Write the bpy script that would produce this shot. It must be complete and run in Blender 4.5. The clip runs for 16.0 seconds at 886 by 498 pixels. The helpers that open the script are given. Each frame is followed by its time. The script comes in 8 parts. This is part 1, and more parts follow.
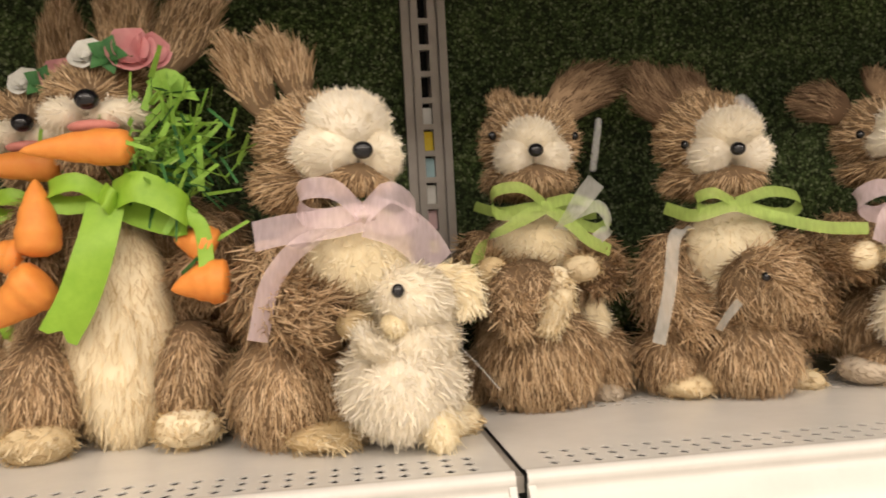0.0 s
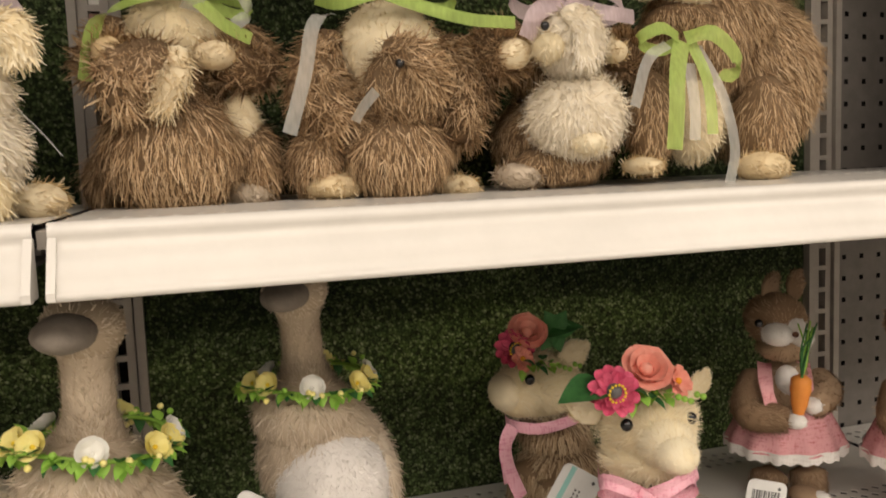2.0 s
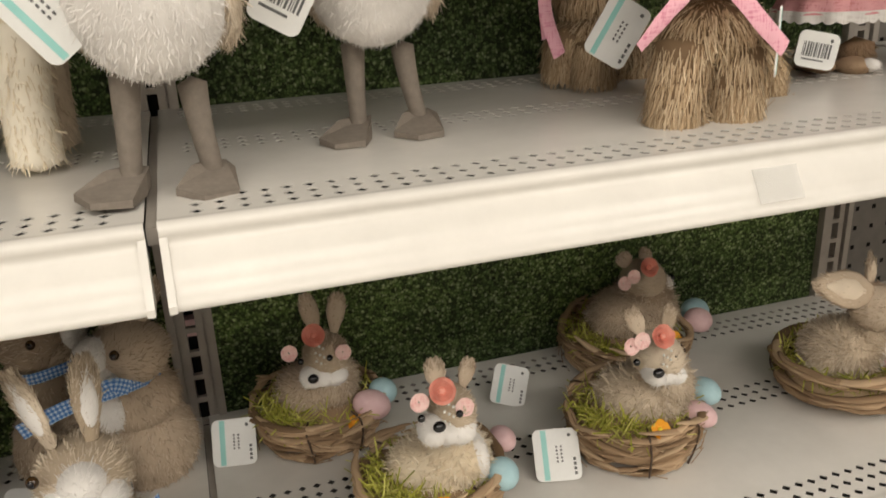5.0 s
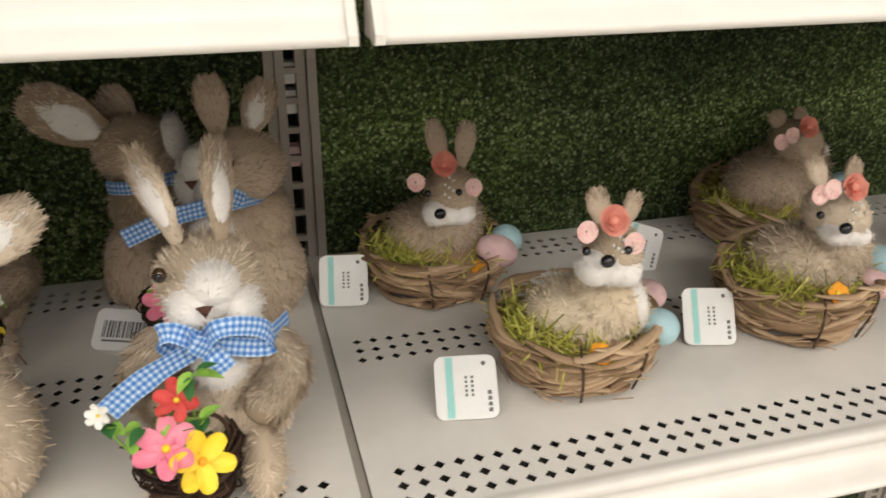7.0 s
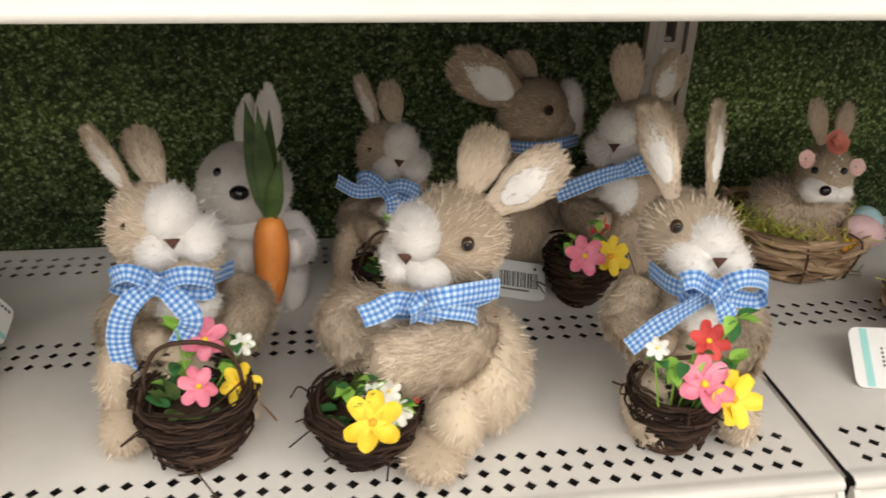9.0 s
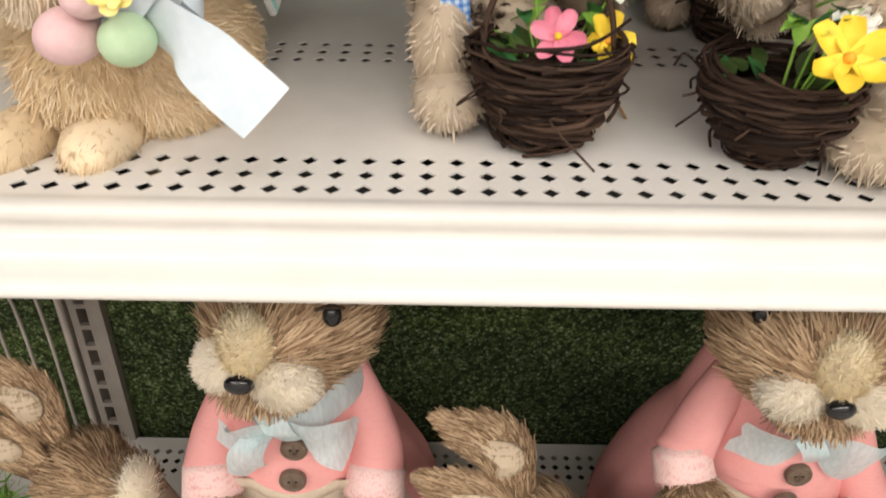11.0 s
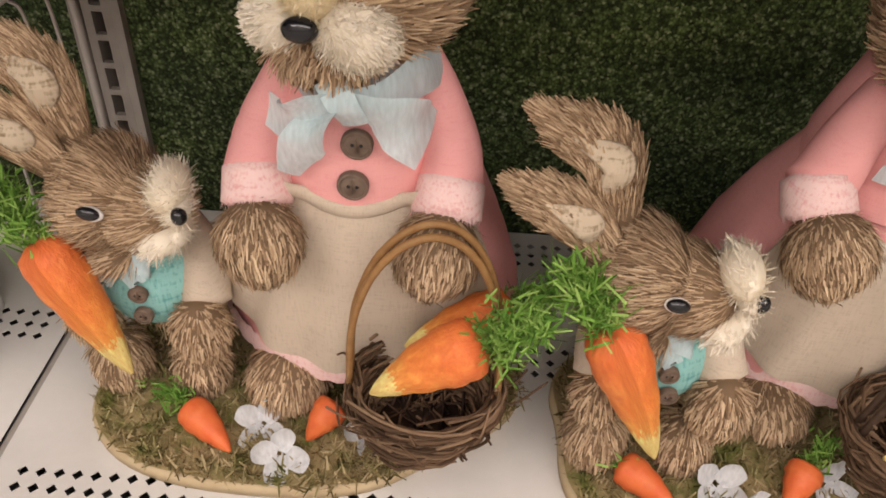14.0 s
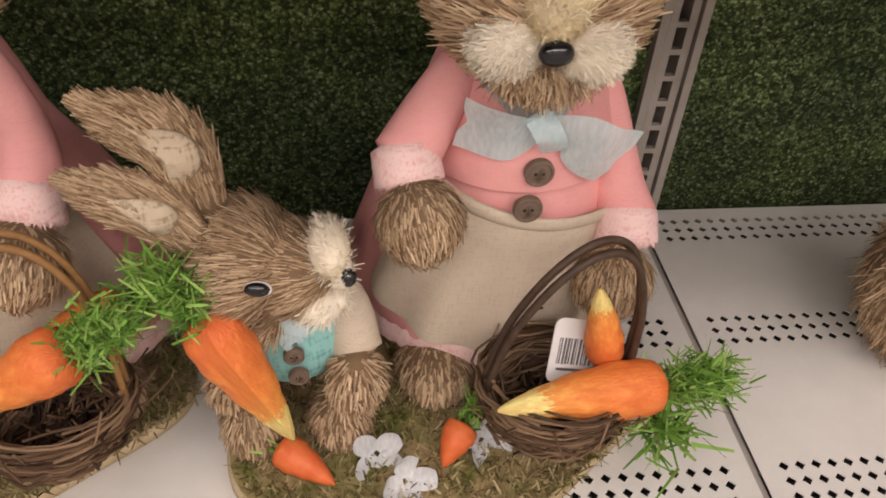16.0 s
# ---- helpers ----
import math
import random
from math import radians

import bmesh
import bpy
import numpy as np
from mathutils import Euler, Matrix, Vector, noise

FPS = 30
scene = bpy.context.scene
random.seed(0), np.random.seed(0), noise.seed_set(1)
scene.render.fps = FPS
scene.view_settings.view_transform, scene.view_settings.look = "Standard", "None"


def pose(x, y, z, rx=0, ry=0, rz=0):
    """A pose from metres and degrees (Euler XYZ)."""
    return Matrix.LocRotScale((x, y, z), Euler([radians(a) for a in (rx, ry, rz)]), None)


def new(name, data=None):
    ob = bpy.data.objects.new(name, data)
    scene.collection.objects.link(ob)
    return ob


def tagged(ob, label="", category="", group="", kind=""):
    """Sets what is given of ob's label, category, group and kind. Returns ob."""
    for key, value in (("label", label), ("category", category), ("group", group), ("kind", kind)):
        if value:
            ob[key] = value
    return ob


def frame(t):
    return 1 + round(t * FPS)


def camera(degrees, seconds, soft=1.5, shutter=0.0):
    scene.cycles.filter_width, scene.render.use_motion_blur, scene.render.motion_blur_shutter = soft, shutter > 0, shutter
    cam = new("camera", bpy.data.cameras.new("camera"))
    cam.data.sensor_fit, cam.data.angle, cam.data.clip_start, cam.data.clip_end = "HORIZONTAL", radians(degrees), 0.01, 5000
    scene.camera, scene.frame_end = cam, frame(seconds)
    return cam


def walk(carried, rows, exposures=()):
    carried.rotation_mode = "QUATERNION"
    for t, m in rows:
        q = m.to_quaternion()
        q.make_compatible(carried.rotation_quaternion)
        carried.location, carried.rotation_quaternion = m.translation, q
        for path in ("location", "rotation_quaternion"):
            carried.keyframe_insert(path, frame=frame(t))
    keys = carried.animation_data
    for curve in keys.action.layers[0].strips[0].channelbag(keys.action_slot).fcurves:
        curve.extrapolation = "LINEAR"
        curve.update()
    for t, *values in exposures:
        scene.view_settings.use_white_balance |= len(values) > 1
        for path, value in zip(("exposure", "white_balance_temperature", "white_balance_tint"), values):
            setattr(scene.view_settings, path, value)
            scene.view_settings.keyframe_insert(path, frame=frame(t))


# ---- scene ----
# the path of the carried camera along the shelves
cam = camera(57.36, 16.0, soft=1.7, shutter=0.2)
walk(cam, [
    (0.0, pose(-0.0880, -0.7742, 1.3940, 90.735, 3.164, -6.988)),
    (0.5, pose(-0.0345, -0.7855, 1.3891, 90.616, 3.417, -10.303)),
    (1.0, pose(0.0053, -0.7910, 1.3785, 89.917, 3.267, -12.872)),
    (1.5, pose(0.0498, -0.7818, 1.3368, 87.201, 2.405, -15.715)),
    (2.0, pose(0.0700, -0.7698, 1.2971, 84.246, 2.218, -17.271)),
    (2.5, pose(0.0824, -0.7694, 1.2647, 81.841, 2.100, -18.649)),
    (3.0, pose(0.0783, -0.7667, 1.2381, 80.165, 2.488, -19.631)),
    (3.5, pose(0.0657, -0.7692, 1.2173, 78.678, 3.312, -19.628)),
    (4.0, pose(0.0492, -0.7736, 1.1844, 76.305, 3.413, -18.928)),
    (4.5, pose(0.0326, -0.7649, 1.1281, 72.442, 3.084, -18.634)),
    (4.7, pose(0.0281, -0.7609, 1.1104, 71.154, 2.889, -18.448)),
    (6.8, pose(-0.0308, -0.6882, 1.0035, 64.303, -0.349, -16.042)),
    (7.0, pose(-0.0556, -0.6786, 0.9938, 63.843, -0.588, -15.310)),
    (7.5, pose(-0.1178, -0.6672, 0.9909, 62.808, -0.500, -13.843)),
    (8.0, pose(-0.1704, -0.6639, 0.9921, 62.249, -0.500, -12.299)),
    (8.5, pose(-0.2247, -0.6654, 0.9917, 62.613, -1.382, -10.672)),
    (9.0, pose(-0.2954, -0.6695, 0.9894, 62.633, -1.424, -7.971)),
    (9.5, pose(-0.3475, -0.6605, 0.9855, 62.130, -1.198, -5.435)),
    (10.0, pose(-0.3909, -0.6280, 0.9386, 60.760, -1.336, -3.406)),
    (10.2, pose(-0.4000, -0.6214, 0.9111, 60.058, -0.855, -2.083)),
    (12.3, pose(-0.4358, -0.6112, 0.7235, 52.865, -0.819, 1.846)),
    (12.5, pose(-0.4379, -0.6062, 0.7173, 52.658, -0.968, 2.051)),
    (13.0, pose(-0.4514, -0.6099, 0.6885, 52.626, -1.945, 2.793)),
    (13.5, pose(-0.4603, -0.6172, 0.6689, 51.514, -2.549, 3.387)),
    (14.0, pose(-0.4593, -0.6174, 0.6505, 50.262, -2.541, 3.538)),
    (14.5, pose(-0.4350, -0.6129, 0.6399, 49.226, -2.319, 2.470)),
    (15.0, pose(-0.3780, -0.6052, 0.6426, 48.670, -2.896, -1.312)),
    (15.5, pose(-0.3246, -0.6098, 0.6444, 48.918, -3.082, -4.428)),
    (16.0, pose(-0.2923, -0.6154, 0.6589, 49.221, -3.163, -6.562)),
], exposures=[(0.0, -0.02, 6800, 15), (2.0, -0.28, 6800, 14), (4.7, -0.28, 6500, 10), (7.0, -0.03, 6270, 11), (10.2, 0.12, 6150, 12), (12.3, 0.07, 6350, 17), (16.0, -0.2, 6400, 21)])

# ---- world and lamps: a shop ceiling with rows of white panels ----
world = bpy.data.worlds.new("world")
scene.world = world
world.use_nodes = True
world.node_tree.nodes["Background"].inputs[0].default_value = (1.0, 0.95, 0.88, 1)
world.node_tree.nodes["Background"].inputs[1].default_value = 0.07


def ceiling_lamp(x, y, z, sx, sy, watts):
    d = bpy.data.lights.new("ceiling_lamp", "AREA")
    d.shape, d.size, d.size_y, d.energy, d.color = "RECTANGLE", sx, sy, watts, (1.0, 0.93, 0.83)
    ob = new("ceiling_lamp", d)
    ob.matrix_world = pose(x, y, z)
    return ob


for lx in (-2.6, 0.0, 2.6):
    ceiling_lamp(lx, -1.4, 3.05, 2.2, 0.9, 20)
    ceiling_lamp(lx, -3.3, 3.05, 2.2, 0.9, 70)


# ---- materials ----
def nodes(name, rough=0.6, metal=0.0, spec=0.3):
    m = bpy.data.materials.new(name)
    m.use_nodes = True
    t = m.node_tree
    b = t.nodes["Principled BSDF"]
    b.inputs["Roughness"].default_value = rough
    b.inputs["Metallic"].default_value = metal
    b.inputs["Specular IOR Level"].default_value = spec
    return m, t, b


def rgba(c):
    return (c[0], c[1], c[2], 1.0)


def ramp(t, fac, stops):
    r = t.nodes.new("ShaderNodeValToRGB")
    while len(r.color_ramp.elements) < len(stops):
        r.color_ramp.elements.new(0.5)
    for e, (p, c) in zip(r.color_ramp.elements, stops):
        e.position, e.color = p, rgba(c)
    t.links.new(fac, r.inputs[0])
    return r.outputs[0]


def noise_tex(t, scale, detail=4, rough=0.6, vec=None):
    n = t.nodes.new("ShaderNodeTexNoise")
    n.inputs["Scale"].default_value, n.inputs["Detail"].default_value, n.inputs["Roughness"].default_value = scale, detail, rough
    if vec is not None:
        t.links.new(vec, n.inputs["Vector"])
    return n.outputs["Fac"]


def coords(t, stretch=(1, 1, 1)):
    c = t.nodes.new("ShaderNodeTexCoord")
    m = t.nodes.new("ShaderNodeMapping")
    m.inputs["Scale"].default_value = stretch
    t.links.new(c.outputs["Object"], m.inputs["Vector"])
    return m.outputs[0]


def mixed(t, a, b, fac, mode="MIX"):
    m = t.nodes.new("ShaderNodeMix")
    m.data_type, m.blend_type = "RGBA", mode
    for sock, v in ((m.inputs[6], a), (m.inputs[7], b)):
        if isinstance(v, tuple):
            sock.default_value = rgba(v)
        else:
            t.links.new(v, sock)
    if isinstance(fac, (int, float)):
        m.inputs[0].default_value = fac
    else:
        t.links.new(fac, m.inputs[0])
    return m.outputs[2]


def bumped(t, b, h, strength=0.3, dist=0.002):
    n = t.nodes.new("ShaderNodeBump")
    n.inputs["Strength"].default_value, n.inputs["Distance"].default_value = strength, dist
    t.links.new(h, n.inputs["Height"])
    t.links.new(n.outputs[0], b.inputs["Normal"])


def fibre(name, dark, mid, light, rough=0.75):
    """Strands: every loose strand has its own tone, and the whole has faint larger patches."""
    m, t, b = nodes(name, rough, 0, 0.15)
    g = t.nodes.new("ShaderNodeNewGeometry")
    c = ramp(t, g.outputs["Random Per Island"], [(0.0, dark), (0.45, mid), (1.0, light)])
    big = ramp(t, noise_tex(t, 28, 3, 0.5, coords(t)), [(0.3, (0.82, 0.80, 0.78)), (0.7, (1.08, 1.06, 1.04))])
    t.links.new(mixed(t, c, big, 1.0, "MULTIPLY"), b.inputs["Base Color"])
    return m


def plain(name, a, bcol, scale=60, rough=0.6, metal=0.0, spec=0.3, bump=0.15, stretch=(1, 1, 1)):
    """Two tones of one colour mixed by fine noise and by coarse noise, with a little relief."""
    m, t, b = nodes(name, rough, metal, spec)
    v = coords(t, stretch)
    fine, coarse = noise_tex(t, scale, 5, 0.65, v), noise_tex(t, scale / 9, 3, 0.5, v)
    f = ramp(t, fine, [(0.3, (0, 0, 0)), (0.7, (1, 1, 1))])
    c = mixed(t, a, bcol, f)
    k = ramp(t, coarse, [(0.3, (0.9, 0.9, 0.9)), (0.7, (1.06, 1.06, 1.06))])
    t.links.new(mixed(t, c, k, 1.0, "MULTIPLY"), b.inputs["Base Color"])
    if bump:
        bumped(t, b, fine, bump, 0.001)
    return m


def hedge_print():
    """A board printed with clipped box hedge: small leaves in several greens, brighter where the print shows sun."""
    m, t, b = nodes("hedge_print", 0.75, 0, 0.1)
    v = coords(t)
    leaf = t.nodes.new("ShaderNodeTexVoronoi")
    leaf.inputs["Scale"].default_value = 340
    leaf.inputs["Randomness"].default_value = 1.0
    warp = t.nodes.new("ShaderNodeVectorMath")
    warp.operation = "MULTIPLY_ADD"
    nz = t.nodes.new("ShaderNodeTexNoise")
    nz.inputs["Scale"].default_value = 150
    t.links.new(v, nz.inputs["Vector"])
    t.links.new(nz.outputs["Color"], warp.inputs[0])
    warp.inputs[1].default_value = (0.006, 0.006, 0.006)
    t.links.new(v, warp.inputs[2])
    t.links.new(warp.outputs[0], leaf.inputs["Vector"])
    sep = t.nodes.new("ShaderNodeSeparateColor")
    t.links.new(leaf.outputs["Color"], sep.inputs[0])
    tone = ramp(t, sep.outputs[0], [(0.0, (0.030, 0.037, 0.022)), (0.3, (0.050, 0.072, 0.034)), (0.55, (0.086, 0.128, 0.052)), (0.82, (0.150, 0.20, 0.090)), (1.0, (0.28, 0.32, 0.20))])
    edge = ramp(t, leaf.outputs["Distance"], [(0.15, (1.15, 1.15, 1.15)), (0.6, (0.5, 0.5, 0.5))])
    c = mixed(t, tone, edge, 1.0, "MULTIPLY")
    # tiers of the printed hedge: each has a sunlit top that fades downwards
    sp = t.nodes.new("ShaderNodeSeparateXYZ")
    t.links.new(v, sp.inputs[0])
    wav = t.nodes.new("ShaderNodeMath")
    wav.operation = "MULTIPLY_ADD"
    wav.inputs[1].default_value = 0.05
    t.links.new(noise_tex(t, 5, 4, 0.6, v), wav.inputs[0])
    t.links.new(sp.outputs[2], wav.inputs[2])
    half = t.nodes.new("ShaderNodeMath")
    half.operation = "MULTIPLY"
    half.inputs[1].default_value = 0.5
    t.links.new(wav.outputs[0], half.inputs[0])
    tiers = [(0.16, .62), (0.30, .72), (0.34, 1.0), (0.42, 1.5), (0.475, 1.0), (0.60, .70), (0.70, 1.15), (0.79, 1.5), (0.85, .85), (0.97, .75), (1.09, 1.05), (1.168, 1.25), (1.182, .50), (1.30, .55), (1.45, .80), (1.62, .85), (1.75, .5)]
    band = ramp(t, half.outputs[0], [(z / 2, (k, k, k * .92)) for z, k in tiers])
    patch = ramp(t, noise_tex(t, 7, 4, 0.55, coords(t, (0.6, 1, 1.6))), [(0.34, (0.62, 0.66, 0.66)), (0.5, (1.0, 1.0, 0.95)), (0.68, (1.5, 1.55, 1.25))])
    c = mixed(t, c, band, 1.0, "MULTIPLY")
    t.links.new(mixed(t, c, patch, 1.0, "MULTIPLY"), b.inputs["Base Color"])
    return m


M = {}
M["steel"] = plain("shelf_enamel", (0.69, 0.662, 0.615), (0.74, 0.71, 0.66), 35, 0.27, 0, 0.5, 0.03)
M["upright"] = plain("upright_enamel", (0.36, 0.32, 0.28), (0.42, 0.38, 0.33), 50, 0.5, 0, 0.4, 0.05)
# near-black colour that stands for shade behind slots and peg holes
M["dark"] = plain("gap_shade", (0.012, 0.011, 0.010), (0.02, 0.018, 0.016), 40, 0.9)
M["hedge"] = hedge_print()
# near-black colour for the shade seen through the deck holes
M["hole_shade"] = plain("shelf_hole_shade", (0.05, 0.047, 0.042), (0.07, 0.065, 0.058), 40, 0.7)
M["peg"] = plain("pegboard_paint", (0.17, 0.155, 0.138), (0.21, 0.19, 0.17), 60, 0.6)
M["tile"] = plain("floor_tile", (0.42, 0.40, 0.37), (0.5, 0.48, 0.44), 25, 0.35, 0, 0.5, 0.02)
M["wall"] = plain("painted_wall", (0.62, 0.60, 0.57), (0.68, 0.66, 0.62), 20, 0.8)
M["ceil"] = plain("ceiling_board", (0.72, 0.71, 0.69), (0.8, 0.79, 0.77), 80, 0.9)
M["wire"] = plain("grey_wire", (0.42, 0.38, 0.33), (0.5, 0.45, 0.4), 80, 0.45, 0, 0.4)
M["straw_brown"] = fibre("brown_straw", (0.20, 0.118, 0.058), (0.50, 0.34, 0.19), (0.80, 0.61, 0.40))
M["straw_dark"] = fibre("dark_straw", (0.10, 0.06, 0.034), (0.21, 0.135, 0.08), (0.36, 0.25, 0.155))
M["straw_mid"] = fibre("grey_brown_straw", (0.21, 0.13, 0.073), (0.46, 0.32, 0.195), (0.72, 0.55, 0.36))
# core under the fibres, darkened so gaps between strands read as shade
M["straw_core"] = fibre("straw_gap_shade", (0.19, 0.125, 0.072), (0.21, 0.14, 0.082), (0.23, 0.155, 0.092))
M["sisal"] = fibre("pale_sisal", (0.48, 0.39, 0.285), (0.62, 0.525, 0.405), (0.75, 0.66, 0.54))
M["sisal_grey"] = fibre("grey_sisal", (0.36, 0.28, 0.20), (0.54, 0.44, 0.335), (0.68, 0.58, 0.46))
M["cream"] = fibre("cream_fibre", (0.62, 0.47, 0.26), (0.80, 0.66, 0.42), (0.90, 0.80, 0.58))
M["ivory"] = fibre("ivory_fibre", (0.68, 0.58, 0.42), (0.84, 0.76, 0.60), (0.92, 0.87, 0.75))
M["white"] = fibre("white_fleece", (0.84, 0.82, 0.80), (0.88, 0.865, 0.845), (0.92, 0.91, 0.89), 0.9)
M["golden"] = fibre("golden_straw", (0.34, 0.235, 0.135), (0.54, 0.405, 0.26), (0.70, 0.57, 0.40))
M["black"] = plain("black_bead", (0.008, 0.008, 0.010), (0.012, 0.012, 0.014), 30, 0.12, 0, 0.6, 0)
M["brown_eye"] = plain("brown_bead", (0.05, 0.025, 0.01), (0.07, 0.04, 0.015), 30, 0.12, 0, 0.6, 0)
M["nose_brown"] = plain("brown_felt", (0.10, 0.045, 0.03), (0.13, 0.06, 0.04), 200, 0.8)
M["nose_pink"] = plain("pink_felt", (0.66, 0.24, 0.20), (0.72, 0.30, 0.25), 200, 0.8)


# ---- mesh building ----
class Shape:
    """Collects vertices, faces and material slots of one mesh."""

    def __init__(self):
        self.v, self.f, self.m, self.s, self.n, self.mats = [], [], [], [], 0, []

    def slot(self, mat):
        if mat not in self.mats:
            self.mats.append(mat)
        return self.mats.index(mat)

    def add(self, verts, faces, mat, smooth=True):
        k = self.slot(mat)
        self.v.append(np.asarray(verts, float))
        self.f += [tuple(i + self.n for i in f) for f in faces]
        self.m += [k] * len(faces)
        self.s += [smooth] * len(faces)
        self.n += len(verts)
        return self

    def mesh(self, name):
        me = bpy.data.meshes.new(name)
        me.from_pydata(np.concatenate(self.v).tolist(), [], self.f)
        for mat in self.mats:
            me.materials.append(M[mat])
        me.polygons.foreach_set("material_index", self.m)
        me.polygons.foreach_set("use_smooth", self.s)
        me.update()
        return me


def box_faces():
    return [(0, 1, 3, 2), (4, 6, 7, 5), (0, 4, 5, 1), (2, 3, 7, 6), (0, 2, 6, 4), (1, 5, 7, 3)]


def box(sh, lo, hi, mat):
    v = [(x, y, z) for x in (lo[0], hi[0]) for y in (lo[1], hi[1]) for z in (lo[2], hi[2])]
    return sh.add(v, box_faces(), mat, False)


def part(name, sh, parent, label=""):
    ob = new(name, sh.mesh(name))
    ob.parent = parent
    if label:
        ob["label"] = label
    return ob


def thing(name, label, category, group="", kind=""):
    return tagged(new(name), label, category, group, kind)


def structure(name, sh, label, category):
    return tagged(new(name, sh.mesh(name)), label, category, "", "structure")


def turn(rx=0, ry=0, rz=0):
    return np.array(Euler((radians(rx), radians(ry), radians(rz))).to_matrix())


# ---- shop fittings ----
W, P = 0.770, 0.0257
DECKS = {"top": 1.705, "upper": 1.277, "middle": 0.966, "lower": 0.655, "base": 0.165}
HOLE_ROWS = [-0.0195, -0.0322, -0.0449, -0.1540, -0.1667, -0.1794, -0.3035, -0.3162, -0.3289]


def deck_shape(x0, x1, z, drop):
    """A pressed steel shelf: a top with diamond holes, a bead and a sloped price rail along the front, a back flange
    and an added near-black sheet that stands for shade under the holes.
    """
    sh = Shape()
    a, b, h = x0 + 0.0032, x1 - 0.0032, 0.0127
    n = int((b - a - 0.02) / h)
    m0 = (a + b) / 2 - n * h / 2
    ys = [0.0]
    for r in HOLE_ROWS:
        y0, y1 = r + h / 2, r - h / 2
        if ys[-1] - y0 > 1e-4:
            sh.add([(a, ys[-1], z), (b, ys[-1], z), (b, y0, z), (a, y0, z)], [(0, 3, 2, 1)], "steel", False)
        v, f = [], []
        sh.add([(a, y0, z), (m0, y0, z), (m0, y1, z), (a, y1, z)], [(0, 3, 2, 1)], "steel", False)
        sh.add([(m0 + n * h, y0, z), (b, y0, z), (b, y1, z), (m0 + n * h, y1, z)], [(0, 3, 2, 1)], "steel", False)
        for i in range(n):
            x, k, q = m0 + i * h, len(v), 0.0041
            cx, cy = x + h / 2, r
            v += [(x, y1, z), (x + h, y1, z), (x + h, y0, z), (x, y0, z), (cx, cy - q, z), (cx + q, cy, z), (cx, cy + q, z), (cx - q, cy, z)]
            v += [(cx, cy - q, z - .0009), (cx + q, cy, z - .0009), (cx, cy + q, z - .0009), (cx - q, cy, z - .0009)]
            for p0, p1, d0, d1 in ((0, 1, 4, 5), (1, 2, 5, 6), (2, 3, 6, 7), (3, 0, 7, 4)):
                f += [(k + p0, k + p1, k + d0), (k + p1, k + d1, k + d0), (k + d0, k + d1, k + d1 + 4, k + d0 + 4)]
        sh.add(v, f, "steel", False)
        ys.append(y1)
    front = [(-0.338, 0), (-0.341, 0.0012), (-0.3455, 0.0012), (-0.3482, -0.0005), (-0.3492, -0.003), (-0.3488, -0.0055), (-0.3478, -0.0072), (-0.3482, -0.0098), (-0.3502, -0.0125), (-0.3540, -0.0165), (-0.3572, -0.0215), (-0.3600, -0.0270), (-0.3620, -0.0322), (-0.3640, -0.0340), (-0.3652, -0.0356), (-0.3648, -0.0380), (-0.3625, -0.0390)]

    def lowered(y, d):
        k = min(1.0, max(0.0, (-0.0125 - d) / 0.0265))
        return y + 0.45 * drop * k, d + drop * k
    prof = [(ys[-1], 0)] + [lowered(y, d) for y, d in front]
    v = [(x, y, z + d) for x in (a, b) for y, d in prof]
    k = len(prof)
    sh.add(v, [(i, i + 1, k + i + 1, k + i) for i in range(k - 1)], "steel", True)
    sh.add([(x, y, z + d) for x in (a, b) for y, d in ((-0.3625 + 0.45 * drop, -0.0390 + drop), (-0.345, -0.036 + drop), (-0.345, -0.012))], [(0, 1, 4, 3), (1, 2, 5, 4)], "steel", False)
    for x in (a, b):
        s = 0.004 if x == a else -0.004
        e = [(-0.349, -0.006), (-0.3535, -0.012), (-0.3672 + 0.45 * drop, -0.034 + drop), (-0.3672 + 0.45 * drop, -0.038 + drop), (-0.345, -0.038 + drop), (-0.345, -0.006)]
        v = [(q, y, z + d) for q in (x, x + s) for y, d in e]
        sh.add(v, [(0, 1, 2, 3, 4, 5), (6, 7, 8, 9, 10, 11)] + [(i, (i + 1) % 6, 6 + (i + 1) % 6, 6 + i) for i in range(6)], "steel", False)
    # added dark sheet below the deck: shade under the holes as colour
    box(sh, (a, -0.345, z - 0.020), (b, -0.004, z - 0.018), "hole_shade")
    box(sh, (a, -0.010, z - 0.034), (b, -0.0005, z - 0.0005), "upright")
    return sh


def shelf(bay, x0, x1, level):
    ob = thing("shelf", "off-white enamelled steel shelf with rows of small diamond holes", "shelf", "shelf decks of the display")
    part("deck", deck_shape(x0, x1, DECKS[level], {"middle": -0.0018, "lower": 0.0055}.get(level, 0.0035)), ob)
    z = DECKS[level]
    for x in (x0 + 0.008, x1 - 0.011):
        br = Shape()
        e = [(-0.001, -0.014), (-0.30, -0.014), (-0.30, -0.020), (-0.14, -0.034), (-0.03, -0.060), (-0.001, -0.060)]
        v = [(q, y, z + d) for q in (x, x + 0.003) for y, d in e]
        br.add(v, [(0, 1, 2, 3, 4, 5), (11, 10, 9, 8, 7, 6)] + [(i, 6 + i, 6 + (i + 1) % 6, (i + 1) % 6) for i in range(6)], "upright", False)
        part("bracket", br, ob, "grey tapered steel bracket")
    return ob


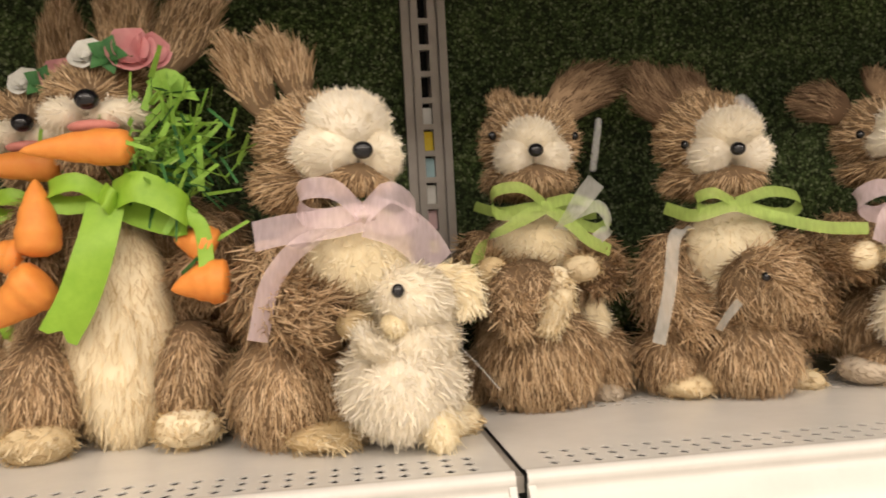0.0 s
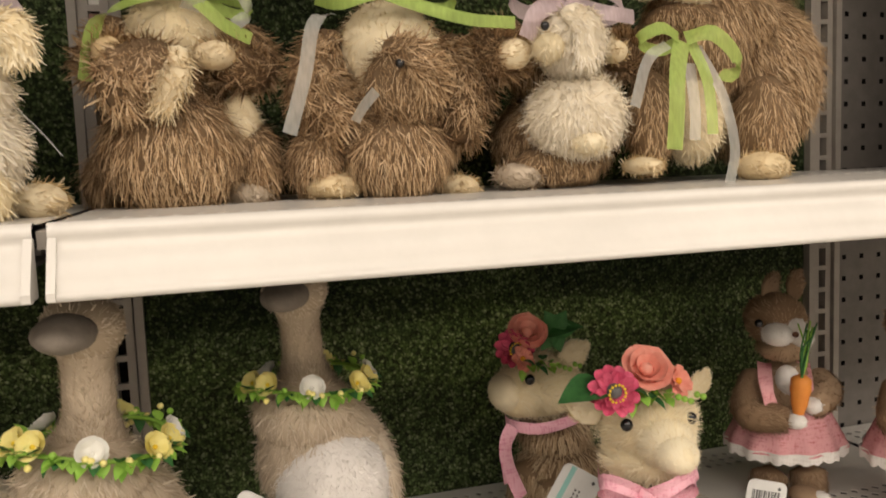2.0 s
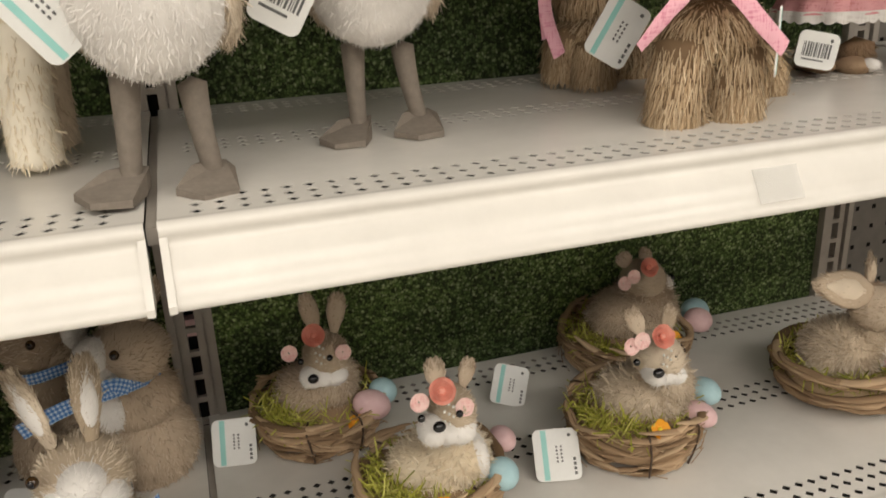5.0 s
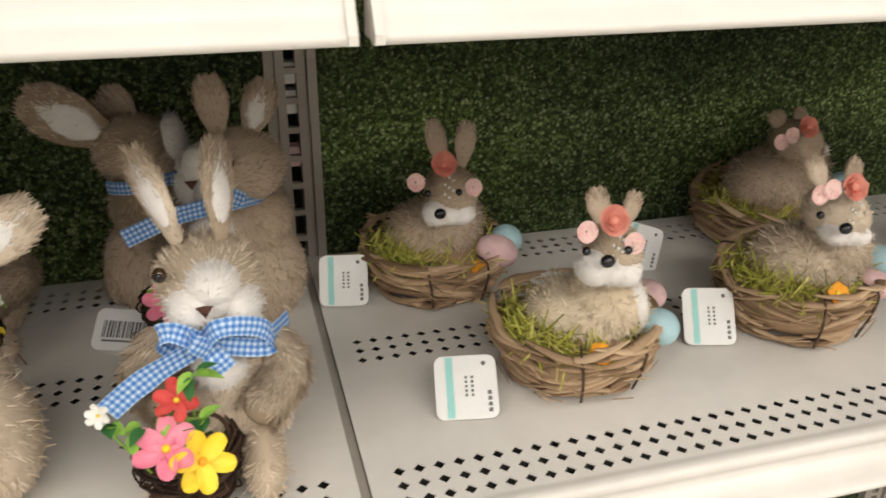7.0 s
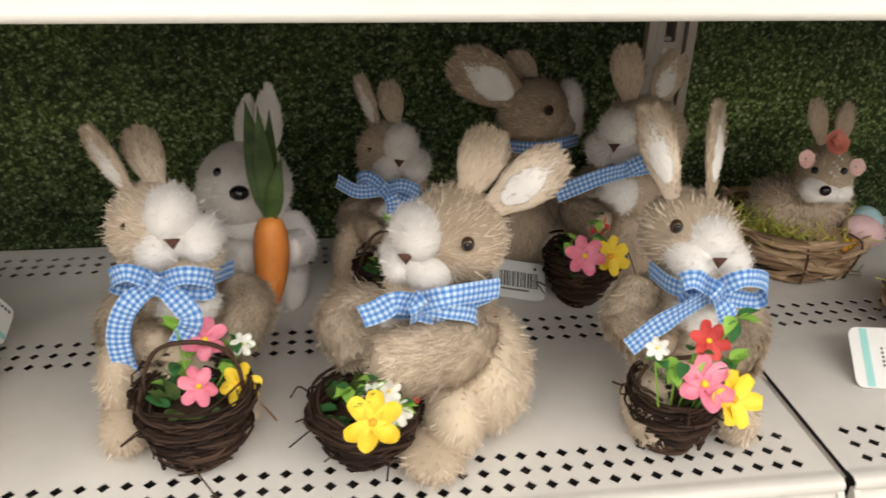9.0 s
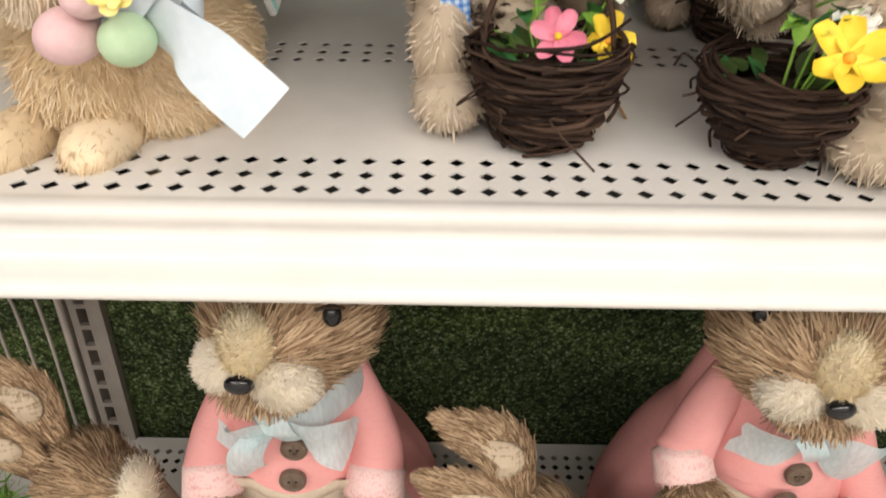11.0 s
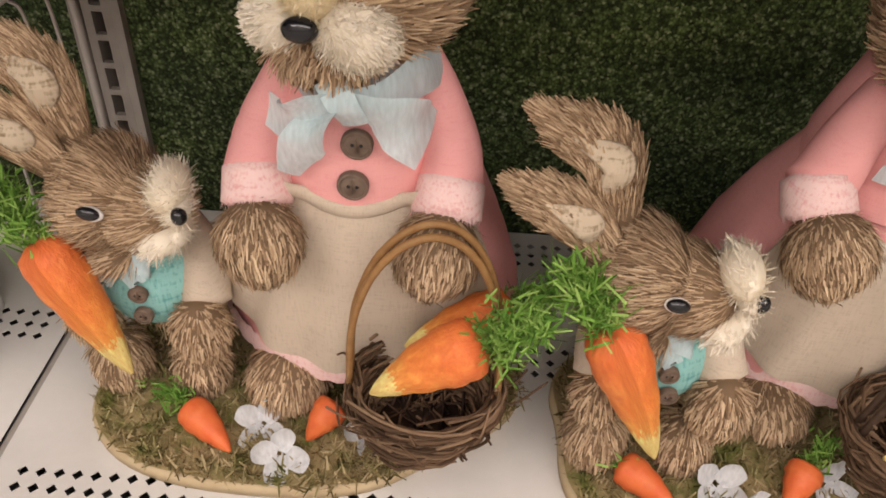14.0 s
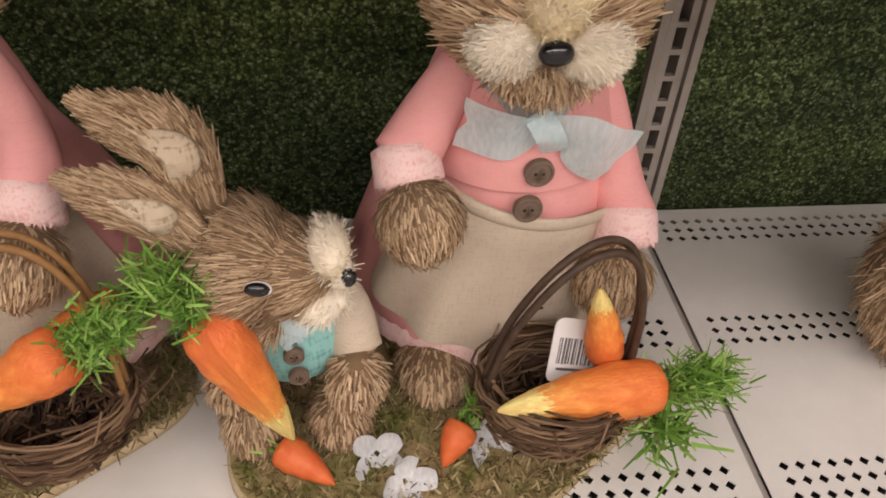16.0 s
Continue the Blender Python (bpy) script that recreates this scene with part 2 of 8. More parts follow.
def shelf_upright(x):
    """A pressed upright: a slotted face between two lips, and flanges that hold the back boards."""
    ob = thing("shelf_upright", "grey steel shelf upright with a row of slots", "upright", "shelf uprights")
    z0, z1, sw, sl = 0.02, 2.05, 0.0048, 0.0102
    n = int((z1 - z0) / P)
    sh = Shape()
    for a, b in ((x - 0.012, x - sw), (x + sw, x + 0.012)):
        box(sh, (a, 0.0, z0), (b, 0.03, z1), "upright")
    off = 1.561 - int((1.561 - z0) / P) * P
    for i in range(n):
        box(sh, (x - sw, 0.0, off + i * P + sl), (x + sw, 0.006, off + (i + 1) * P - sl), "upright")
    part("slotted_face", sh, ob)
    for s in (-1, 1):
        sh = Shape()
        box(sh, (min(x + s * .014, x + s * .0215), -0.004, z0), (max(x + s * .014, x + s * .0215), 0.03, z1), "upright")
        box(sh, (min(x + s * .012, x + s * .014), 0.004, z0), (max(x + s * .012, x + s * .014), 0.03, z1), "upright")
        part("flange", sh, ob)
    # added dark strip: the shade behind the slots, put in as colour
    sh = Shape()
    box(sh, (x - sw, 0.028, z0), (x + sw, 0.03, z1), "dark")
    part("slot_shade", sh, ob, "near-black sheet standing for shade inside the upright")
    return ob


def goods_behind():
    """Bright packets of the next aisle that show through the slots of one upright."""
    for i, (z, h, mat) in enumerate(((1.375, .020, "petal_white"), (1.400, .019, "petal_pale"), (1.424, .018, "egg_pink"), (1.447, .020, "petal_white"), (1.473, .020, "egg_blue"), (1.498, .021, "petal_yellow"), (1.524, .018, "card"), (.742, .018, "egg_pink"), (.790, .020, "card"), (.816, .018, "card"))):
        sh = Shape()
        box(sh, (-.0046, .0075, z), (.0046, .020, z + h), mat)
        ob = thing("packet", "small bright packet seen through an upright slot", "packet", "packets in the next aisle")
        part("wrapper", sh, ob)


def build_fittings():
    f = Shape(); box(f, (-6, -4.2, -0.05), (6, 0.5, 0.0), "tile"); structure("floor", f, "pale grey vinyl shop floor", "floor")
    f = Shape(); box(f, (-6, -4.2, 3.2), (6, 0.5, 3.25), "ceil"); structure("ceiling", f, "white ceiling boards", "ceiling")
    for nm, lo, hi in (("wall_north", (-6, 0.45, 0), (6, 0.5, 3.2)), ("wall_south", (-6, -4.2, 0), (6, -4.15, 3.2)), ("wall_west", (-6, -4.15, 0), (-5.95, 0.45, 3.2)), ("wall_east", (5.95, -4.15, 0), (6, 0.45, 3.2))):
        f = Shape(); box(f, lo, hi, "wall"); structure(nm, f, "plain painted shop wall", "wall")
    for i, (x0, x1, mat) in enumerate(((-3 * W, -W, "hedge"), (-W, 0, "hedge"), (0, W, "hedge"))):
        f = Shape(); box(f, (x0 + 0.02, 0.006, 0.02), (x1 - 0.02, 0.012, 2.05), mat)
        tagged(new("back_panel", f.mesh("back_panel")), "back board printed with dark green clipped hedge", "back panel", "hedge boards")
    for x in (-2 * W, -W, 0.0, W, 2 * W):
        shelf_upright(x)
    # pegboard of the next bay
    f = Shape()
    h = 0.0257
    x0, z0, nx, nz = W + 0.0225, 0.62, 28, 56
    v, q = [], 0.0028
    fs = []
    for i in range(nx):
        for j in range(nz):
            x, z, k = x0 + i * h, z0 + j * h, len(v)
            cx, cz = x + h / 2, z + h / 2
            v += [(x, 0.004, z), (x + h, 0.004, z), (x + h, 0.004, z + h), (x, 0.004, z + h), (cx - q, 0.004, cz - q), (cx + q, 0.004, cz - q), (cx + q, 0.004, cz + q), (cx - q, 0.004, cz + q)]
            fs += [(k, k + 1, k + 5, k + 4), (k + 1, k + 2, k + 6, k + 5), (k + 2, k + 3, k + 7, k + 6), (k + 3, k, k + 4, k + 7)]
    f.add(v, fs, "peg", False)
    # added dark sheet: shade behind the peg holes, put in as colour
    box(f, (x0, 0.012, z0), (x0 + nx * h, 0.016, z0 + nz * h), "dark")
    box(f, (x0, 0.004, 0.02), (x0 + nx * h, 0.012, z0), "peg")
    tagged(new("pegboard", f.mesh("pegboard")), "grey perforated steel pegboard back panel", "pegboard")
    for level in ("top", "upper", "middle", "lower", "base"):
        for bay, (x0, x1) in enumerate(((-2 * W, -W), (-W, 0), (0, W), (W, 2 * W))):
            if bay == 0 and level not in ("top", "lower", "base"):
                continue
            shelf(bay, x0, x1, level)
    for level in ("upper", "middle", "lower", "base"):
        for x in (-W, 0.0, W):
            f = Shape(); box(f, (x - 0.0029, -0.340, DECKS[level] - 0.012), (x + 0.0029, -0.012, DECKS[level] - 0.003), "upright")
            tagged(new("joint_strip", f.mesh("joint_strip")), "grey filler strip between two shelf decks", "joint strip", "shelf joints")
    f = Shape(); box(f, (-2 * W, -0.33, 0.0), (2 * W, -0.30, 0.12), "upright"); box(f, (-2 * W, -0.30, 0.0), (2 * W, 0.0, 0.02), "upright")
    tagged(new("plinth", f.mesh("plinth")), "grey steel kick plate under the base shelf", "plinth")


build_fittings()


# ---- more materials ----
def gingham():
    m, t, b = nodes("blue_gingham", 0.7, 0, 0.2)
    c = t.nodes.new("ShaderNodeTexCoord")
    s = t.nodes.new("ShaderNodeSeparateXYZ")
    t.links.new(c.outputs["UV"], s.inputs[0])
    out = []
    for axis in (0, 1):
        w = t.nodes.new("ShaderNodeMath"); w.operation = "PINGPONG"; w.inputs[1].default_value = 1.0
        t.links.new(s.outputs[axis], w.inputs[0])
        g = t.nodes.new("ShaderNodeMath"); g.operation = "GREATER_THAN"; g.inputs[1].default_value = 0.5
        t.links.new(w.outputs[0], g.inputs[0])
        out.append(g.outputs[0])
    a = t.nodes.new("ShaderNodeMath"); a.operation = "ADD"
    t.links.new(out[0], a.inputs[0]); t.links.new(out[1], a.inputs[1])
    h = t.nodes.new("ShaderNodeMath"); h.operation = "MULTIPLY"; h.inputs[1].default_value = 0.5
    t.links.new(a.outputs[0], h.inputs[0])
    col = ramp(t, h.outputs[0], [(0.0, (0.62, 0.74, 0.88)), (0.5, (0.22, 0.40, 0.74)), (1.0, (0.07, 0.20, 0.56))])
    t.links.new(col, b.inputs["Base Color"])
    return m


def sheer(name, col, alpha):
    m, t, b = nodes(name, 0.55, 0, 0.3)
    f = ramp(t, noise_tex(t, 420, 2, 0.5, coords(t, (1, 1, 0.2))), [(0.3, tuple(x * 0.8 for x in col)), (0.7, col)])
    t.links.new(f, b.inputs["Base Color"])
    b.inputs["Alpha"].default_value = alpha
    return m


def carrot_skin():
    m, t, b = nodes("carrot_skin", 0.5, 0, 0.35)
    c = t.nodes.new("ShaderNodeTexCoord")
    s = t.nodes.new("ShaderNodeSeparateXYZ")
    t.links.new(c.outputs["UV"], s.inputs[0])
    n = noise_tex(t, 14, 4, 0.6, c.outputs["UV"])
    mm = t.nodes.new("ShaderNodeMath"); mm.operation = "MULTIPLY_ADD"; mm.inputs[1].default_value = 0.5
    t.links.new(n, mm.inputs[0]); t.links.new(s.outputs[1], mm.inputs[2])
    col = ramp(t, mm.outputs[0], [(0.25, (0.78, 0.17, 0.045)), (0.75, (0.84, 0.25, 0.05)), (0.98, (0.86, 0.34, 0.07)), (1.12, (0.88, 0.62, 0.17)), (1.3, (0.88, 0.68, 0.24))])
    mott = ramp(t, noise_tex(t, 5, 5, 0.7, c.outputs["UV"]), [(0.32, (0.84, 0.70, 0.62)), (0.52, (1.0, 1.0, 1.0)), (0.70, (1.10, 1.45, 1.5))])
    t.links.new(mixed(t, col, mott, 1.0, "MULTIPLY"), b.inputs["Base Color"])
    bumped(t, b, noise_tex(t, 22, 4, 0.65, c.outputs["UV"]), 0.6, 0.002)
    return m


def cloth(name, a, bcol, weave=900, bump=0.25):
    m, t, b = nodes(name, 0.85, 0, 0.1)
    v = coords(t)
    w1 = noise_tex(t, weave, 2, 0.5, coords(t, (1, 1, 0.12)))
    w2 = noise_tex(t, weave, 2, 0.5, coords(t, (0.12, 0.12, 1)))
    k = t.nodes.new("ShaderNodeMath"); k.operation = "ADD"
    t.links.new(w1, k.inputs[0]); t.links.new(w2, k.inputs[1])
    col = ramp(t, k.outputs[0], [(0.7, a), (1.2, bcol)])
    fold = ramp(t, noise_tex(t, 18, 3, 0.5, v), [(0.3, (0.9, 0.89, 0.89)), (0.7, (1.05, 1.05, 1.05))])
    t.links.new(mixed(t, col, fold, 1.0, "MULTIPLY"), b.inputs["Base Color"])
    bumped(t, b, k.outputs[0], bump, 0.0006)
    return m


M["gingham"] = gingham()
M["tan_plush"] = fibre("tan_plush", (0.22, 0.14, 0.085), (0.33, 0.225, 0.14), (0.46, 0.33, 0.22), 0.9)
M["plush"] = fibre("pale_plush", (0.84, 0.72, 0.47), (0.89, 0.79, 0.56), (0.93, 0.86, 0.67), 0.9)
M["plush_pale"] = fibre("ivory_plush", (0.83, 0.75, 0.58), (0.89, 0.82, 0.67), (0.93, 0.88, 0.77), 0.9)
M["sheer_pink"] = sheer("sheer_pink_ribbon", (0.98, 0.78, 0.82), 0.40)
M["sheer_green"] = sheer("sheer_green_ribbon", (0.45, 0.62, 0.15), 0.66)
M["sheer_white"] = sheer("sheer_white_ribbon", (0.86, 0.86, 0.80), 0.34)
M["sheer_blue"] = sheer("sheer_blue_gauze", (0.66, 0.83, 0.85), 0.74)
M["clear"] = sheer("clear_plastic", (0.86, 0.86, 0.84), 0.2)
M["ribbon_green"] = plain("green_satin", (0.22, 0.42, 0.03), (0.30, 0.52, 0.05), 90, 0.45, 0, 0.4)
M["ribbon_pink"] = cloth("pink_ribbon", (0.66, 0.22, 0.32), (0.84, 0.46, 0.54), 700)
M["satin_blue"] = plain("pale_blue_satin", (0.62, 0.72, 0.80), (0.72, 0.80, 0.86), 90, 0.4, 0, 0.5)
M["carrot"] = carrot_skin()
M["carrot_top"] = fibre("carrot_greens", (0.07, 0.18, 0.025), (0.16, 0.33, 0.05), (0.33, 0.51, 0.13))
M["grass"] = fibre("paper_grass", (0.20, 0.21, 0.03), (0.42, 0.42, 0.07), (0.62, 0.60, 0.18))
M["leaf"] = plain("cloth_leaf", (0.025, 0.105, 0.03), (0.06, 0.20, 0.055), 120, 0.55)
M["leaf_light"] = plain("light_leaf", (0.20, 0.42, 0.05), (0.34, 0.56, 0.10), 120, 0.55)
M["petal_pink"] = plain("pink_petal", (0.78, 0.18, 0.29), (0.87, 0.33, 0.42), 90, 0.6)
M["petal_coral"] = plain("coral_petal", (0.84, 0.28, 0.21), (0.90, 0.43, 0.34), 90, 0.6)
M["petal_yellow"] = plain("yellow_petal", (0.86, 0.58, 0.02), (0.92, 0.72, 0.08), 90, 0.6)
M["petal_pale"] = plain("pale_yellow_petal", (0.86, 0.74, 0.22), (0.90, 0.82, 0.38), 90, 0.6)
M["petal_white"] = plain("white_petal", (0.78, 0.77, 0.70), (0.86, 0.85, 0.80), 90, 0.6)
M["petal_frost"] = sheer("frosted_petal", (0.80, 0.81, 0.82), 0.80)
M["petal_crimson"] = plain("crimson_petal", (0.60, 0.05, 0.13), (0.76, 0.15, 0.25), 90, 0.6)
M["petal_rose"] = plain("dusky_petal", (0.68, 0.28, 0.29), (0.78, 0.40, 0.40), 90, 0.6)
M["petal_red"] = plain("red_petal", (0.60, 0.05, 0.05), (0.74, 0.12, 0.10), 90, 0.6)
M["orange_skin"] = plain("orange_carrot", (0.82, 0.26, 0.05), (0.88, 0.34, 0.07), 90, 0.5, 0, 0.35, 0.3)
M["orange"] = plain("orange_petal", (0.85, 0.33, 0.02), (0.88, 0.45, 0.04), 90, 0.6)
M["egg_blue"] = plain("blue_egg", (0.36, 0.55, 0.60), (0.44, 0.62, 0.66), 160, 0.6)
M["egg_pink"] = plain("pink_egg", (0.70, 0.46, 0.47), (0.76, 0.54, 0.54), 160, 0.6)
M["egg_green"] = plain("green_egg", (0.48, 0.66, 0.42), (0.55, 0.72, 0.48), 160, 0.6)
M["twig"] = fibre("dark_twigs", (0.014, 0.008, 0.006), (0.034, 0.020, 0.014), (0.085, 0.052, 0.036))
M["twig_brown"] = fibre("brown_twigs", (0.06, 0.035, 0.02), (0.14, 0.085, 0.05), (0.27, 0.18, 0.11))
M["cane"] = plain("cane", (0.28, 0.14, 0.05), (0.38, 0.21, 0.08), 150, 0.5)
M["cane_dark"] = plain("dark_cane", (0.05, 0.03, 0.02), (0.09, 0.055, 0.035), 150, 0.5)
M["raffia"] = fibre("raffia_bands", (0.20, 0.13, 0.075), (0.38, 0.265, 0.165), (0.55, 0.41, 0.27))
M["goose_leg"] = plain("grey_felt", (0.20, 0.17, 0.14), (0.25, 0.215, 0.18), 200, 0.85)
M["card"] = plain("white_card", (0.76, 0.76, 0.74), (0.82, 0.82, 0.80), 80, 0.5, 0, 0.4, 0)
M["card_teal"] = plain("teal_print", (0.30, 0.62, 0.58), (0.34, 0.66, 0.62), 80, 0.5, 0, 0.4, 0)
M["print"] = plain("grey_print", (0.10, 0.10, 0.10), (0.16, 0.16, 0.16), 80, 0.6, 0, 0.3, 0)
M["pink_cloth"] = cloth("pink_cloth", (0.87, 0.385, 0.365), (0.90, 0.43, 0.405), 900, 0.1)
M["pink_check"] = cloth("pink_linen", (0.58, 0.20, 0.22), (0.78, 0.40, 0.42), 600)
M["linen"] = cloth("beige_linen", (0.55, 0.455, 0.345), (0.63, 0.53, 0.41), 900, 0.15)
M["burlap"] = cloth("pale_burlap", (0.30, 0.22, 0.13), (0.62, 0.51, 0.37), 420, 0.5)
M["teal"] = cloth("teal_burlap", (0.14, 0.38, 0.36), (0.30, 0.60, 0.56), 420, 0.5)
M["lace"] = cloth("white_lace", (0.70, 0.66, 0.62), (0.86, 0.83, 0.80), 500)
M["fringe"] = cloth("pink_fringe", (0.82, 0.45, 0.43), (0.92, 0.66, 0.62), 600)
M["button"] = plain("wooden_button", (0.15, 0.105, 0.075), (0.21, 0.15, 0.11), 300, 0.6)
def moss_mat():
    """Dry moss: green and straw-coloured clumps, each strand with its own tone."""
    m, t, b = nodes("dry_moss", 0.9, 0, 0.1)
    g = t.nodes.new("ShaderNodeNewGeometry")
    green = ramp(t, g.outputs["Random Per Island"], [(0.0, (0.05, 0.055, 0.012)), (0.5, (0.13, 0.14, 0.035)), (1.0, (0.26, 0.26, 0.08))])
    tan = ramp(t, g.outputs["Random Per Island"], [(0.0, (0.12, 0.085, 0.035)), (0.5, (0.32, 0.24, 0.11)), (1.0, (0.56, 0.45, 0.26))])
    f = ramp(t, noise_tex(t, 38, 4, 0.65, coords(t)), [(0.33, (0, 0, 0)), (0.52, (1, 1, 1))])
    t.links.new(mixed(t, green, tan, f), b.inputs["Base Color"])
    bumped(t, b, noise_tex(t, 260, 4, 0.7, coords(t)), 0.6, 0.003)
    return m


M["moss"] = moss_mat()
M["wood"] = plain("pale_wood_edge", (0.50, 0.38, 0.22), (0.60, 0.48, 0.30), 60, 0.7)


# ---- soft shapes ----
rng = np.random.default_rng(7)
# straw forms take the dark core: shade between strands put into colour
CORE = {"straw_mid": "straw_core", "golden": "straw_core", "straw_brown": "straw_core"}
DENSE = 1.7


def unit(v):
    v = np.asarray(v, float)
    return v / np.maximum(np.linalg.norm(v, axis=-1, keepdims=True), 1e-9)


def strands(sh, p, n, mat, length, width, comb, lift=0.35, jit=0.25, tip=0.35):
    """Loose flat fibres standing on points p with normals n, laid along comb (a vector or one for each point)."""
    k = len(p)
    comb = np.broadcast_to(np.asarray(comb, float), (k, 3))
    tang = unit(comb - (comb * n).sum(1, keepdims=True) * n)
    d = unit(tang * (1 - lift) + n * lift + rng.normal(0, jit, (k, 3)))
    side = unit(np.cross(d, n) + rng.normal(0, 0.15, (k, 3)))
    L = length * rng.uniform(0.6, 1.25, (k, 1))
    w = width * rng.uniform(0.75, 1.6, (k, 1)) / 2
    base = p - n * 0.0008
    end = base + d * L - n * L * 0.12 * (1 - lift)
    v = np.stack([base - side * w, base + side * w, end + side * w * tip, end - side * w * tip], 1).reshape(-1, 3)
    sh.add(v, np.arange(4 * k).reshape(-1, 4).tolist(), mat, False)


def ball(sh, c, r, mat, rot=(0, 0, 0), seg=20, ring=12, fur=0, length=0.01, width=0.001, comb=(0, 0, -1), lift=0.35, jit=0.22, keep=None, furmat=None):
    u = np.linspace(0, 2 * np.pi, seg, endpoint=False)
    w = np.linspace(0, np.pi, ring + 1)[1:-1]
    v = [(0, 0, 1)] + [(math.sin(b) * math.cos(a), math.sin(b) * math.sin(a), math.cos(b)) for b in w for a in u] + [(0, 0, -1)]
    R, r, c = turn(*rot), np.array(r, float), np.array(c, float)
    v = (np.array(v) * r) @ R.T + c
    f = [(0, 1 + i, 1 + (i + 1) % seg) for i in range(seg)]
    for k in range(ring - 2):
        o = 1 + k * seg
        f += [(o + i, o + seg + i, o + seg + (i + 1) % seg, o + (i + 1) % seg) for i in range(seg)]
    o = 1 + (ring - 2) * seg
    f += [(o + i, len(v) - 1, o + (i + 1) % seg) for i in range(seg)]
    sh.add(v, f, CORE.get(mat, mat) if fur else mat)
    if fur:
        q = unit(rng.normal(size=(int(fur * DENSE), 3)))
        if keep is not None:
            q = q[keep(q)]
        p = (q * r) @ R.T + c
        strands(sh, p, unit((q / r) @ R.T), furmat or mat, length, width, comb(p) if callable(comb) else comb, lift, jit)
    return sh


def smooth_path(pts, n):
    pts = np.array(pts, float)
    if len(pts) == 2:
        return pts[0] + (pts[1] - pts[0]) * np.linspace(0, 1, n)[:, None]
    e = np.concatenate([[2 * pts[0] - pts[1]], pts, [2 * pts[-1] - pts[-2]]])
    t = np.linspace(0, len(pts) - 1 - 1e-6, n)
    i = t.astype(int)
    s = (t - i)[:, None]
    a, b, c, d = e[i], e[i + 1], e[i + 2], e[i + 3]
    return 0.5 * (2 * b + (c - a) * s + (2 * a - 5 * b + 4 * c - d) * s ** 2 + (3 * b - a - 3 * c + d) * s ** 3)


def frames_along(p, up):
    t = unit(np.gradient(p, axis=0))
    s = unit(np.cross(t, np.broadcast_to(np.asarray(up, float), t.shape)) + 1e-6)
    return t, s, np.cross(s, t)


def limb(sh, pts, radii, mat, seg=12, n=12, flat=1.0, up=(0, 1, 0.05), fur=0, length=0.01, width=0.001, lift=0.3, jit=0.2, sign=1, furmat=None, caps=True):
    """A tube through pts whose radius follows radii; flat squeezes it along up."""
    p = smooth_path(pts, n)
    r = np.interp(np.linspace(0, 1, n), np.linspace(0, 1, len(radii)), radii)
    t, s, b = frames_along(p, up)
    a = np.linspace(0, 2 * np.pi, seg, endpoint=False)
    ring = np.cos(a)[None, :, None] * s[:, None] + np.sin(a)[None, :, None] * b[:, None] * flat
    v = (p[:, None] + ring * r[:, None, None]).reshape(-1, 3)
    f = [(k * seg + i, k * seg + (i + 1) % seg, (k + 1) * seg + (i + 1) % seg, (k + 1) * seg + i) for k in range(n - 1) for i in range(seg)]
    if caps:
        v = np.concatenate([v, [p[0] - t[0] * r[0] * 0.5], [p[-1] + t[-1] * r[-1] * 0.5]])
        q = len(v)
        f += [(i, q - 2, (i + 1) % seg) for i in range(seg)] + [((n - 1) * seg + (i + 1) % seg, q - 1, (n - 1) * seg + i) for i in range(seg)]
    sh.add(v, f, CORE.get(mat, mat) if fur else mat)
    if fur:
        fur = int(fur * DENSE)
        k, g = rng.uniform(0, n - 1.001, fur), rng.uniform(0, 2 * np.pi, fur)
        i, w = k.astype(int), (k % 1)[:, None]
        P0, S, B = p[i] * (1 - w) + p[i + 1] * w, s[i], b[i]
        nn = np.cos(g)[:, None] * S + np.sin(g)[:, None] * B * flat
        rr = np.interp(k, range(n), r)[:, None]
        nrm = unit(np.cos(g)[:, None] * S * flat + np.sin(g)[:, None] * B)
        strands(sh, P0 + nn * rr, nrm, furmat or mat, length, width, t[i] * sign, lift, jit)
    return sh


def tube(sh, pts, r, mat, seg=5, n=14, up=(0.1, 0.2, 1)):
    return limb(sh, pts, [r, r], mat, seg, n, 1.0, up)


def uv_mesh(ob, uvs):
    me = ob.data
    layer = me.uv_layers.new(name="UVMap")
    idx = np.empty(len(me.loops), int)
    me.loops.foreach_get("vertex_index", idx)
    layer.data.foreach_set("uv", np.asarray(uvs, float)[idx].ravel())


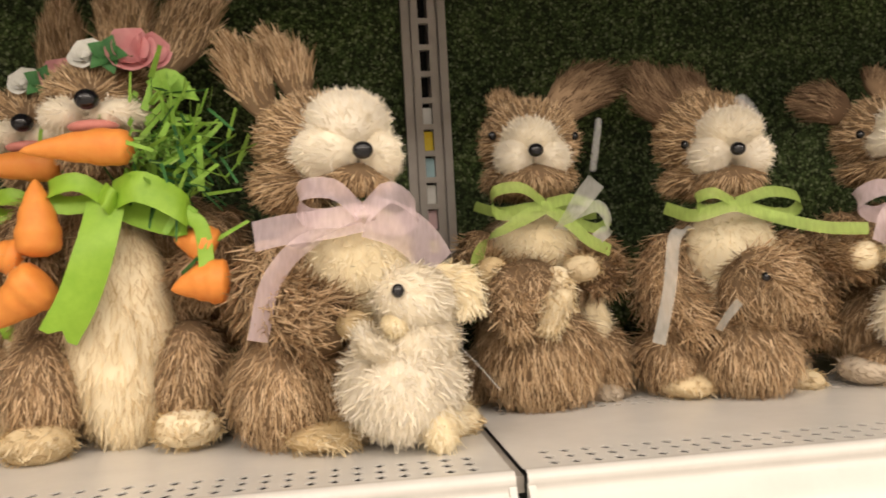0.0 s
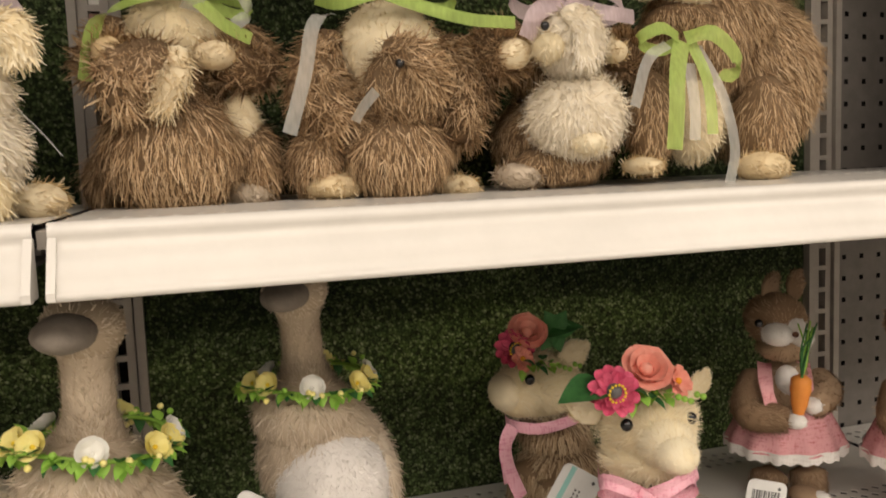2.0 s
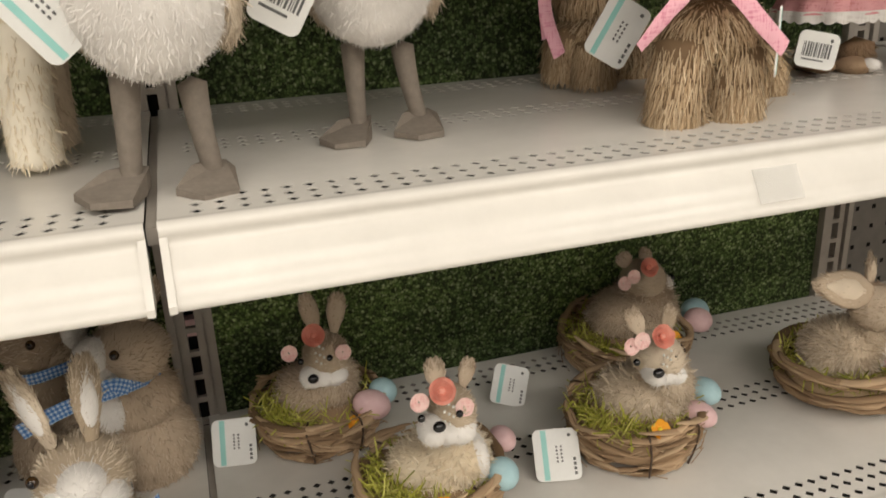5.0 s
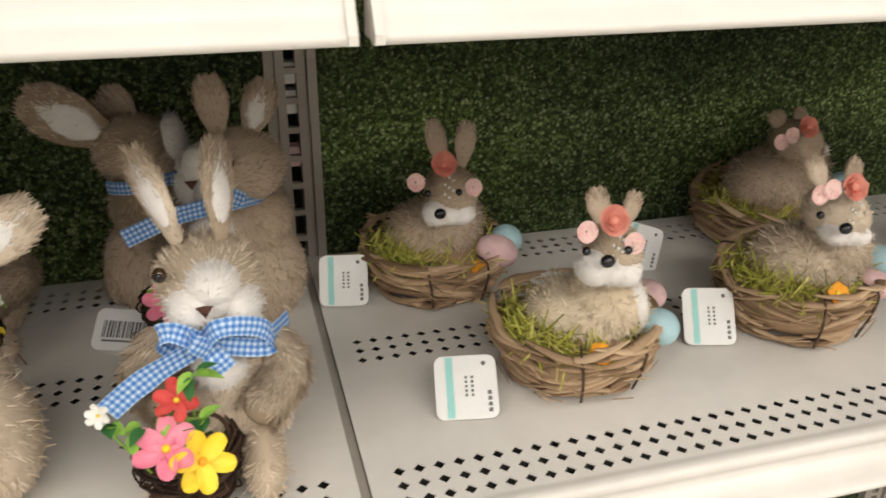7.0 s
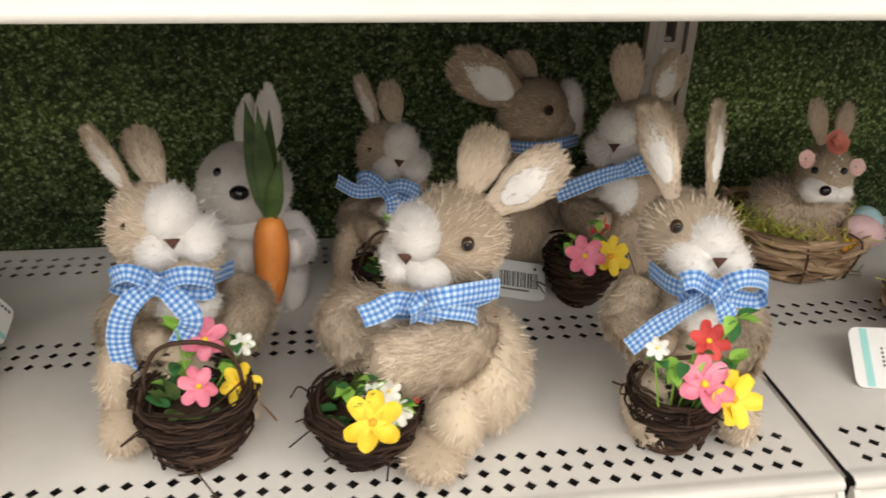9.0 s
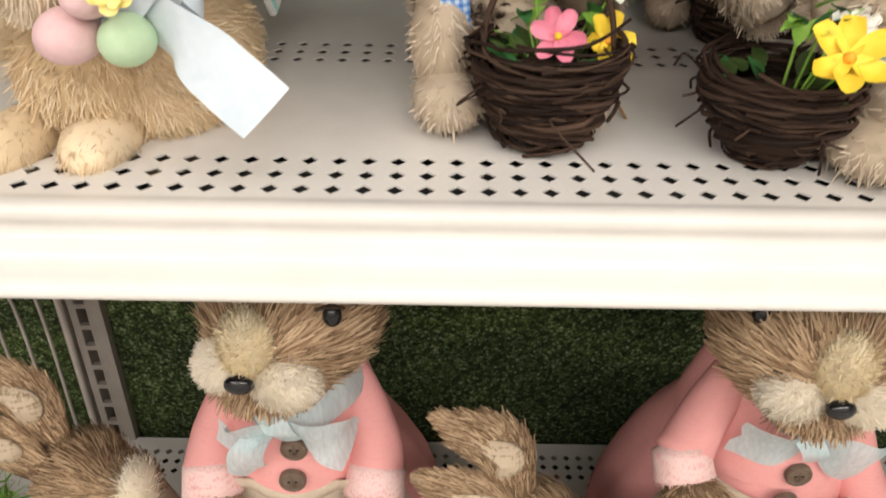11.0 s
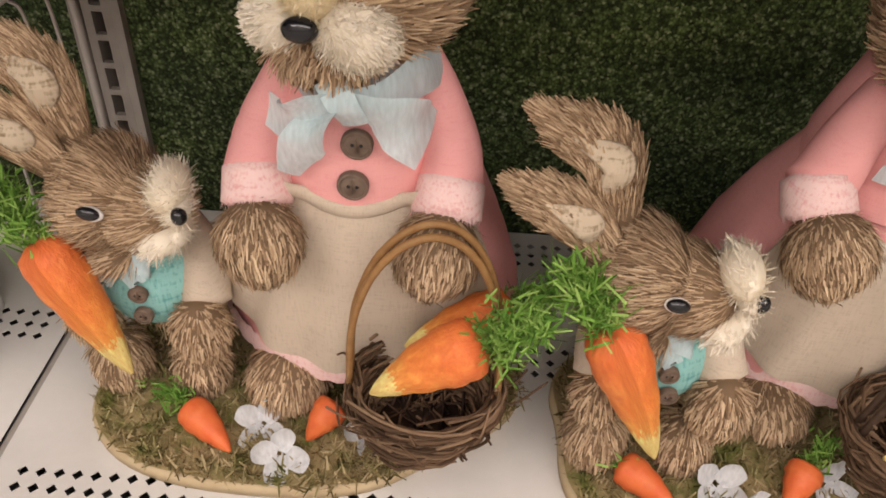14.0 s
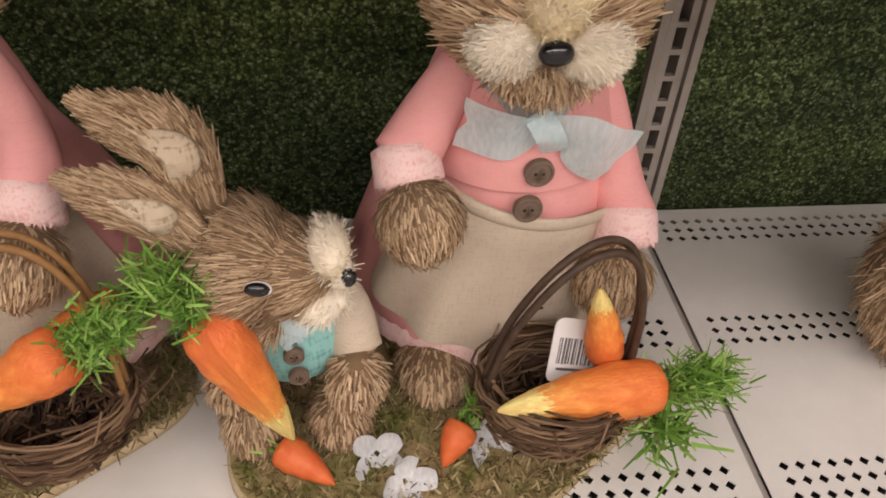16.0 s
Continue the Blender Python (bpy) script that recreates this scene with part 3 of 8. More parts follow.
class Ribbon:
    """Ribbon strips with the weave laid along them."""

    def __init__(self, mat, check=0.0045):
        self.sh, self.uv, self.mat, self.check = Shape(), [], mat, check

    def strip(self, pts, width, side, n=16, cut=0.0, taper=None):
        p = smooth_path(pts, n)
        side = np.array(side, float)
        sv = unit(smooth_path(side, n) if side.ndim == 2 else np.broadcast_to(side, p.shape))
        t = unit(np.gradient(p, axis=0))
        sv = unit(sv - (sv * t).sum(1, keepdims=True) * t)
        nn = np.cross(t, sv)
        ww = width * (np.ones(n) if taper is None else np.interp(np.linspace(0, 1, n), np.linspace(0, 1, len(taper)), taper))
        cols = 5
        k = np.linspace(-0.5, 0.5, cols)
        curl = (0.25 - k ** 2) * 0.25
        v = p[:, None] + sv[:, None] * (k[None, :] * ww[:, None])[..., None] + nn[:, None] * (curl[None, :] * ww[:, None])[..., None]
        if cut:
            v[-1, cols // 2] -= t[-1] * cut
        dist = np.concatenate([[0], np.cumsum(np.linalg.norm(np.diff(p, axis=0), axis=1))])
        self.uv += [(d / self.check, (q + 0.5) * width / self.check) for d in dist for q in k]
        f = [(i * cols + j, i * cols + j + 1, (i + 1) * cols + j + 1, (i + 1) * cols + j) for i in range(n - 1) for j in range(cols - 1)]
        self.sh.add(v.reshape(-1, 3), f, self.mat)
        return self

    def done(self, name, parent, label=""):
        ob = part(name, self.sh, parent, label)
        uv_mesh(ob, self.uv)
        return ob


def bow(rb, c, size, width, tails=((-0.5, -1.1), (0.45, -1.0)), rz=0, tilt=0, droop=0.15):
    """A tied bow in the plane that faces -y, turned by rz: two loops, a knot and tails."""
    R = turn(0, tilt, rz)
    c = np.array(c, float)

    def at(q):
        return [R @ np.array(x) * size + c for x in q]
    for s in (-1, 1):
        loop = [(0, 0, 0), (s * .45, -.16, .20), (s * .95, -.10, .16 - droop), (s * 1.0, .06, -.02 - droop), (s * .5, .10, -.12), (0, .02, 0)]
        rb.strip(at(loop), width, R @ np.array((0, 0.25, 1.0)), 18, 0, (0.55, 1, 1.05, 1.05, 1, 0.55))
    for tx, tz in tails:
        rb.strip(at([(0, -.03, 0), (tx * .45, -.16, tz * .35), (tx * .8, -.12, tz * .75), (tx, -.14, tz)]), width, R @ np.array((1, 0.2, 0.35 * np.sign(tx))), 12, width * .35, (.5, .9, 1, 1))
    rb.strip(at([(-.12, -.03, .10), (-.12, -.14, .02), (.0, -.17, 0), (.12, -.14, -.02), (.12, -.03, -.10)]), width * .8, R @ np.array((0.2, 0, 1)), 10)


def collar(rb, c, rx, ry, width, rot=(0, 0, 0)):
    R = turn(*rot)
    a = np.linspace(0, 2 * np.pi, 13)
    rb.strip([R @ np.array((rx * math.cos(q), ry * math.sin(q), 0)) + np.array(c) for q in a], width, R @ np.array((0, 0, 1.0)), 36)


def petals(sh, c, r, n, mat, normal=(0, -1, 0.3), cup=0.35, wide=0.5, rows=1, core=None, corer=0.25, point=False):
    """A flower: n cupped petals, in one or more whorls, about a core."""
    nn = unit(np.array(normal, float))
    a = unit(np.cross(nn, (0.13, 0.9, 0.4)))
    b = np.cross(nn, a)
    c = np.array(c, float)
    for k in range(rows):
        rr, cc, ph = r * (1 - 0.27 * k), cup + 0.35 * k, rng.uniform(0, 6)
        for i in range(n):
            g = ph + 2 * np.pi * i / n + rng.normal(0, 0.08)
            d, s = a * math.cos(g) + b * math.sin(g), -a * math.sin(g) + b * math.cos(g)
            v = []
            for t in np.linspace(0.08, 1, 6):
                w = wide * rr * (math.sin(math.pi * (.1 + .86 * t ** 1.15)) * 1.1 if point else math.sin(math.pi * min(1, 0.14 + t * 0.60)) * 1.05)
                for q in (-1, -.5, 0, .5, 1):
                    v.append(c + d * rr * t * (1 - 0.12 * q * q * t) + s * w * q + nn * rr * (cc * t * t + 0.12 * q * q + 0.06 * math.sin(3 * g + 5 * t)))
            f = [(i0 * 5 + j, i0 * 5 + j + 1, i0 * 5 + 6 + j, i0 * 5 + 5 + j) for i0 in range(5) for j in range(4)]
            sh.add(v, f, mat)
    if core:
        ball(sh, c + nn * r * 0.12, (r * corer,) * 3, core, seg=10, ring=6)
    return sh


def rose(sh, c, r, mat, normal=(0, -1, 0.3)):
    return petals(sh, c, r, 6, mat, normal, 0.25, 0.62, 4, mat, 0.28)


def leaf_at(sh, c, d, length, width, mat, up=(0, 0, 1)):
    d, up = unit(np.array(d, float)), np.array(up, float)
    s = unit(np.cross(d, up))
    n = np.cross(s, d)
    v = []
    for t in np.linspace(0, 1, 6):
        w = width * math.sin(math.pi * (0.08 + 0.92 * t) ** 0.8) * 0.5
        for q in (-1, 0, 1):
            v.append(np.array(c) + d * length * t + s * w * q + n * (abs(q) * w * 0.35 - 0.25 * length * t * t))
    return sh.add(v, [(i * 3 + j, i * 3 + j + 1, i * 3 + 4 + j, i * 3 + 3 + j) for i in range(5) for j in range(2)], mat)


def carrot(parent, a, b, r, tuft=0.0, label="orange carrot with a yellow tip", spread=0.5, tuftdir=None, n=260, skin="carrot"):
    """A carrot from its crown a to its tip b, with a tuft of greens at the crown."""
    a, b = np.array(a, float), np.array(b, float)
    sh = Shape()
    m, seg = 16, 14
    p = a + (b - a) * np.linspace(0, 1, m)[:, None] + np.array((0, 0, 1.0)) * (np.sin(np.linspace(0, np.pi, m)) * r * 0.12)[:, None]
    rad = r * np.interp(np.linspace(0, 1, m), [0, .04, .12, .3, .6, .85, .96, 1], [.35, .8, 1, .98, .72, .38, .2, .06])
    rad = rad * (1 + 0.035 * np.sin(np.linspace(0, 26, m)))
    t, s, c = frames_along(p, (0.2, 0.3, 1))
    g = np.linspace(0, 2 * np.pi, seg, endpoint=False)
    v = (p[:, None] + (np.cos(g)[None, :, None] * s[:, None] + np.sin(g)[None, :, None] * c[:, None]) * rad[:, None, None]).reshape(-1, 3)
    f = [(k * seg + i, k * seg + (i + 1) % seg, (k + 1) * seg + (i + 1) % seg, (k + 1) * seg + i) for k in range(m - 1) for i in range(seg)]
    f += [tuple(range(seg))[::-1]]
    sh.add(v, f, skin)
    ob = part("carrot", sh, parent, label)
    uv_mesh(ob, [(j / seg * 2, k / (m - 1)) for k in range(m) for j in range(seg)])
    if tuft:
        gs = Shape()
        n = int(n * 1.8)
        d = unit(a - b if tuftdir is None else np.array(tuftdir, float))
        base = np.repeat(a[None], n, 0) + rng.normal(0, r * 0.25, (n, 3))
        far = unit(d + rng.normal(0, spread, (n, 3)))
        start = base + d * tuft * rng.uniform(0, 0.75, (n, 1)) + rng.normal(0, r * .25, (n, 3))
        strands(gs, start, unit(rng.normal(size=(n, 3))), "carrot_top", tuft * 0.25, 0.0013, far, 0.05, 0.6, 0.6)
        tube(gs, [a, a + d * tuft * .5, a + d * tuft * .8], r * .12, "carrot_top", 5, 6)
        part("greens", gs, ob, "tuft of green paper leaves")
    return ob


def ring_twigs(sh, mat, rx, ry, h, count, thick=0.0011, wob=0.06, floor=True, top=1.0, wide=0.62):
    """Twigs wound round a bowl with its foot at z = 0."""
    for i in range(count):
        k = rng.uniform(0, 1) ** 0.8
        f = wide + (top - wide) * math.sin(k * math.pi / 2)
        a0, sweep = rng.uniform(0, 6.28), rng.uniform(2.2, 5.5)
        a = np.linspace(a0, a0 + sweep, 10)
        w = rng.normal(0, wob, 10)
        z = h * k + rng.normal(0, h * 0.05) + np.linspace(-1, 1, 10) * h * rng.normal(0, 0.13)
        rr = f * (1 + w) * rng.uniform(0.9, 1.03)
        tube(sh, np.stack([rx * rr * np.cos(a), ry * rr * np.sin(a), np.maximum(z, 0.0008)], 1), thick * rng.uniform(0.6, 1.5), mat, 4, 20)
    if floor:
        ball(sh, (0, 0, h * 0.5), (rx * 0.82, ry * 0.82, h * 0.42), mat, seg=16, ring=8)
    return sh


def shifted(sh, m):
    """Moves all that the shape holds by a pose."""
    a = np.array(m)
    sh.v = [x @ a[:3, :3].T + a[:3, 3] for x in sh.v]
    return sh


def button(c, r):
    """A flat wooden button with a raised rim and two holes, facing -y."""
    c, sh = np.array(c, float), Shape()
    limb(sh, [c + (0, .002, 0), c + (0, -.0016, 0), c + (0, -.0017, 0)], [r, r, r * .03], "button", 22, 9, 1, (0, 0, 1), caps=False)
    a = np.linspace(0, 2 * np.pi, 25)
    tube(sh, [c + (r * .88 * math.cos(q), -.0018, r * .88 * math.sin(q)) for q in a], r * .12, "button", 6, 40, (0, 1, 0.01))
    for dx in (-.27, .27):
        ball(sh, c + (dx * r, -.0017, 0), (r * .14, .0006, r * .14), "black", seg=8, ring=4)
    return sh


def hang_tag(parent_label, m, w=0.042, h=0.05, barcode=False, group="price tags"):
    """A card with rounded corners; its face looks to -y, its foot is at z = 0."""
    ob = thing("price_tag", parent_label, "price tag", group)
    sh = Shape()
    rr, q = 0.006, []
    for cx, cz, a0 in ((w / 2 - rr, rr, -90), (w / 2 - rr, h - rr, 0), (-w / 2 + rr, h - rr, 90), (-w / 2 + rr, rr, 180)):
        q += [(cx + rr * math.cos(radians(a0 + k)), cz + rr * math.sin(radians(a0 + k))) for k in (0, 22, 45, 68, 90)]
    n = len(q)
    sh.add([(x, y, z) for y in (-0.0006, 0.0006) for x, z in q], [tuple(range(n)), tuple(range(2 * n - 1, n - 1, -1))] + [(i, n + i, n + (i + 1) % n, (i + 1) % n) for i in range(n)], "card", False)
    part("card", sh, ob)
    pr = Shape()
    y = -0.0009

    def bar(x0, z0, x1, z1, mat):
        box(pr, (x0, y, z0), (x1, -0.0006, z1), mat)
    if barcode:
        x = -w * 0.36
        g = random.Random(3)
        while x < w * 0.34:
            b = g.choice((0.0006, 0.0010, 0.0016))
            bar(x, h * 0.30, x + b, h * 0.70, "print")
            x += b + g.choice((0.0007, 0.0012))
        bar(-w * .34, h * .2, w * .2, h * .24, "print")
    else:
        bar(-w * 0.32, 0.001, -w * 0.20, h - 0.001, "card_teal")
        for i in range(2):
            for j in range(5):
                bar(w * (-.02 + .1 * i), h * (.35 + .07 * j), w * (.02 + .1 * i), h * (.39 + .07 * j), "print")
        for j in range(4):
            bar(w * .34, h * (.1 + .09 * j), w * .40, h * (.16 + .09 * j), "print")
    hl = Shape()
    ball(hl, (w * 0.3, -0.0008, h - 0.006), (0.0016, 0.0004, 0.0016), "print", seg=8, ring=4)
    part("print", pr, ob, "printed bars")
    part("hole", hl, ob)
    ob.matrix_world = m
    return ob


# ---- seated straw rabbits with a young one in their arms ----
ZA, ZB, ZC, ZD = DECKS["upper"], DECKS["middle"], DECKS["lower"], DECKS["base"]


def face_rabbit(b, c, r, fur, patch, yaw=0, nose="black", seg=16, muzzle=1.0, blaze=True, eyes="black", fl=0.006):
    """Cheeks, blaze, nose and eyes on a head of radius r at c; yaw turns the face."""
    R = turn(0, 0, yaw)
    c = np.array(c, float)

    def at(x, y, z):
        return c + R @ (np.array((x, y, z)) * r)
    for s in (-1, 1):
        ball(b, at(s * .38 * muzzle, -.86, -.14), np.array((.46, .40, .42)) * r, patch, (0, 0, yaw), fur=420, length=fl, width=.0008, comb=R @ np.array((s, -.1, -.2)), lift=.28)
    if blaze:
        ball(b, at(0, -.60, .22), np.array((.74, .66, .68)) * r, patch, (0, 0, yaw), fur=1500, length=fl, width=.0009, comb=(0, 0, 1), lift=.25)
    ball(b, at(0, -.90, -.60), np.array((.46, .28, .28)) * r, fur, (0, 0, yaw), fur=520, length=fl, width=.0009, comb=R @ np.array((0, -.2, -1)), lift=.4)
    if nose == "black":
        ball(b, at(0, -1.30, .06), np.array((.17, .14, .14)) * r, nose, seg=12, ring=8)
    for s in (-1, 1):
        ball(b, at(s * .82, -.52, .30), np.array((.11, .11, .13)) * r, eyes, seg=10, ring=6)


def ear(b, root, tip, wide, fur, inner=None, face=(0, -1, 0), n=420, length=0.012, thick=0.32, bend=(0, 0, 0), blunt=False):
    root, tip = np.array(root, float), np.array(tip, float)
    mid = (root + tip) / 2 + np.array(bend, float)
    prof = (.42, .62, .9, 1.0, .92, .5) if blunt else (.45, .95, 1.0, .75, .15)
    limb(b, [root, mid, tip], [wide * q for q in prof], fur, 12, 14, thick, face, fur=n, length=length, width=.001, lift=.15, jit=.16)
    if inner:
        o = unit(np.array(face, float)) * wide * thick * 0.62
        limb(b, [root * .8 + tip * .2 + o, mid + o, root * .12 + tip * .88 + o], [wide * .25, wide * .6, wide * .58, wide * .1], inner, 10, 12, .35, face, fur=n // 4, length=.005, width=.0008, lift=.2)


def seated_rabbit(label, m, head_yaw, ribbon, young, ears, tone="straw_brown", size=1.0, baby_x=0.0, hs=1.0, ys=1.0):
    ob = thing("rabbit_figure", label, "figurine", "straw rabbits with young")
    b = Shape()
    down = (0, 0, -1)
    ball(b, (0, .008, .072), (.055, .05, .075), tone, fur=3600, length=.013, width=.0011, comb=down, lift=.28)
    ball(b, (0, .0, .125), (.042, .038, .05), tone, fur=1500, length=.011, width=.001, comb=down, lift=.28)
    ball(b, (0, -.024, .125), (.033, .022, .044), "plush", fur=1500, length=.006, width=.0009, comb=down, lift=.35)
    for s in (-1, 1):
        ball(b, (s * .043, -.006, .04), (.027, .04, .042), tone, fur=1300, length=.012, width=.0011, comb=down, lift=.3)
        ball(b, (s * .044, -.042, .010), (.017, .024, .009), "cream", fur=600, length=.008, width=.0009, comb=(s * .3, -1, 0), lift=.3)
        ball(b, (s * .043, -.030, .018), (.021, .022, .016), tone, fur=700, length=.010, width=.001, comb=(0, -.7, -.6), lift=.3)
        limb(b, [(s * .038, -.004, .148), (s * .055, -.028, .108), (s * .026, -.058, .100)], [.016, .018, .012], tone, fur=1700, length=.015, width=.0011, lift=.3, jit=.26)
        ball(b, (s * .024, -.060, .100), (.012, .012, .012), "cream", fur=200, length=.005, comb=(-s, -1, -.3))
    hy = radians(head_yaw)
    fx, fy = math.sin(hy), -math.cos(hy)
    hc = np.array((0, -.006, .196 - (hs - 1) * .06))
    ball(b, hc, np.array((.038, .038, .036)) * hs, tone, fur=3400, length=.012, width=.0010, comb=(-fx, -fy, -.25), lift=.28, keep=lambda q: q[:, 0] * fx + q[:, 1] * fy < .75)
    face_rabbit(b, hc, .036 * hs, tone, "plush_pale", head_yaw, fl=.0045)
    for root, tip, wide, bend in ears:
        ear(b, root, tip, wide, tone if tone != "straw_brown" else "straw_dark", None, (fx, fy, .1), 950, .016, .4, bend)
    # the young one
    yb, y2 = ("plush_pale", "plush") if young == "cream" else ("straw_brown", "straw_mid")
    bx = baby_x
    fl = .006 if young == "cream" else .011
    ball(b, (bx, -.062, .042 * ys), np.array((.031, .027, .040)) * ys, yb, fur=2200, length=fl, width=.0010, comb=down, lift=.35)
    ball(b, (bx - .004, -.066, .092 * ys), np.array((.022, .022, .022)) * ys, yb, fur=1300, length=fl * .8, width=.0009, comb=(-.2, .3, -.6), lift=.35)
    ball(b, (bx + .014, -.080, .085), (.010, .010, .010), y2, fur=200, length=.005, comb=(0, -1, 0))
    limb(b, [(bx + .006, -.078, .106), (bx + .014, -.088, .094), (bx + .015, -.088, .074)], [.005, .009, .006], y2, 8, 8, .5, fur=160, length=.008)
    for s in (-1, 1):
        ball(b, (bx + s * .020, -.080, .010), (.009, .013, .009), yb, fur=260, length=.008, comb=(0, -1, -.3))
    ball(b, (bx - .012, -.085, .099), (.0032,) * 3, "black", seg=8, ring=6)
    part("body", b, ob)
    for k, (mat, sz, wd, tails, tilt) in enumerate(ribbon):
        rb = Ribbon(mat)
        collar(rb, (0, -.004, .160), .036, .036, wd * .8, (12, 0, 0))
        bow(rb, (fx * .036, -.042, .158), sz, wd, tails, head_yaw * .6, tilt)
        rb.done("ribbon_bow", ob, "sheer %s ribbon" % mat.split("_")[1])
    ob.matrix_world = m @ Matrix.Scale(size, 4)
    return ob


def away(c):
    """Combs fibres outwards from a point."""
    c = np.array(c, float)
    return lambda p: p - c


def lump(b, c, r, mat, comb=(0, 0, -1), length=.012, rot=(0, 0, 0), dense=1.0, lift=.28, jit=.22, width=.0011, furmat=None):
    """A padded form covered in fibres at an even density."""
    r = np.array(r, float)
    if mat in ("plush", "plush_pale"):
        length, width, dense, lift, jit = length * 1.05, width * .75, dense * 1.7, max(lift, .30), max(jit, .36)
    elif mat.startswith("straw"):
        length, width, dense, lift = length * .85, width * .66, dense * 1.7, lift * .8
    n = 1.0e6 * (r[0] * r[1] + r[1] * r[2] + r[0] * r[2]) / 3 * dense
    return ball(b, c, r, mat, rot, fur=int(n), length=length, width=width, comb=comb, lift=lift, jit=jit, furmat=furmat)


def bristle_face(b, nose, face, cheeks, chin, patch, tone, bead):
    """A pale face with puffed cheeks, a black bead nose, and chin bristles that spread from the nose."""
    out = away(np.array(nose, float) + (0, .01, 0))
    for c, r in face:
        lump(b, c, r, patch, out, .006, dense=1.5, lift=.2, width=.0009)
    for c, r in cheeks:
        lump(b, c, r, patch, out, .006, dense=1.6, lift=.25, width=.0008)
    c, r = chin
    lump(b, c, r, tone, away(np.array(nose, float) + (0, 0, .004)), .013, dense=1.3, lift=.16, jit=.14)
    ball(b, nose, (bead, bead * .8, bead * .85), "black", seg=14, ring=10)


def ribbon_of(ob, mat, strips, label):
    rb = Ribbon(mat)
    for pts, width, side in strips:
        rb.strip(pts, width, side, 16)
    rb.done("ribbon_bow", ob, label)


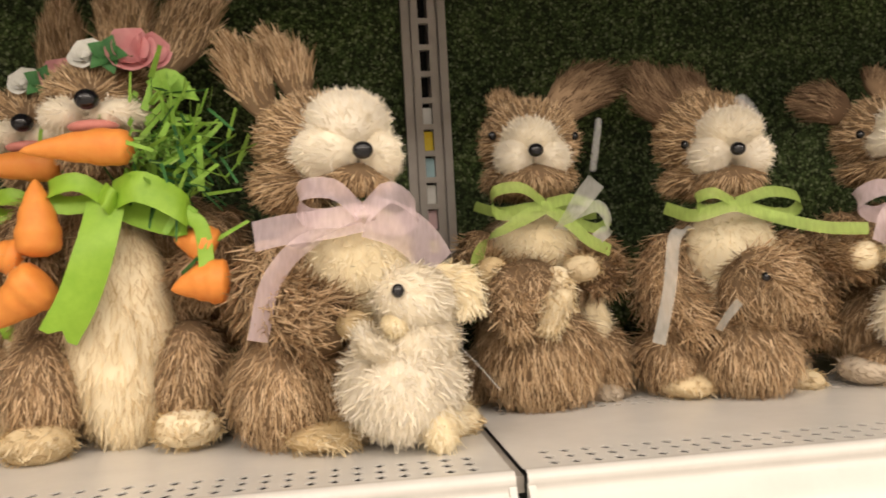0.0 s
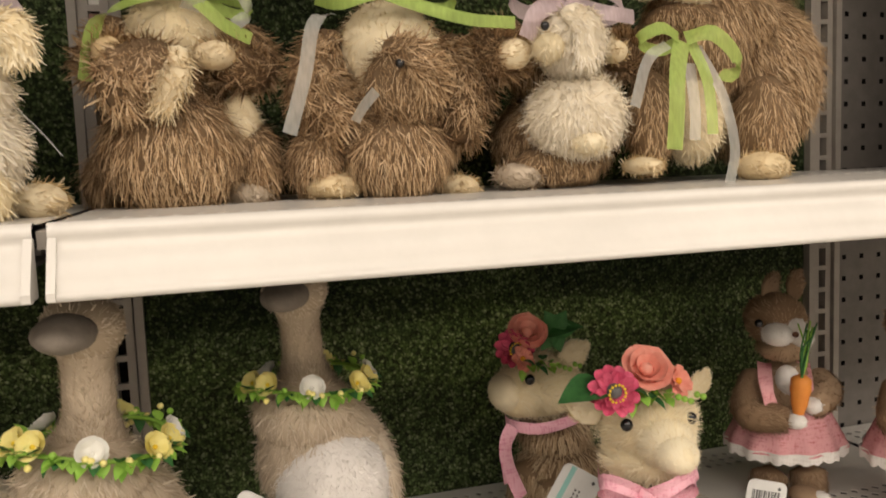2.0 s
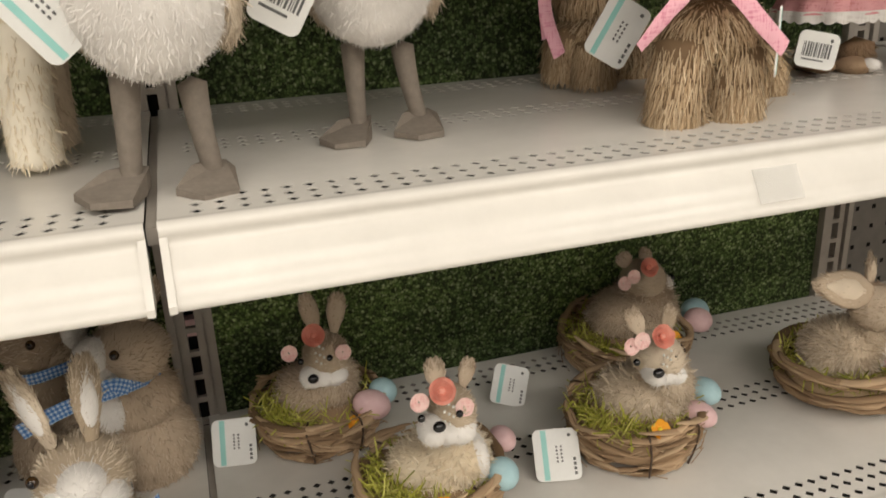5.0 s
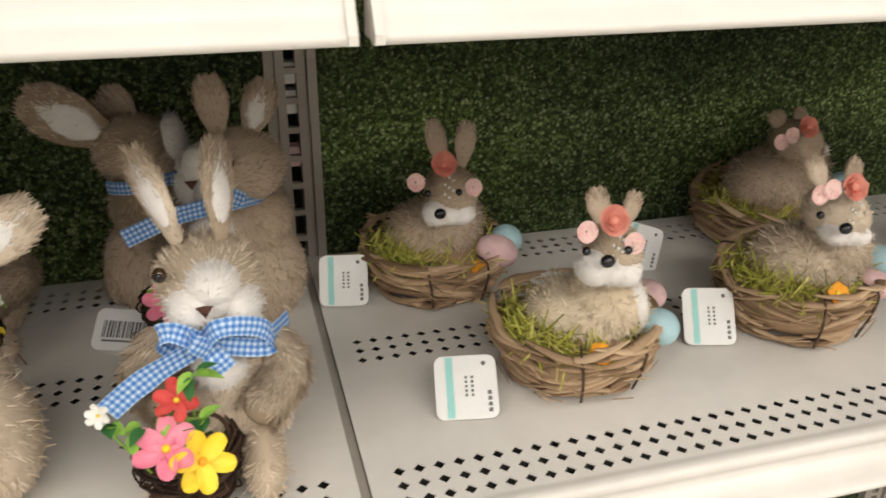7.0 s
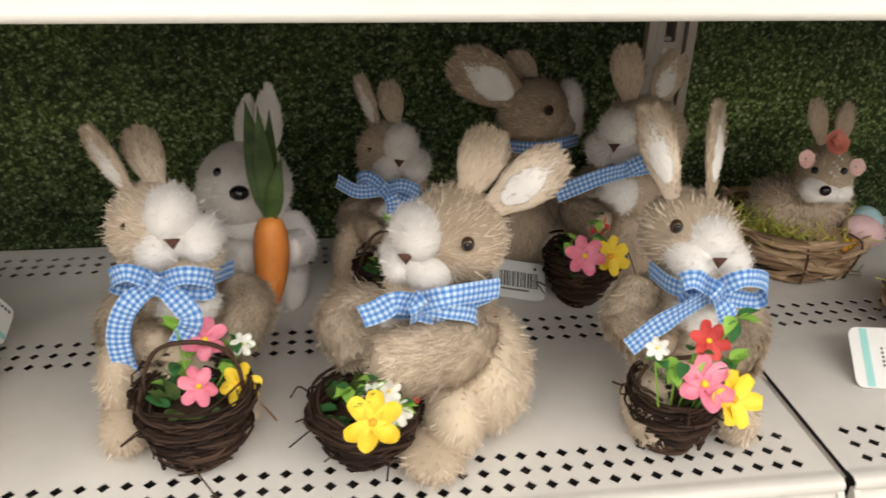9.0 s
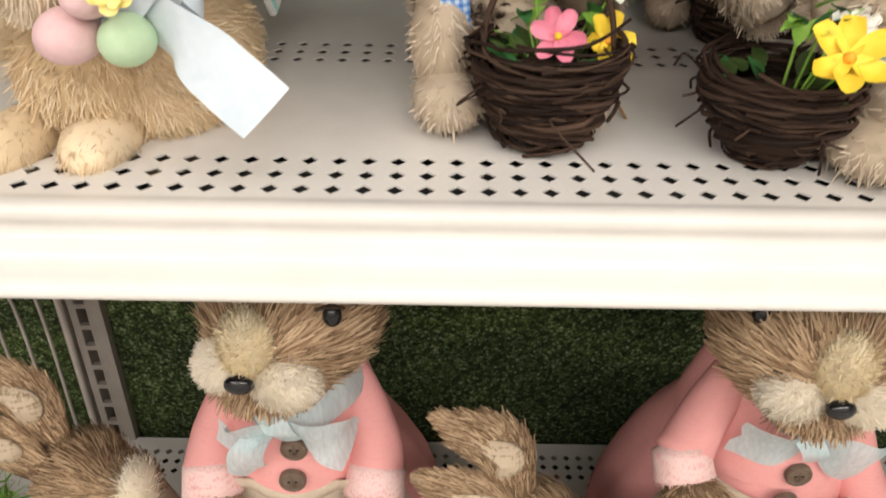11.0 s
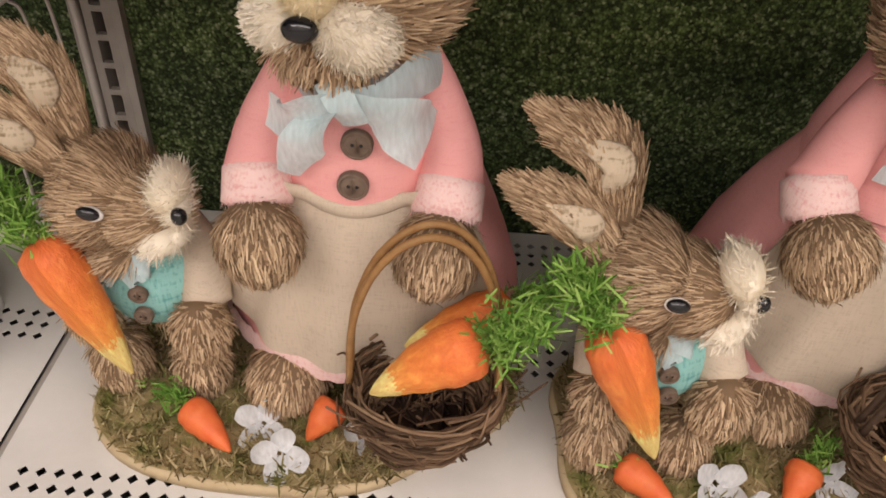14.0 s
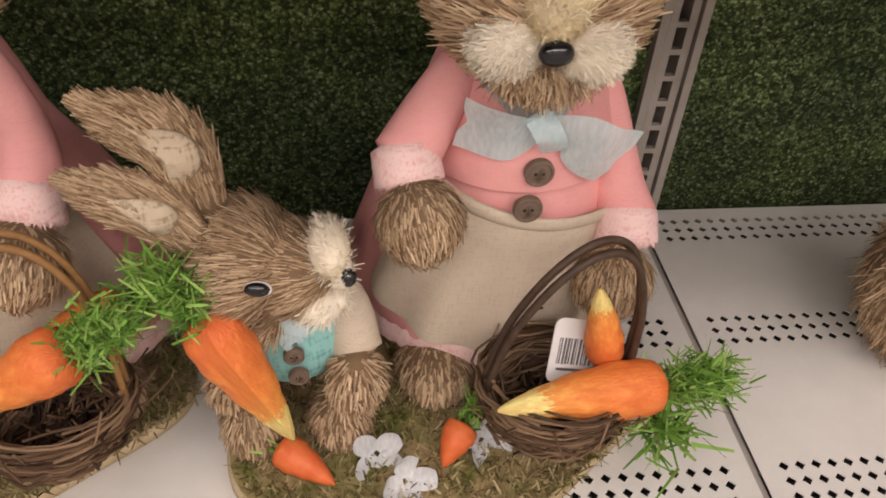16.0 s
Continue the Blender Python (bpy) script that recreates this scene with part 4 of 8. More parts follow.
def rabbit_with_pink_bow():
    ob = thing("rabbit_figure", "brown straw rabbit with pink bow holding a cream young one", "figurine", "straw rabbits with young")
    b, T, Cp = Shape(), "straw_brown", "plush_pale"
    lump(b, (-.0245, .005, .0406), (.0656, .058, .0579), T, length=.016)
    lump(b, (-.0167, .005, .1128), (.0483, .045, .0463), T, length=.014)
    lump(b, (-.0029, -.025, .1161), (.0367, .030, .0425), "plush", length=.007, dense=1.5)
    lump(b, (-.058, -.028, .0361), (.0355, .042, .0386), T, length=.018, lift=.24)
    limb(b, [(-.0604, -.01, .1271), (-.0586, -.03, .0928), (-.0218, -.062, .076)], [.020, .026, .021], T, 14, 14, fur=2400, length=.018, width=.0012, lift=.3, jit=.3)
    lump(b, (-.0092, -.068, .0792), (.0116, .012, .0093), "cream", (1, -1, 0), .008)
    lump(b, (-.0309, -.052, .008), (.0263, .026, .0093), "cream", (.5, -1, -.2), .012, lift=.3, jit=.3)
    lump(b, (.0577, -.035, .0087), (.0154, .022, .0116), "cream", (1, -.5, -.2), .008)
    nose = (.0028, -.062, .1894)
    lump(b, (-.0278, .004, .2043), (.0432, .044, .0355), T, away(nose), .014, lift=.2)
    lump(b, (-.0455, .008, .1751), (.029, .036, .0212), T, away(nose), .014, lift=.3)
    bristle_face(b, nose, [((-.0066, -.024, .2121), (.0301, .034, .0232))], [((-.0204, -.034, .1927), (.0239, .024, .0185)), ((.0154, -.036, .188), (.0139, .022, .017))], ((-.0019, -.036, .1735), (.0224, .022, .0108)), Cp, T, .0068)
    ball(b, (-.04, -.034, .2025), (.0042,) * 3, "black", seg=10, ring=6)
    ear(b, (-.0626, .006, .2261), (-.0845, .012, .2738), .0154, T, None, (.2, -1, .2), 900, .018, .42, (0, 0, .004))
    # darker straw lining paints the shadow inside this ear
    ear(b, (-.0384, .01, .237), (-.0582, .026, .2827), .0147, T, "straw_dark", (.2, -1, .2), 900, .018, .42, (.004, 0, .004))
    # the young one
    lump(b, (.0194, -.07, .0403), (.0386, .036, .034), Cp, length=.009, dense=1.6, lift=.35, jit=.35)
    lump(b, (.0305, -.074, .0683), (.0239, .028, .0232), Cp, length=.008, dense=1.5, lift=.35)
    lump(b, (.0294, -.082, .0934), (.0247, .026, .0216), Cp, length=.007, dense=1.6, comb=(.6, 0, -.6), lift=.3)
    lump(b, (.0158, -.092, .0794), (.0093, .012, .0085), "plush", length=.005, dense=1.5)
    limb(b, [(.0424, -.082, .1059), (.0574, -.086, .1006), (.0622, -.088, .0848)], [.009, .013, .008], "plush", 10, 10, .45, (0, -1, .2), fur=500, length=.008)
    limb(b, [(.0083, -.09, .0627), (-.0002, -.098, .0685), (-.0048, -.098, .0762)], [.010, .008, .004], Cp, 8, 8, fur=300, length=.008)
    lump(b, (.0405, -.085, .015), (.0116, .016, .017), "plush", (0, -.4, -1), .007, dense=1.5)
    ball(b, (.0174, -.107, .1002), (.0040, .0036, .0042), "black", seg=10, ring=8)
    part("body", b, ob)
    ribbon_of(ob, "sheer_pink", [
        ([(-.0001, -.062, .1491), (-.017, -.072, .1644), (-.038, -.068, .1639), (-.034, -.058, .1484), (-.0001, -.06, .1478)], .014, (0, .3, 1)),
        ([(.0017, -.062, .149), (.0181, -.07, .1612), (.0352, -.052, .1502), (.0219, -.05, .1406), (.0017, -.06, .1469)], .015, (0, .3, 1)),
        ([(-.0002, -.062, .1469), (-.0253, -.064, .143), (-.0503, -.058, .141), (-.0694, -.052, .1379)], .020, (0, .2, 1)),
        ([(-.0003, -.062, .1448), (-.0363, -.066, .1321), (-.0584, -.066, .1086), (-.0687, -.064, .0723)], .013, (1, .2, .3)),
        ([(.0034, -.062, .1475), (.0231, -.058, .1402), (.0379, -.05, .1287), (.0478, -.044, .1133)], .028, (.6, .1, 1)),
        ([(.0002, -.06, .1539), (.0019, -.066, .148), (.0032, -.06, .1425)], .012, (1, 0, 0))], "sheer pink ribbon")
    fil = Shape()
    tube(fil, [(.0517, -.075, .067), (.0678, -.08, .0487), (.0786, -.085, .0346)], .0005, "clear", 4, 8)
    part("thread", fil, ob, "loose clear thread")
    ob.matrix_world = pose(-.075, -.195, ZA)


def rabbits_with_green_bows():
    lab = "straw rabbits with young"
    G, Wt, T, Cp = "sheer_green", "sheer_white", "straw_brown", "plush_pale"
    # one with a raised ear and a young one that hangs its head
    ob = thing("rabbit_figure", "brown straw rabbit with green bow holding a brown young one", "figurine", lab)
    b = Shape()
    lump(b, (-.004, .004, .044), (.0548, .050, .0581), T, length=.015)
    lump(b, (-.008, .004, .1156), (.0455, .040, .0418), T, length=.013)
    lump(b, (-.0124, -.026, .1264), (.0334, .022, .0269), "plush", length=.006, dense=1.5)
    lump(b, (.0294, -.026, .0552), (.0158, .018, .0269), "plush", length=.007, dense=1.4)
    lump(b, (.0397, -.016, .0257), (.0214, .038, .0334), T, length=.016)
    lump(b, (.0332, -.036, .0055), (.0158, .022, .0111), "sisal", (.2, -1, -.3), .009)
    lump(b, (-.0671, -.004, .0171), (.0177, .030, .0242), T, length=.014)
    limb(b, [(-.0516, -.004, .1316), (-.0625, -.02, .1043), (-.0554, -.052, .1037)], [.014, .019, .014], T, fur=1300, length=.014, lift=.3, jit=.26)
    limb(b, [(.0371, -.004, .1273), (.0433, -.02, .1006), (.0198, -.052, .1003)], [.014, .019, .014], T, fur=1300, length=.014, lift=.3, jit=.26)
    lump(b, (-.0546, -.058, .1058), (.0121, .012, .0111), "cream", (0, -1, 0), .007)
    lump(b, (.0136, -.06, .1041), (.0149, .012, .0102), "cream", (-.5, -1, 0), .007)
    nose = (-.0154, -.056, .1968)
    lump(b, (-.0059, .004, .2106), (.0409, .040, .0362), T, away(nose), .013, lift=.2)
    lump(b, (-.0074, .006, .18), (.039, .034, .0186), T, away(nose), .013, lift=.25)
    bristle_face(b, nose, [((-.013, -.024, .2085), (.0232, .028, .0186))], [((-.0278, -.032, .1945), (.0149, .020, .0158)), ((.0017, -.032, .1938), (.0153, .020, .0158))], ((-.0119, -.032, .177), (.026, .022, .0121)), Cp, T, .0062)
    for c in ((-.0422, -.022, .214), (.0259, -.022, .2113)):
        ball(b, c, (.0036,) * 3, "black", seg=8, ring=6)
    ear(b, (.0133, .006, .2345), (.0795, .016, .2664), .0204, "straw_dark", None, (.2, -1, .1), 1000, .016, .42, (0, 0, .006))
    ear(b, (-.0221, .008, .2354), (-.0221, .03, .2544), .013, T, None, (0, -1, .1), 500, .014, .5)
    lump(b, (-.0195, -.058, .0369), (.0483, .034, .0409), T, length=.018, lift=.26, jit=.2)
    lump(b, (-.0312, -.068, .0854), (.0307, .030, .0288), T, (0, -.5, -1), .015, lift=.26, jit=.32)
    limb(b, [(-.0104, -.082, .1052), (-.0138, -.096, .0849), (-.0225, -.098, .0633)], [.007, .0105, .005], "cream", 10, 10, .4, (0, -1, .2), fur=420, length=.010, jit=.3)
    limb(b, [(-.0474, -.082, .1031), (-.0511, -.096, .0832), (-.0442, -.094, .0626)], [.008, .0115, .006], T, 10, 10, .45, (0, -1, .2), fur=420, length=.014, jit=.35)
    ball(b, (-.0058, -.092, .0884), (.0026,) * 3, "black", seg=8, ring=6)
    part("body", b, ob)
    ribbon_of(ob, G, [
        ([(-.0115, -.058, .1553), (-.0306, -.066, .1676), (-.0513, -.06, .1651), (-.0456, -.05, .1486), (-.0114, -.056, .1533)], .009, (0, .3, 1)),
        ([(-.0094, -.058, .1552), (.0117, -.064, .1569), (.0406, -.05, .1451), (.0308, -.046, .1346), (-.0093, -.056, .1532)], .009, (0, .3, 1)),
        ([(-.013, -.058, .1523), (-.0403, -.062, .139), (-.0619, -.058, .1253), (-.0714, -.054, .0876)], .011, (.8, .2, .6)),
        ([(-.0095, -.058, .1522), (.0066, -.062, .1391), (.0214, -.06, .1255), (.04, -.052, .117)], .010, (.2, .2, 1)),
        ([(-.0595, -.022, .1581), (-.0432, -.046, .151), (-.0118, -.06, .1538), (.0224, -.046, .1462), (.0404, -.02, .1474)], .008, (0, .3, 1))], "sheer green ribbon")
    ribbon_of(ob, Wt, [([(-.0015, -.062, .1343), (.008, -.072, .149), (.0245, -.076, .1693)], .016, (1, 0, .5)), ([(.007, -.062, .1456), (.0291, -.062, .1512), (.039, -.056, .1359), (.029, -.054, .1263)], .010, (.3, .1, 1))], "stiff clear white ribbon")
    tg = Shape(); limb(tg, [(.037, -.03, .1821), (.0399, -.034, .2035), (.0445, -.03, .2233)], [.0030, .0032, .0030], "clear", 6, 6, .15, (0, -1, 0)); part("tag_loop", tg, ob, "clear plastic tag loop")
    ob.matrix_world = pose(.078, -.112, ZA)

    # one with both ears swept to a side
    ob = thing("rabbit_figure", "brown straw rabbit with green bow, young one on lap", "figurine", lab)
    b = Shape()
    lump(b, (.0034, .006, .0384), (.0566, .050, .0498), T, length=.015)
    lump(b, (.0075, .006, .1068), (.0476, .040, .043), T, length=.013)
    lump(b, (-.0004, -.026, .1134), (.0362, .022, .0353), "plush", length=.006, dense=1.5)
    lump(b, (-.0168, -.03, .0656), (.0136, .018, .0272), "plush", length=.006, dense=1.4)
    lump(b, (-.0594, -.02, .0264), (.0227, .038, .0263), T, length=.016)
    lump(b, (-.0492, -.04, .0095), (.0227, .026, .0109), "cream", (0, -1, -.2), .008, lift=.3)
    lump(b, (.0486, -.034, .004), (.0163, .022, .01), "cream", (.2, -1, -.2), .008, lift=.3)
    limb(b, [(-.0396, -.002, .1187), (-.0534, -.022, .0816), (-.0366, -.052, .0454)], [.018, .025, .018], T, 14, 14, fur=2300, length=.018, lift=.3, jit=.28)
    limb(b, [(.0491, -.002, .1143), (.06, -.022, .0889), (.0422, -.046, .0484)], [.018, .024, .018], T, 14, 14, fur=2100, length=.017, lift=.3, jit=.28)
    nose = (-.0053, -.058, .1895)
    lump(b, (-.0026, .004, .2073), (.0417, .040, .0381), T, away(nose), .013, lift=.2)
    lump(b, (-.0015, .006, .1709), (.039, .034, .0163), T, away(nose), .013, lift=.25)
    bristle_face(b, nose, [((.0013, -.026, .2069), (.0272, .030, .0199))], [((-.0157, -.03, .1881), (.0154, .022, .0172)), ((.0169, -.034, .1866), (.0145, .022, .0172))], ((-.0009, -.034, .1672), (.0263, .022, .0118)), Cp, T, .0062)
    ball(b, (-.0353, -.03, .1977), (.0036,) * 3, "black", seg=8, ring=6)
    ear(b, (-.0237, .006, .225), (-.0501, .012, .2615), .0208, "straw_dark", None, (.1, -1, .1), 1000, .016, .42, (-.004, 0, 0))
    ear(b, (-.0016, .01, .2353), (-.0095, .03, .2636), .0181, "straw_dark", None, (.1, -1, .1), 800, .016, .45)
    lump(b, (-.0045, -.058, .0301), (.0381, .032, .0308), T, length=.018, lift=.26, jit=.2)
    lump(b, (.0009, -.064, .0789), (.0299, .030, .0299), T, (0, -.5, -1), .015, lift=.26, jit=.32)
    limb(b, [(-.0131, -.076, .108), (.0029, -.092, .0961), (.0134, -.094, .0743)], [.008, .013, .006], T, 10, 10, .5, (0, -1, .2), fur=600, length=.015, jit=.4)
    lump(b, (.0158, -.082, .0791), (.0082, .009, .0063), "cream", (1, -1, -.3), .007)
    ball(b, (-.0107, -.098, .0918), (.0034,) * 3, "black", seg=8, ring=6)
    part("body", b, ob)
    ribbon_of(ob, G, [
        ([(-.0122, -.06, .1482), (-.0297, -.066, .1557), (-.0412, -.058, .1526), (-.0337, -.054, .1438), (-.0123, -.06, .146)], .009, (0, .3, 1)),
        ([(-.0098, -.06, .1481), (.0133, -.068, .1549), (.0431, -.056, .1497), (.0362, -.05, .1381), (-.0093, -.058, .1452)], .009, (0, .3, 1)),
        ([(-.01, -.06, .1459), (.0183, -.07, .1343), (.0497, -.078, .1253), (.0805, -.084, .1227)], .0095, (0, .2, 1)),
        ([(-.0548, -.03, .148), (-.0408, -.054, .1397), (-.013, -.062, .1459), (.0304, -.04, .1391), (.0485, -.02, .1399)], .010, (0, .3, 1))], "sheer green ribbon")
    ribbon_of(ob, Wt, [([(-.0476, -.06, .1308), (-.0626, -.064, .1238), (-.072, -.072, .0877), (-.0854, -.078, .0467)], .010, (1, 0, .2)), ([(-.0401, -.08, .054), (-.0341, -.084, .0644), (-.0253, -.086, .0745)], .008, (1, 0, .4))], "sheer white ribbon end")
    tg = Shape(); limb(tg, [(.0317, -.028, .206), (.0206, -.03, .2246), (.0143, -.026, .2348)], [.006, .007, .006], "clear", 6, 6, .1, (0, -1, 0)); part("tag_loop", tg, ob, "clear plastic tag")
    ob.matrix_world = pose(.222, -.128, ZA)

    # one with a pink bow farther along
    ob = thing("rabbit_figure", "dark straw rabbit with pink bow holding a cream young one", "figurine", lab)
    b = Shape()
    lump(b, (.0148, .006, .0388), (.0524, .048, .0436), T, length=.015)
    lump(b, (.0216, .006, .104), (.048, .040, .0409), T, length=.013)
    lump(b, (-.0359, -.036, .0111), (.0169, .026, .0107), "sisal", (0, -1, -.2), .009, lift=.3)
    lump(b, (-.0042, -.04, .0193), (.0356, .026, .016), T, length=.011)
    limb(b, [(-.0248, -.002, .1258), (-.0507, -.024, .1067), (-.046, -.052, .1019)], [.015, .019, .014], T, fur=1300, length=.014, lift=.3, jit=.26)
    limb(b, [(.0628, -.002, .1218), (.0682, -.024, .1055), (.0482, -.046, .1033)], [.015, .019, .014], T, fur=1300, length=.014, lift=.3, jit=.26)
    lump(b, (-.0445, -.056, .1026), (.0133, .012, .0116), "cream", (.5, -1, 0), .007)
    lump(b, (.041, -.054, .1048), (.0098, .012, .0089), "cream", (-.5, -1, 0), .007)
    nose = (.003, -.056, .1925)
    lump(b, (.0194, .004, .2021), (.0373, .038, .032), T, away(nose), .013, lift=.2)
    lump(b, (.0231, .006, .1721), (.0373, .034, .016), T, away(nose), .013, lift=.25)
    bristle_face(b, nose, [((.0181, -.026, .2068), (.0231, .028, .016))], [((.0012, -.03, .1916), (.0133, .020, .0133)), ((.0305, -.032, .1897), (.0129, .020, .0142))], ((.0114, -.032, .171), (.024, .022, .0116)), Cp, T, .0060)
    ball(b, (-.0213, -.028, .1991), (.0036,) * 3, "black", seg=8, ring=6)
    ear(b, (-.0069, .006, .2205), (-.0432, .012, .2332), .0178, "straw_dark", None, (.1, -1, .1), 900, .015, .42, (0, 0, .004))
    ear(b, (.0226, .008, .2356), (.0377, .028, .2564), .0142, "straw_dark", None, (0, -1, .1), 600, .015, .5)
    lump(b, (.003, -.062, .0549), (.0382, .032, .032), Cp, length=.009, dense=1.6, lift=.32, jit=.3)
    lump(b, (-.0023, -.068, .1073), (.0249, .026, .0267), Cp, length=.008, dense=1.6, lift=.3)
    lump(b, (-.0271, -.08, .1037), (.0116, .013, .0107), "plush", length=.005, dense=1.5)
    limb(b, [(-.0103, -.08, .1315), (-.0038, -.092, .1173), (-.0053, -.094, .0891)], [.009, .013, .008], Cp, 10, 10, .45, (0, -1, .2), fur=520, length=.008)
    lump(b, (.0001, -.085, .034), (.0133, .014, .008), "plush", (0, -.5, -1), .006)
    ball(b, (-.0365, -.095, .1165), (.0034,) * 3, "black", seg=8, ring=6)
    part("body", b, ob)
    ribbon_of(ob, "sheer_pink", [
        ([(-.0043, -.06, .1451), (-.0339, -.068, .1534), (-.0489, -.058, .1438), (-.0292, -.052, .133), (-.0044, -.06, .1424)], .014, (0, .3, 1)),
        ([(-.0022, -.06, .145), (.0156, -.068, .1518), (.0472, -.056, .1417), (.0331, -.05, .1306), (-.0025, -.06, .1414)], .014, (0, .3, 1)),
        ([(-.0024, -.06, .1418), (.0207, -.066, .1336), (.0526, -.064, .1297)], .012, (0, .2, 1)),
        ([(-.0075, -.06, .142), (-.0293, -.066, .1311), (-.04, -.07, .1113)], .014, (1, .2, .3))], "sheer pink ribbon")
    ob.matrix_world = pose(.352, -.140, ZA)


def crouching_rabbit():
    ob = thing("rabbit_figure", "large crouching straw rabbit with a flower crown and green ribbon", "figurine")
    b, T = Shape(), "straw_brown"
    lump(b, (.1059, .03, .0899), (.0621, .062, .0777), T, (.4, .1, -1), .018, lift=.2)
    lump(b, (.0234, -.004, .1198), (.0488, .044, .0577), T, (0, 0, -1), .016, lift=.2)
    lump(b, (.0089, -.018, .0548), (.0257, .030, .0377), "plush", length=.009, dense=1.4)
    for c, r in (((-.038, -.03, .0516), (.0186, .024, .0408)), ((.0697, -.034, .0473), (.0244, .030, .0399))):
        lump(b, c, r, T, (0, 0, -1), .016, lift=.2)
    lump(b, (-.0545, -.046, .0151), (.0142, .022, .0071), "cream", (0, -1, -.3), .008)
    lump(b, (.0519, -.056, .0105), (.0195, .024, .0124), "cream", (0, -1, -.3), .008)
    tip = (-.0405, -.066, .1785)
    lump(b, (.0414, 0, .184), (.0385, .046, .0385), T, away(tip), .014, lift=.18)
    lump(b, (.0564, .004, .1374), (.0481, .046, .035), T, (.2, .2, -1), .016, lift=.2)
    lump(b, (-.0049, -.03, .1344), (.0328, .026, .0131), T, (0, -.2, -1), .013, lift=.25)
    lump(b, (-.0429, -.04, .1659), (.0175, .022, .0184), "plush", away(tip), .006, dense=1.6)
    lump(b, (-.0074, -.044, .1572), (.0201, .022, .0166), "plush", away(tip), .006, dense=1.6)
    lump(b, (-.0081, -.036, .1968), (.0175, .022, .0157), "plush", away(tip), .006, dense=1.4)
    limb(b, [(-.0271, -.058, .1976), (-.0409, -.068, .1796), (-.0476, -.07, .1613)], [.006, .0105, .0100, .003], "nose_pink", 14, 10, .45, (-.2, -1, 0))
    limb(b, [(-.0488, -.07, .1586), (-.0492, -.068, .1471)], [.0038, .0040], "nose_brown", 8, 4, .6)
    ball(b, (.0216, -.038, .1983), (.0046, .0040, .0050), "black", seg=10, ring=8)
    ear(b, (.069, .006, .213), (.0689, .01, .2743), .021, T, None, (-.2, -1, .1), 900, .013, .4)
    ear(b, (.0778, 0, .2196), (.0824, .002, .2644), .0131, "plush", None, (.2, -1, .1), 500, .006, .4)
    part("body", b, ob)
    ribbon_of(ob, "sheer_green", [
        ([(-.0318, -.064, .1128), (-.0528, -.072, .1188), (-.0683, -.064, .1099), (-.0478, -.06, .1036), (-.0319, -.064, .11)], .010, (0, .3, 1)),
        ([(-.0265, -.064, .1126), (-.0062, -.072, .1149), (.02, -.066, .0954), (.0071, -.066, .0797)], .014, (.7, .2, .8)),
        ([(-.0298, -.064, .1099), (-.0415, -.076, .0847), (-.0447, -.08, .0579), (-.0472, -.08, .0268)], .014, (1, 0, 0)),
        ([(-.0214, -.064, .1096), (-.0151, -.074, .0832), (-.0119, -.076, .0602), (-.0118, -.078, .0376)], .010, (1, 0, .2))], "sheer green ribbon with long tails")
    ribbon_of(ob, "sheer_white", [
        ([(-.0411, -.062, .1078), (-.0632, -.07, .095), (-.0773, -.074, .0599)], .009, (1, 0, 0)),
        ([(-.0148, -.062, .1066), (-.0035, -.078, .0688), (.0052, -.082, .0275), (-.0016, -.084, -.0026)], .009, (1, 0, .2)),
        ([(-.024, -.066, .093), (-.0263, -.076, .0566), (-.0278, -.078, .0333)], .010, (1, 0, 0))], "sheer white ribbon")
    cr, g = Shape(), np.random.default_rng(4)
    band = smooth_path([(-.0367, -.024, .2189), (-.0368, -.046, .2263), (-.0144, -.058, .2291), (.0192, -.056, .2236), (.0596, -.034, .2171)], 34)
    tube(cr, band[::3], .0010, "leaf_light", 5, 30)
    for i, q in enumerate(band):
        for k in range(2):
            leaf_at(cr, q, g.normal(0, 1, 3) + np.array((0, -.7, .3)), .011, .009, "leaf" if (i + k) % 3 else "leaf_light")
    part("leaf_garland", cr, ob, "green leaf garland")
    for c, mat, r in (((-.0289, -.052, .2259), "petal_pink", .0085), ((-.0146, -.054, .2291), "sheer_pink", .0100), ((.0003, -.054, .2271), "petal_white", .0070), ((.0143, -.054, .2241), "petal_coral", .0065), ((.0322, -.05, .22), "petal_coral", .0085)):
        f = Shape(); rose(f, c, r, mat, (0, -1, .4)); part("flower", f, ob, "small cloth flower")
    ob.matrix_world = pose(.470, -.150, ZA)


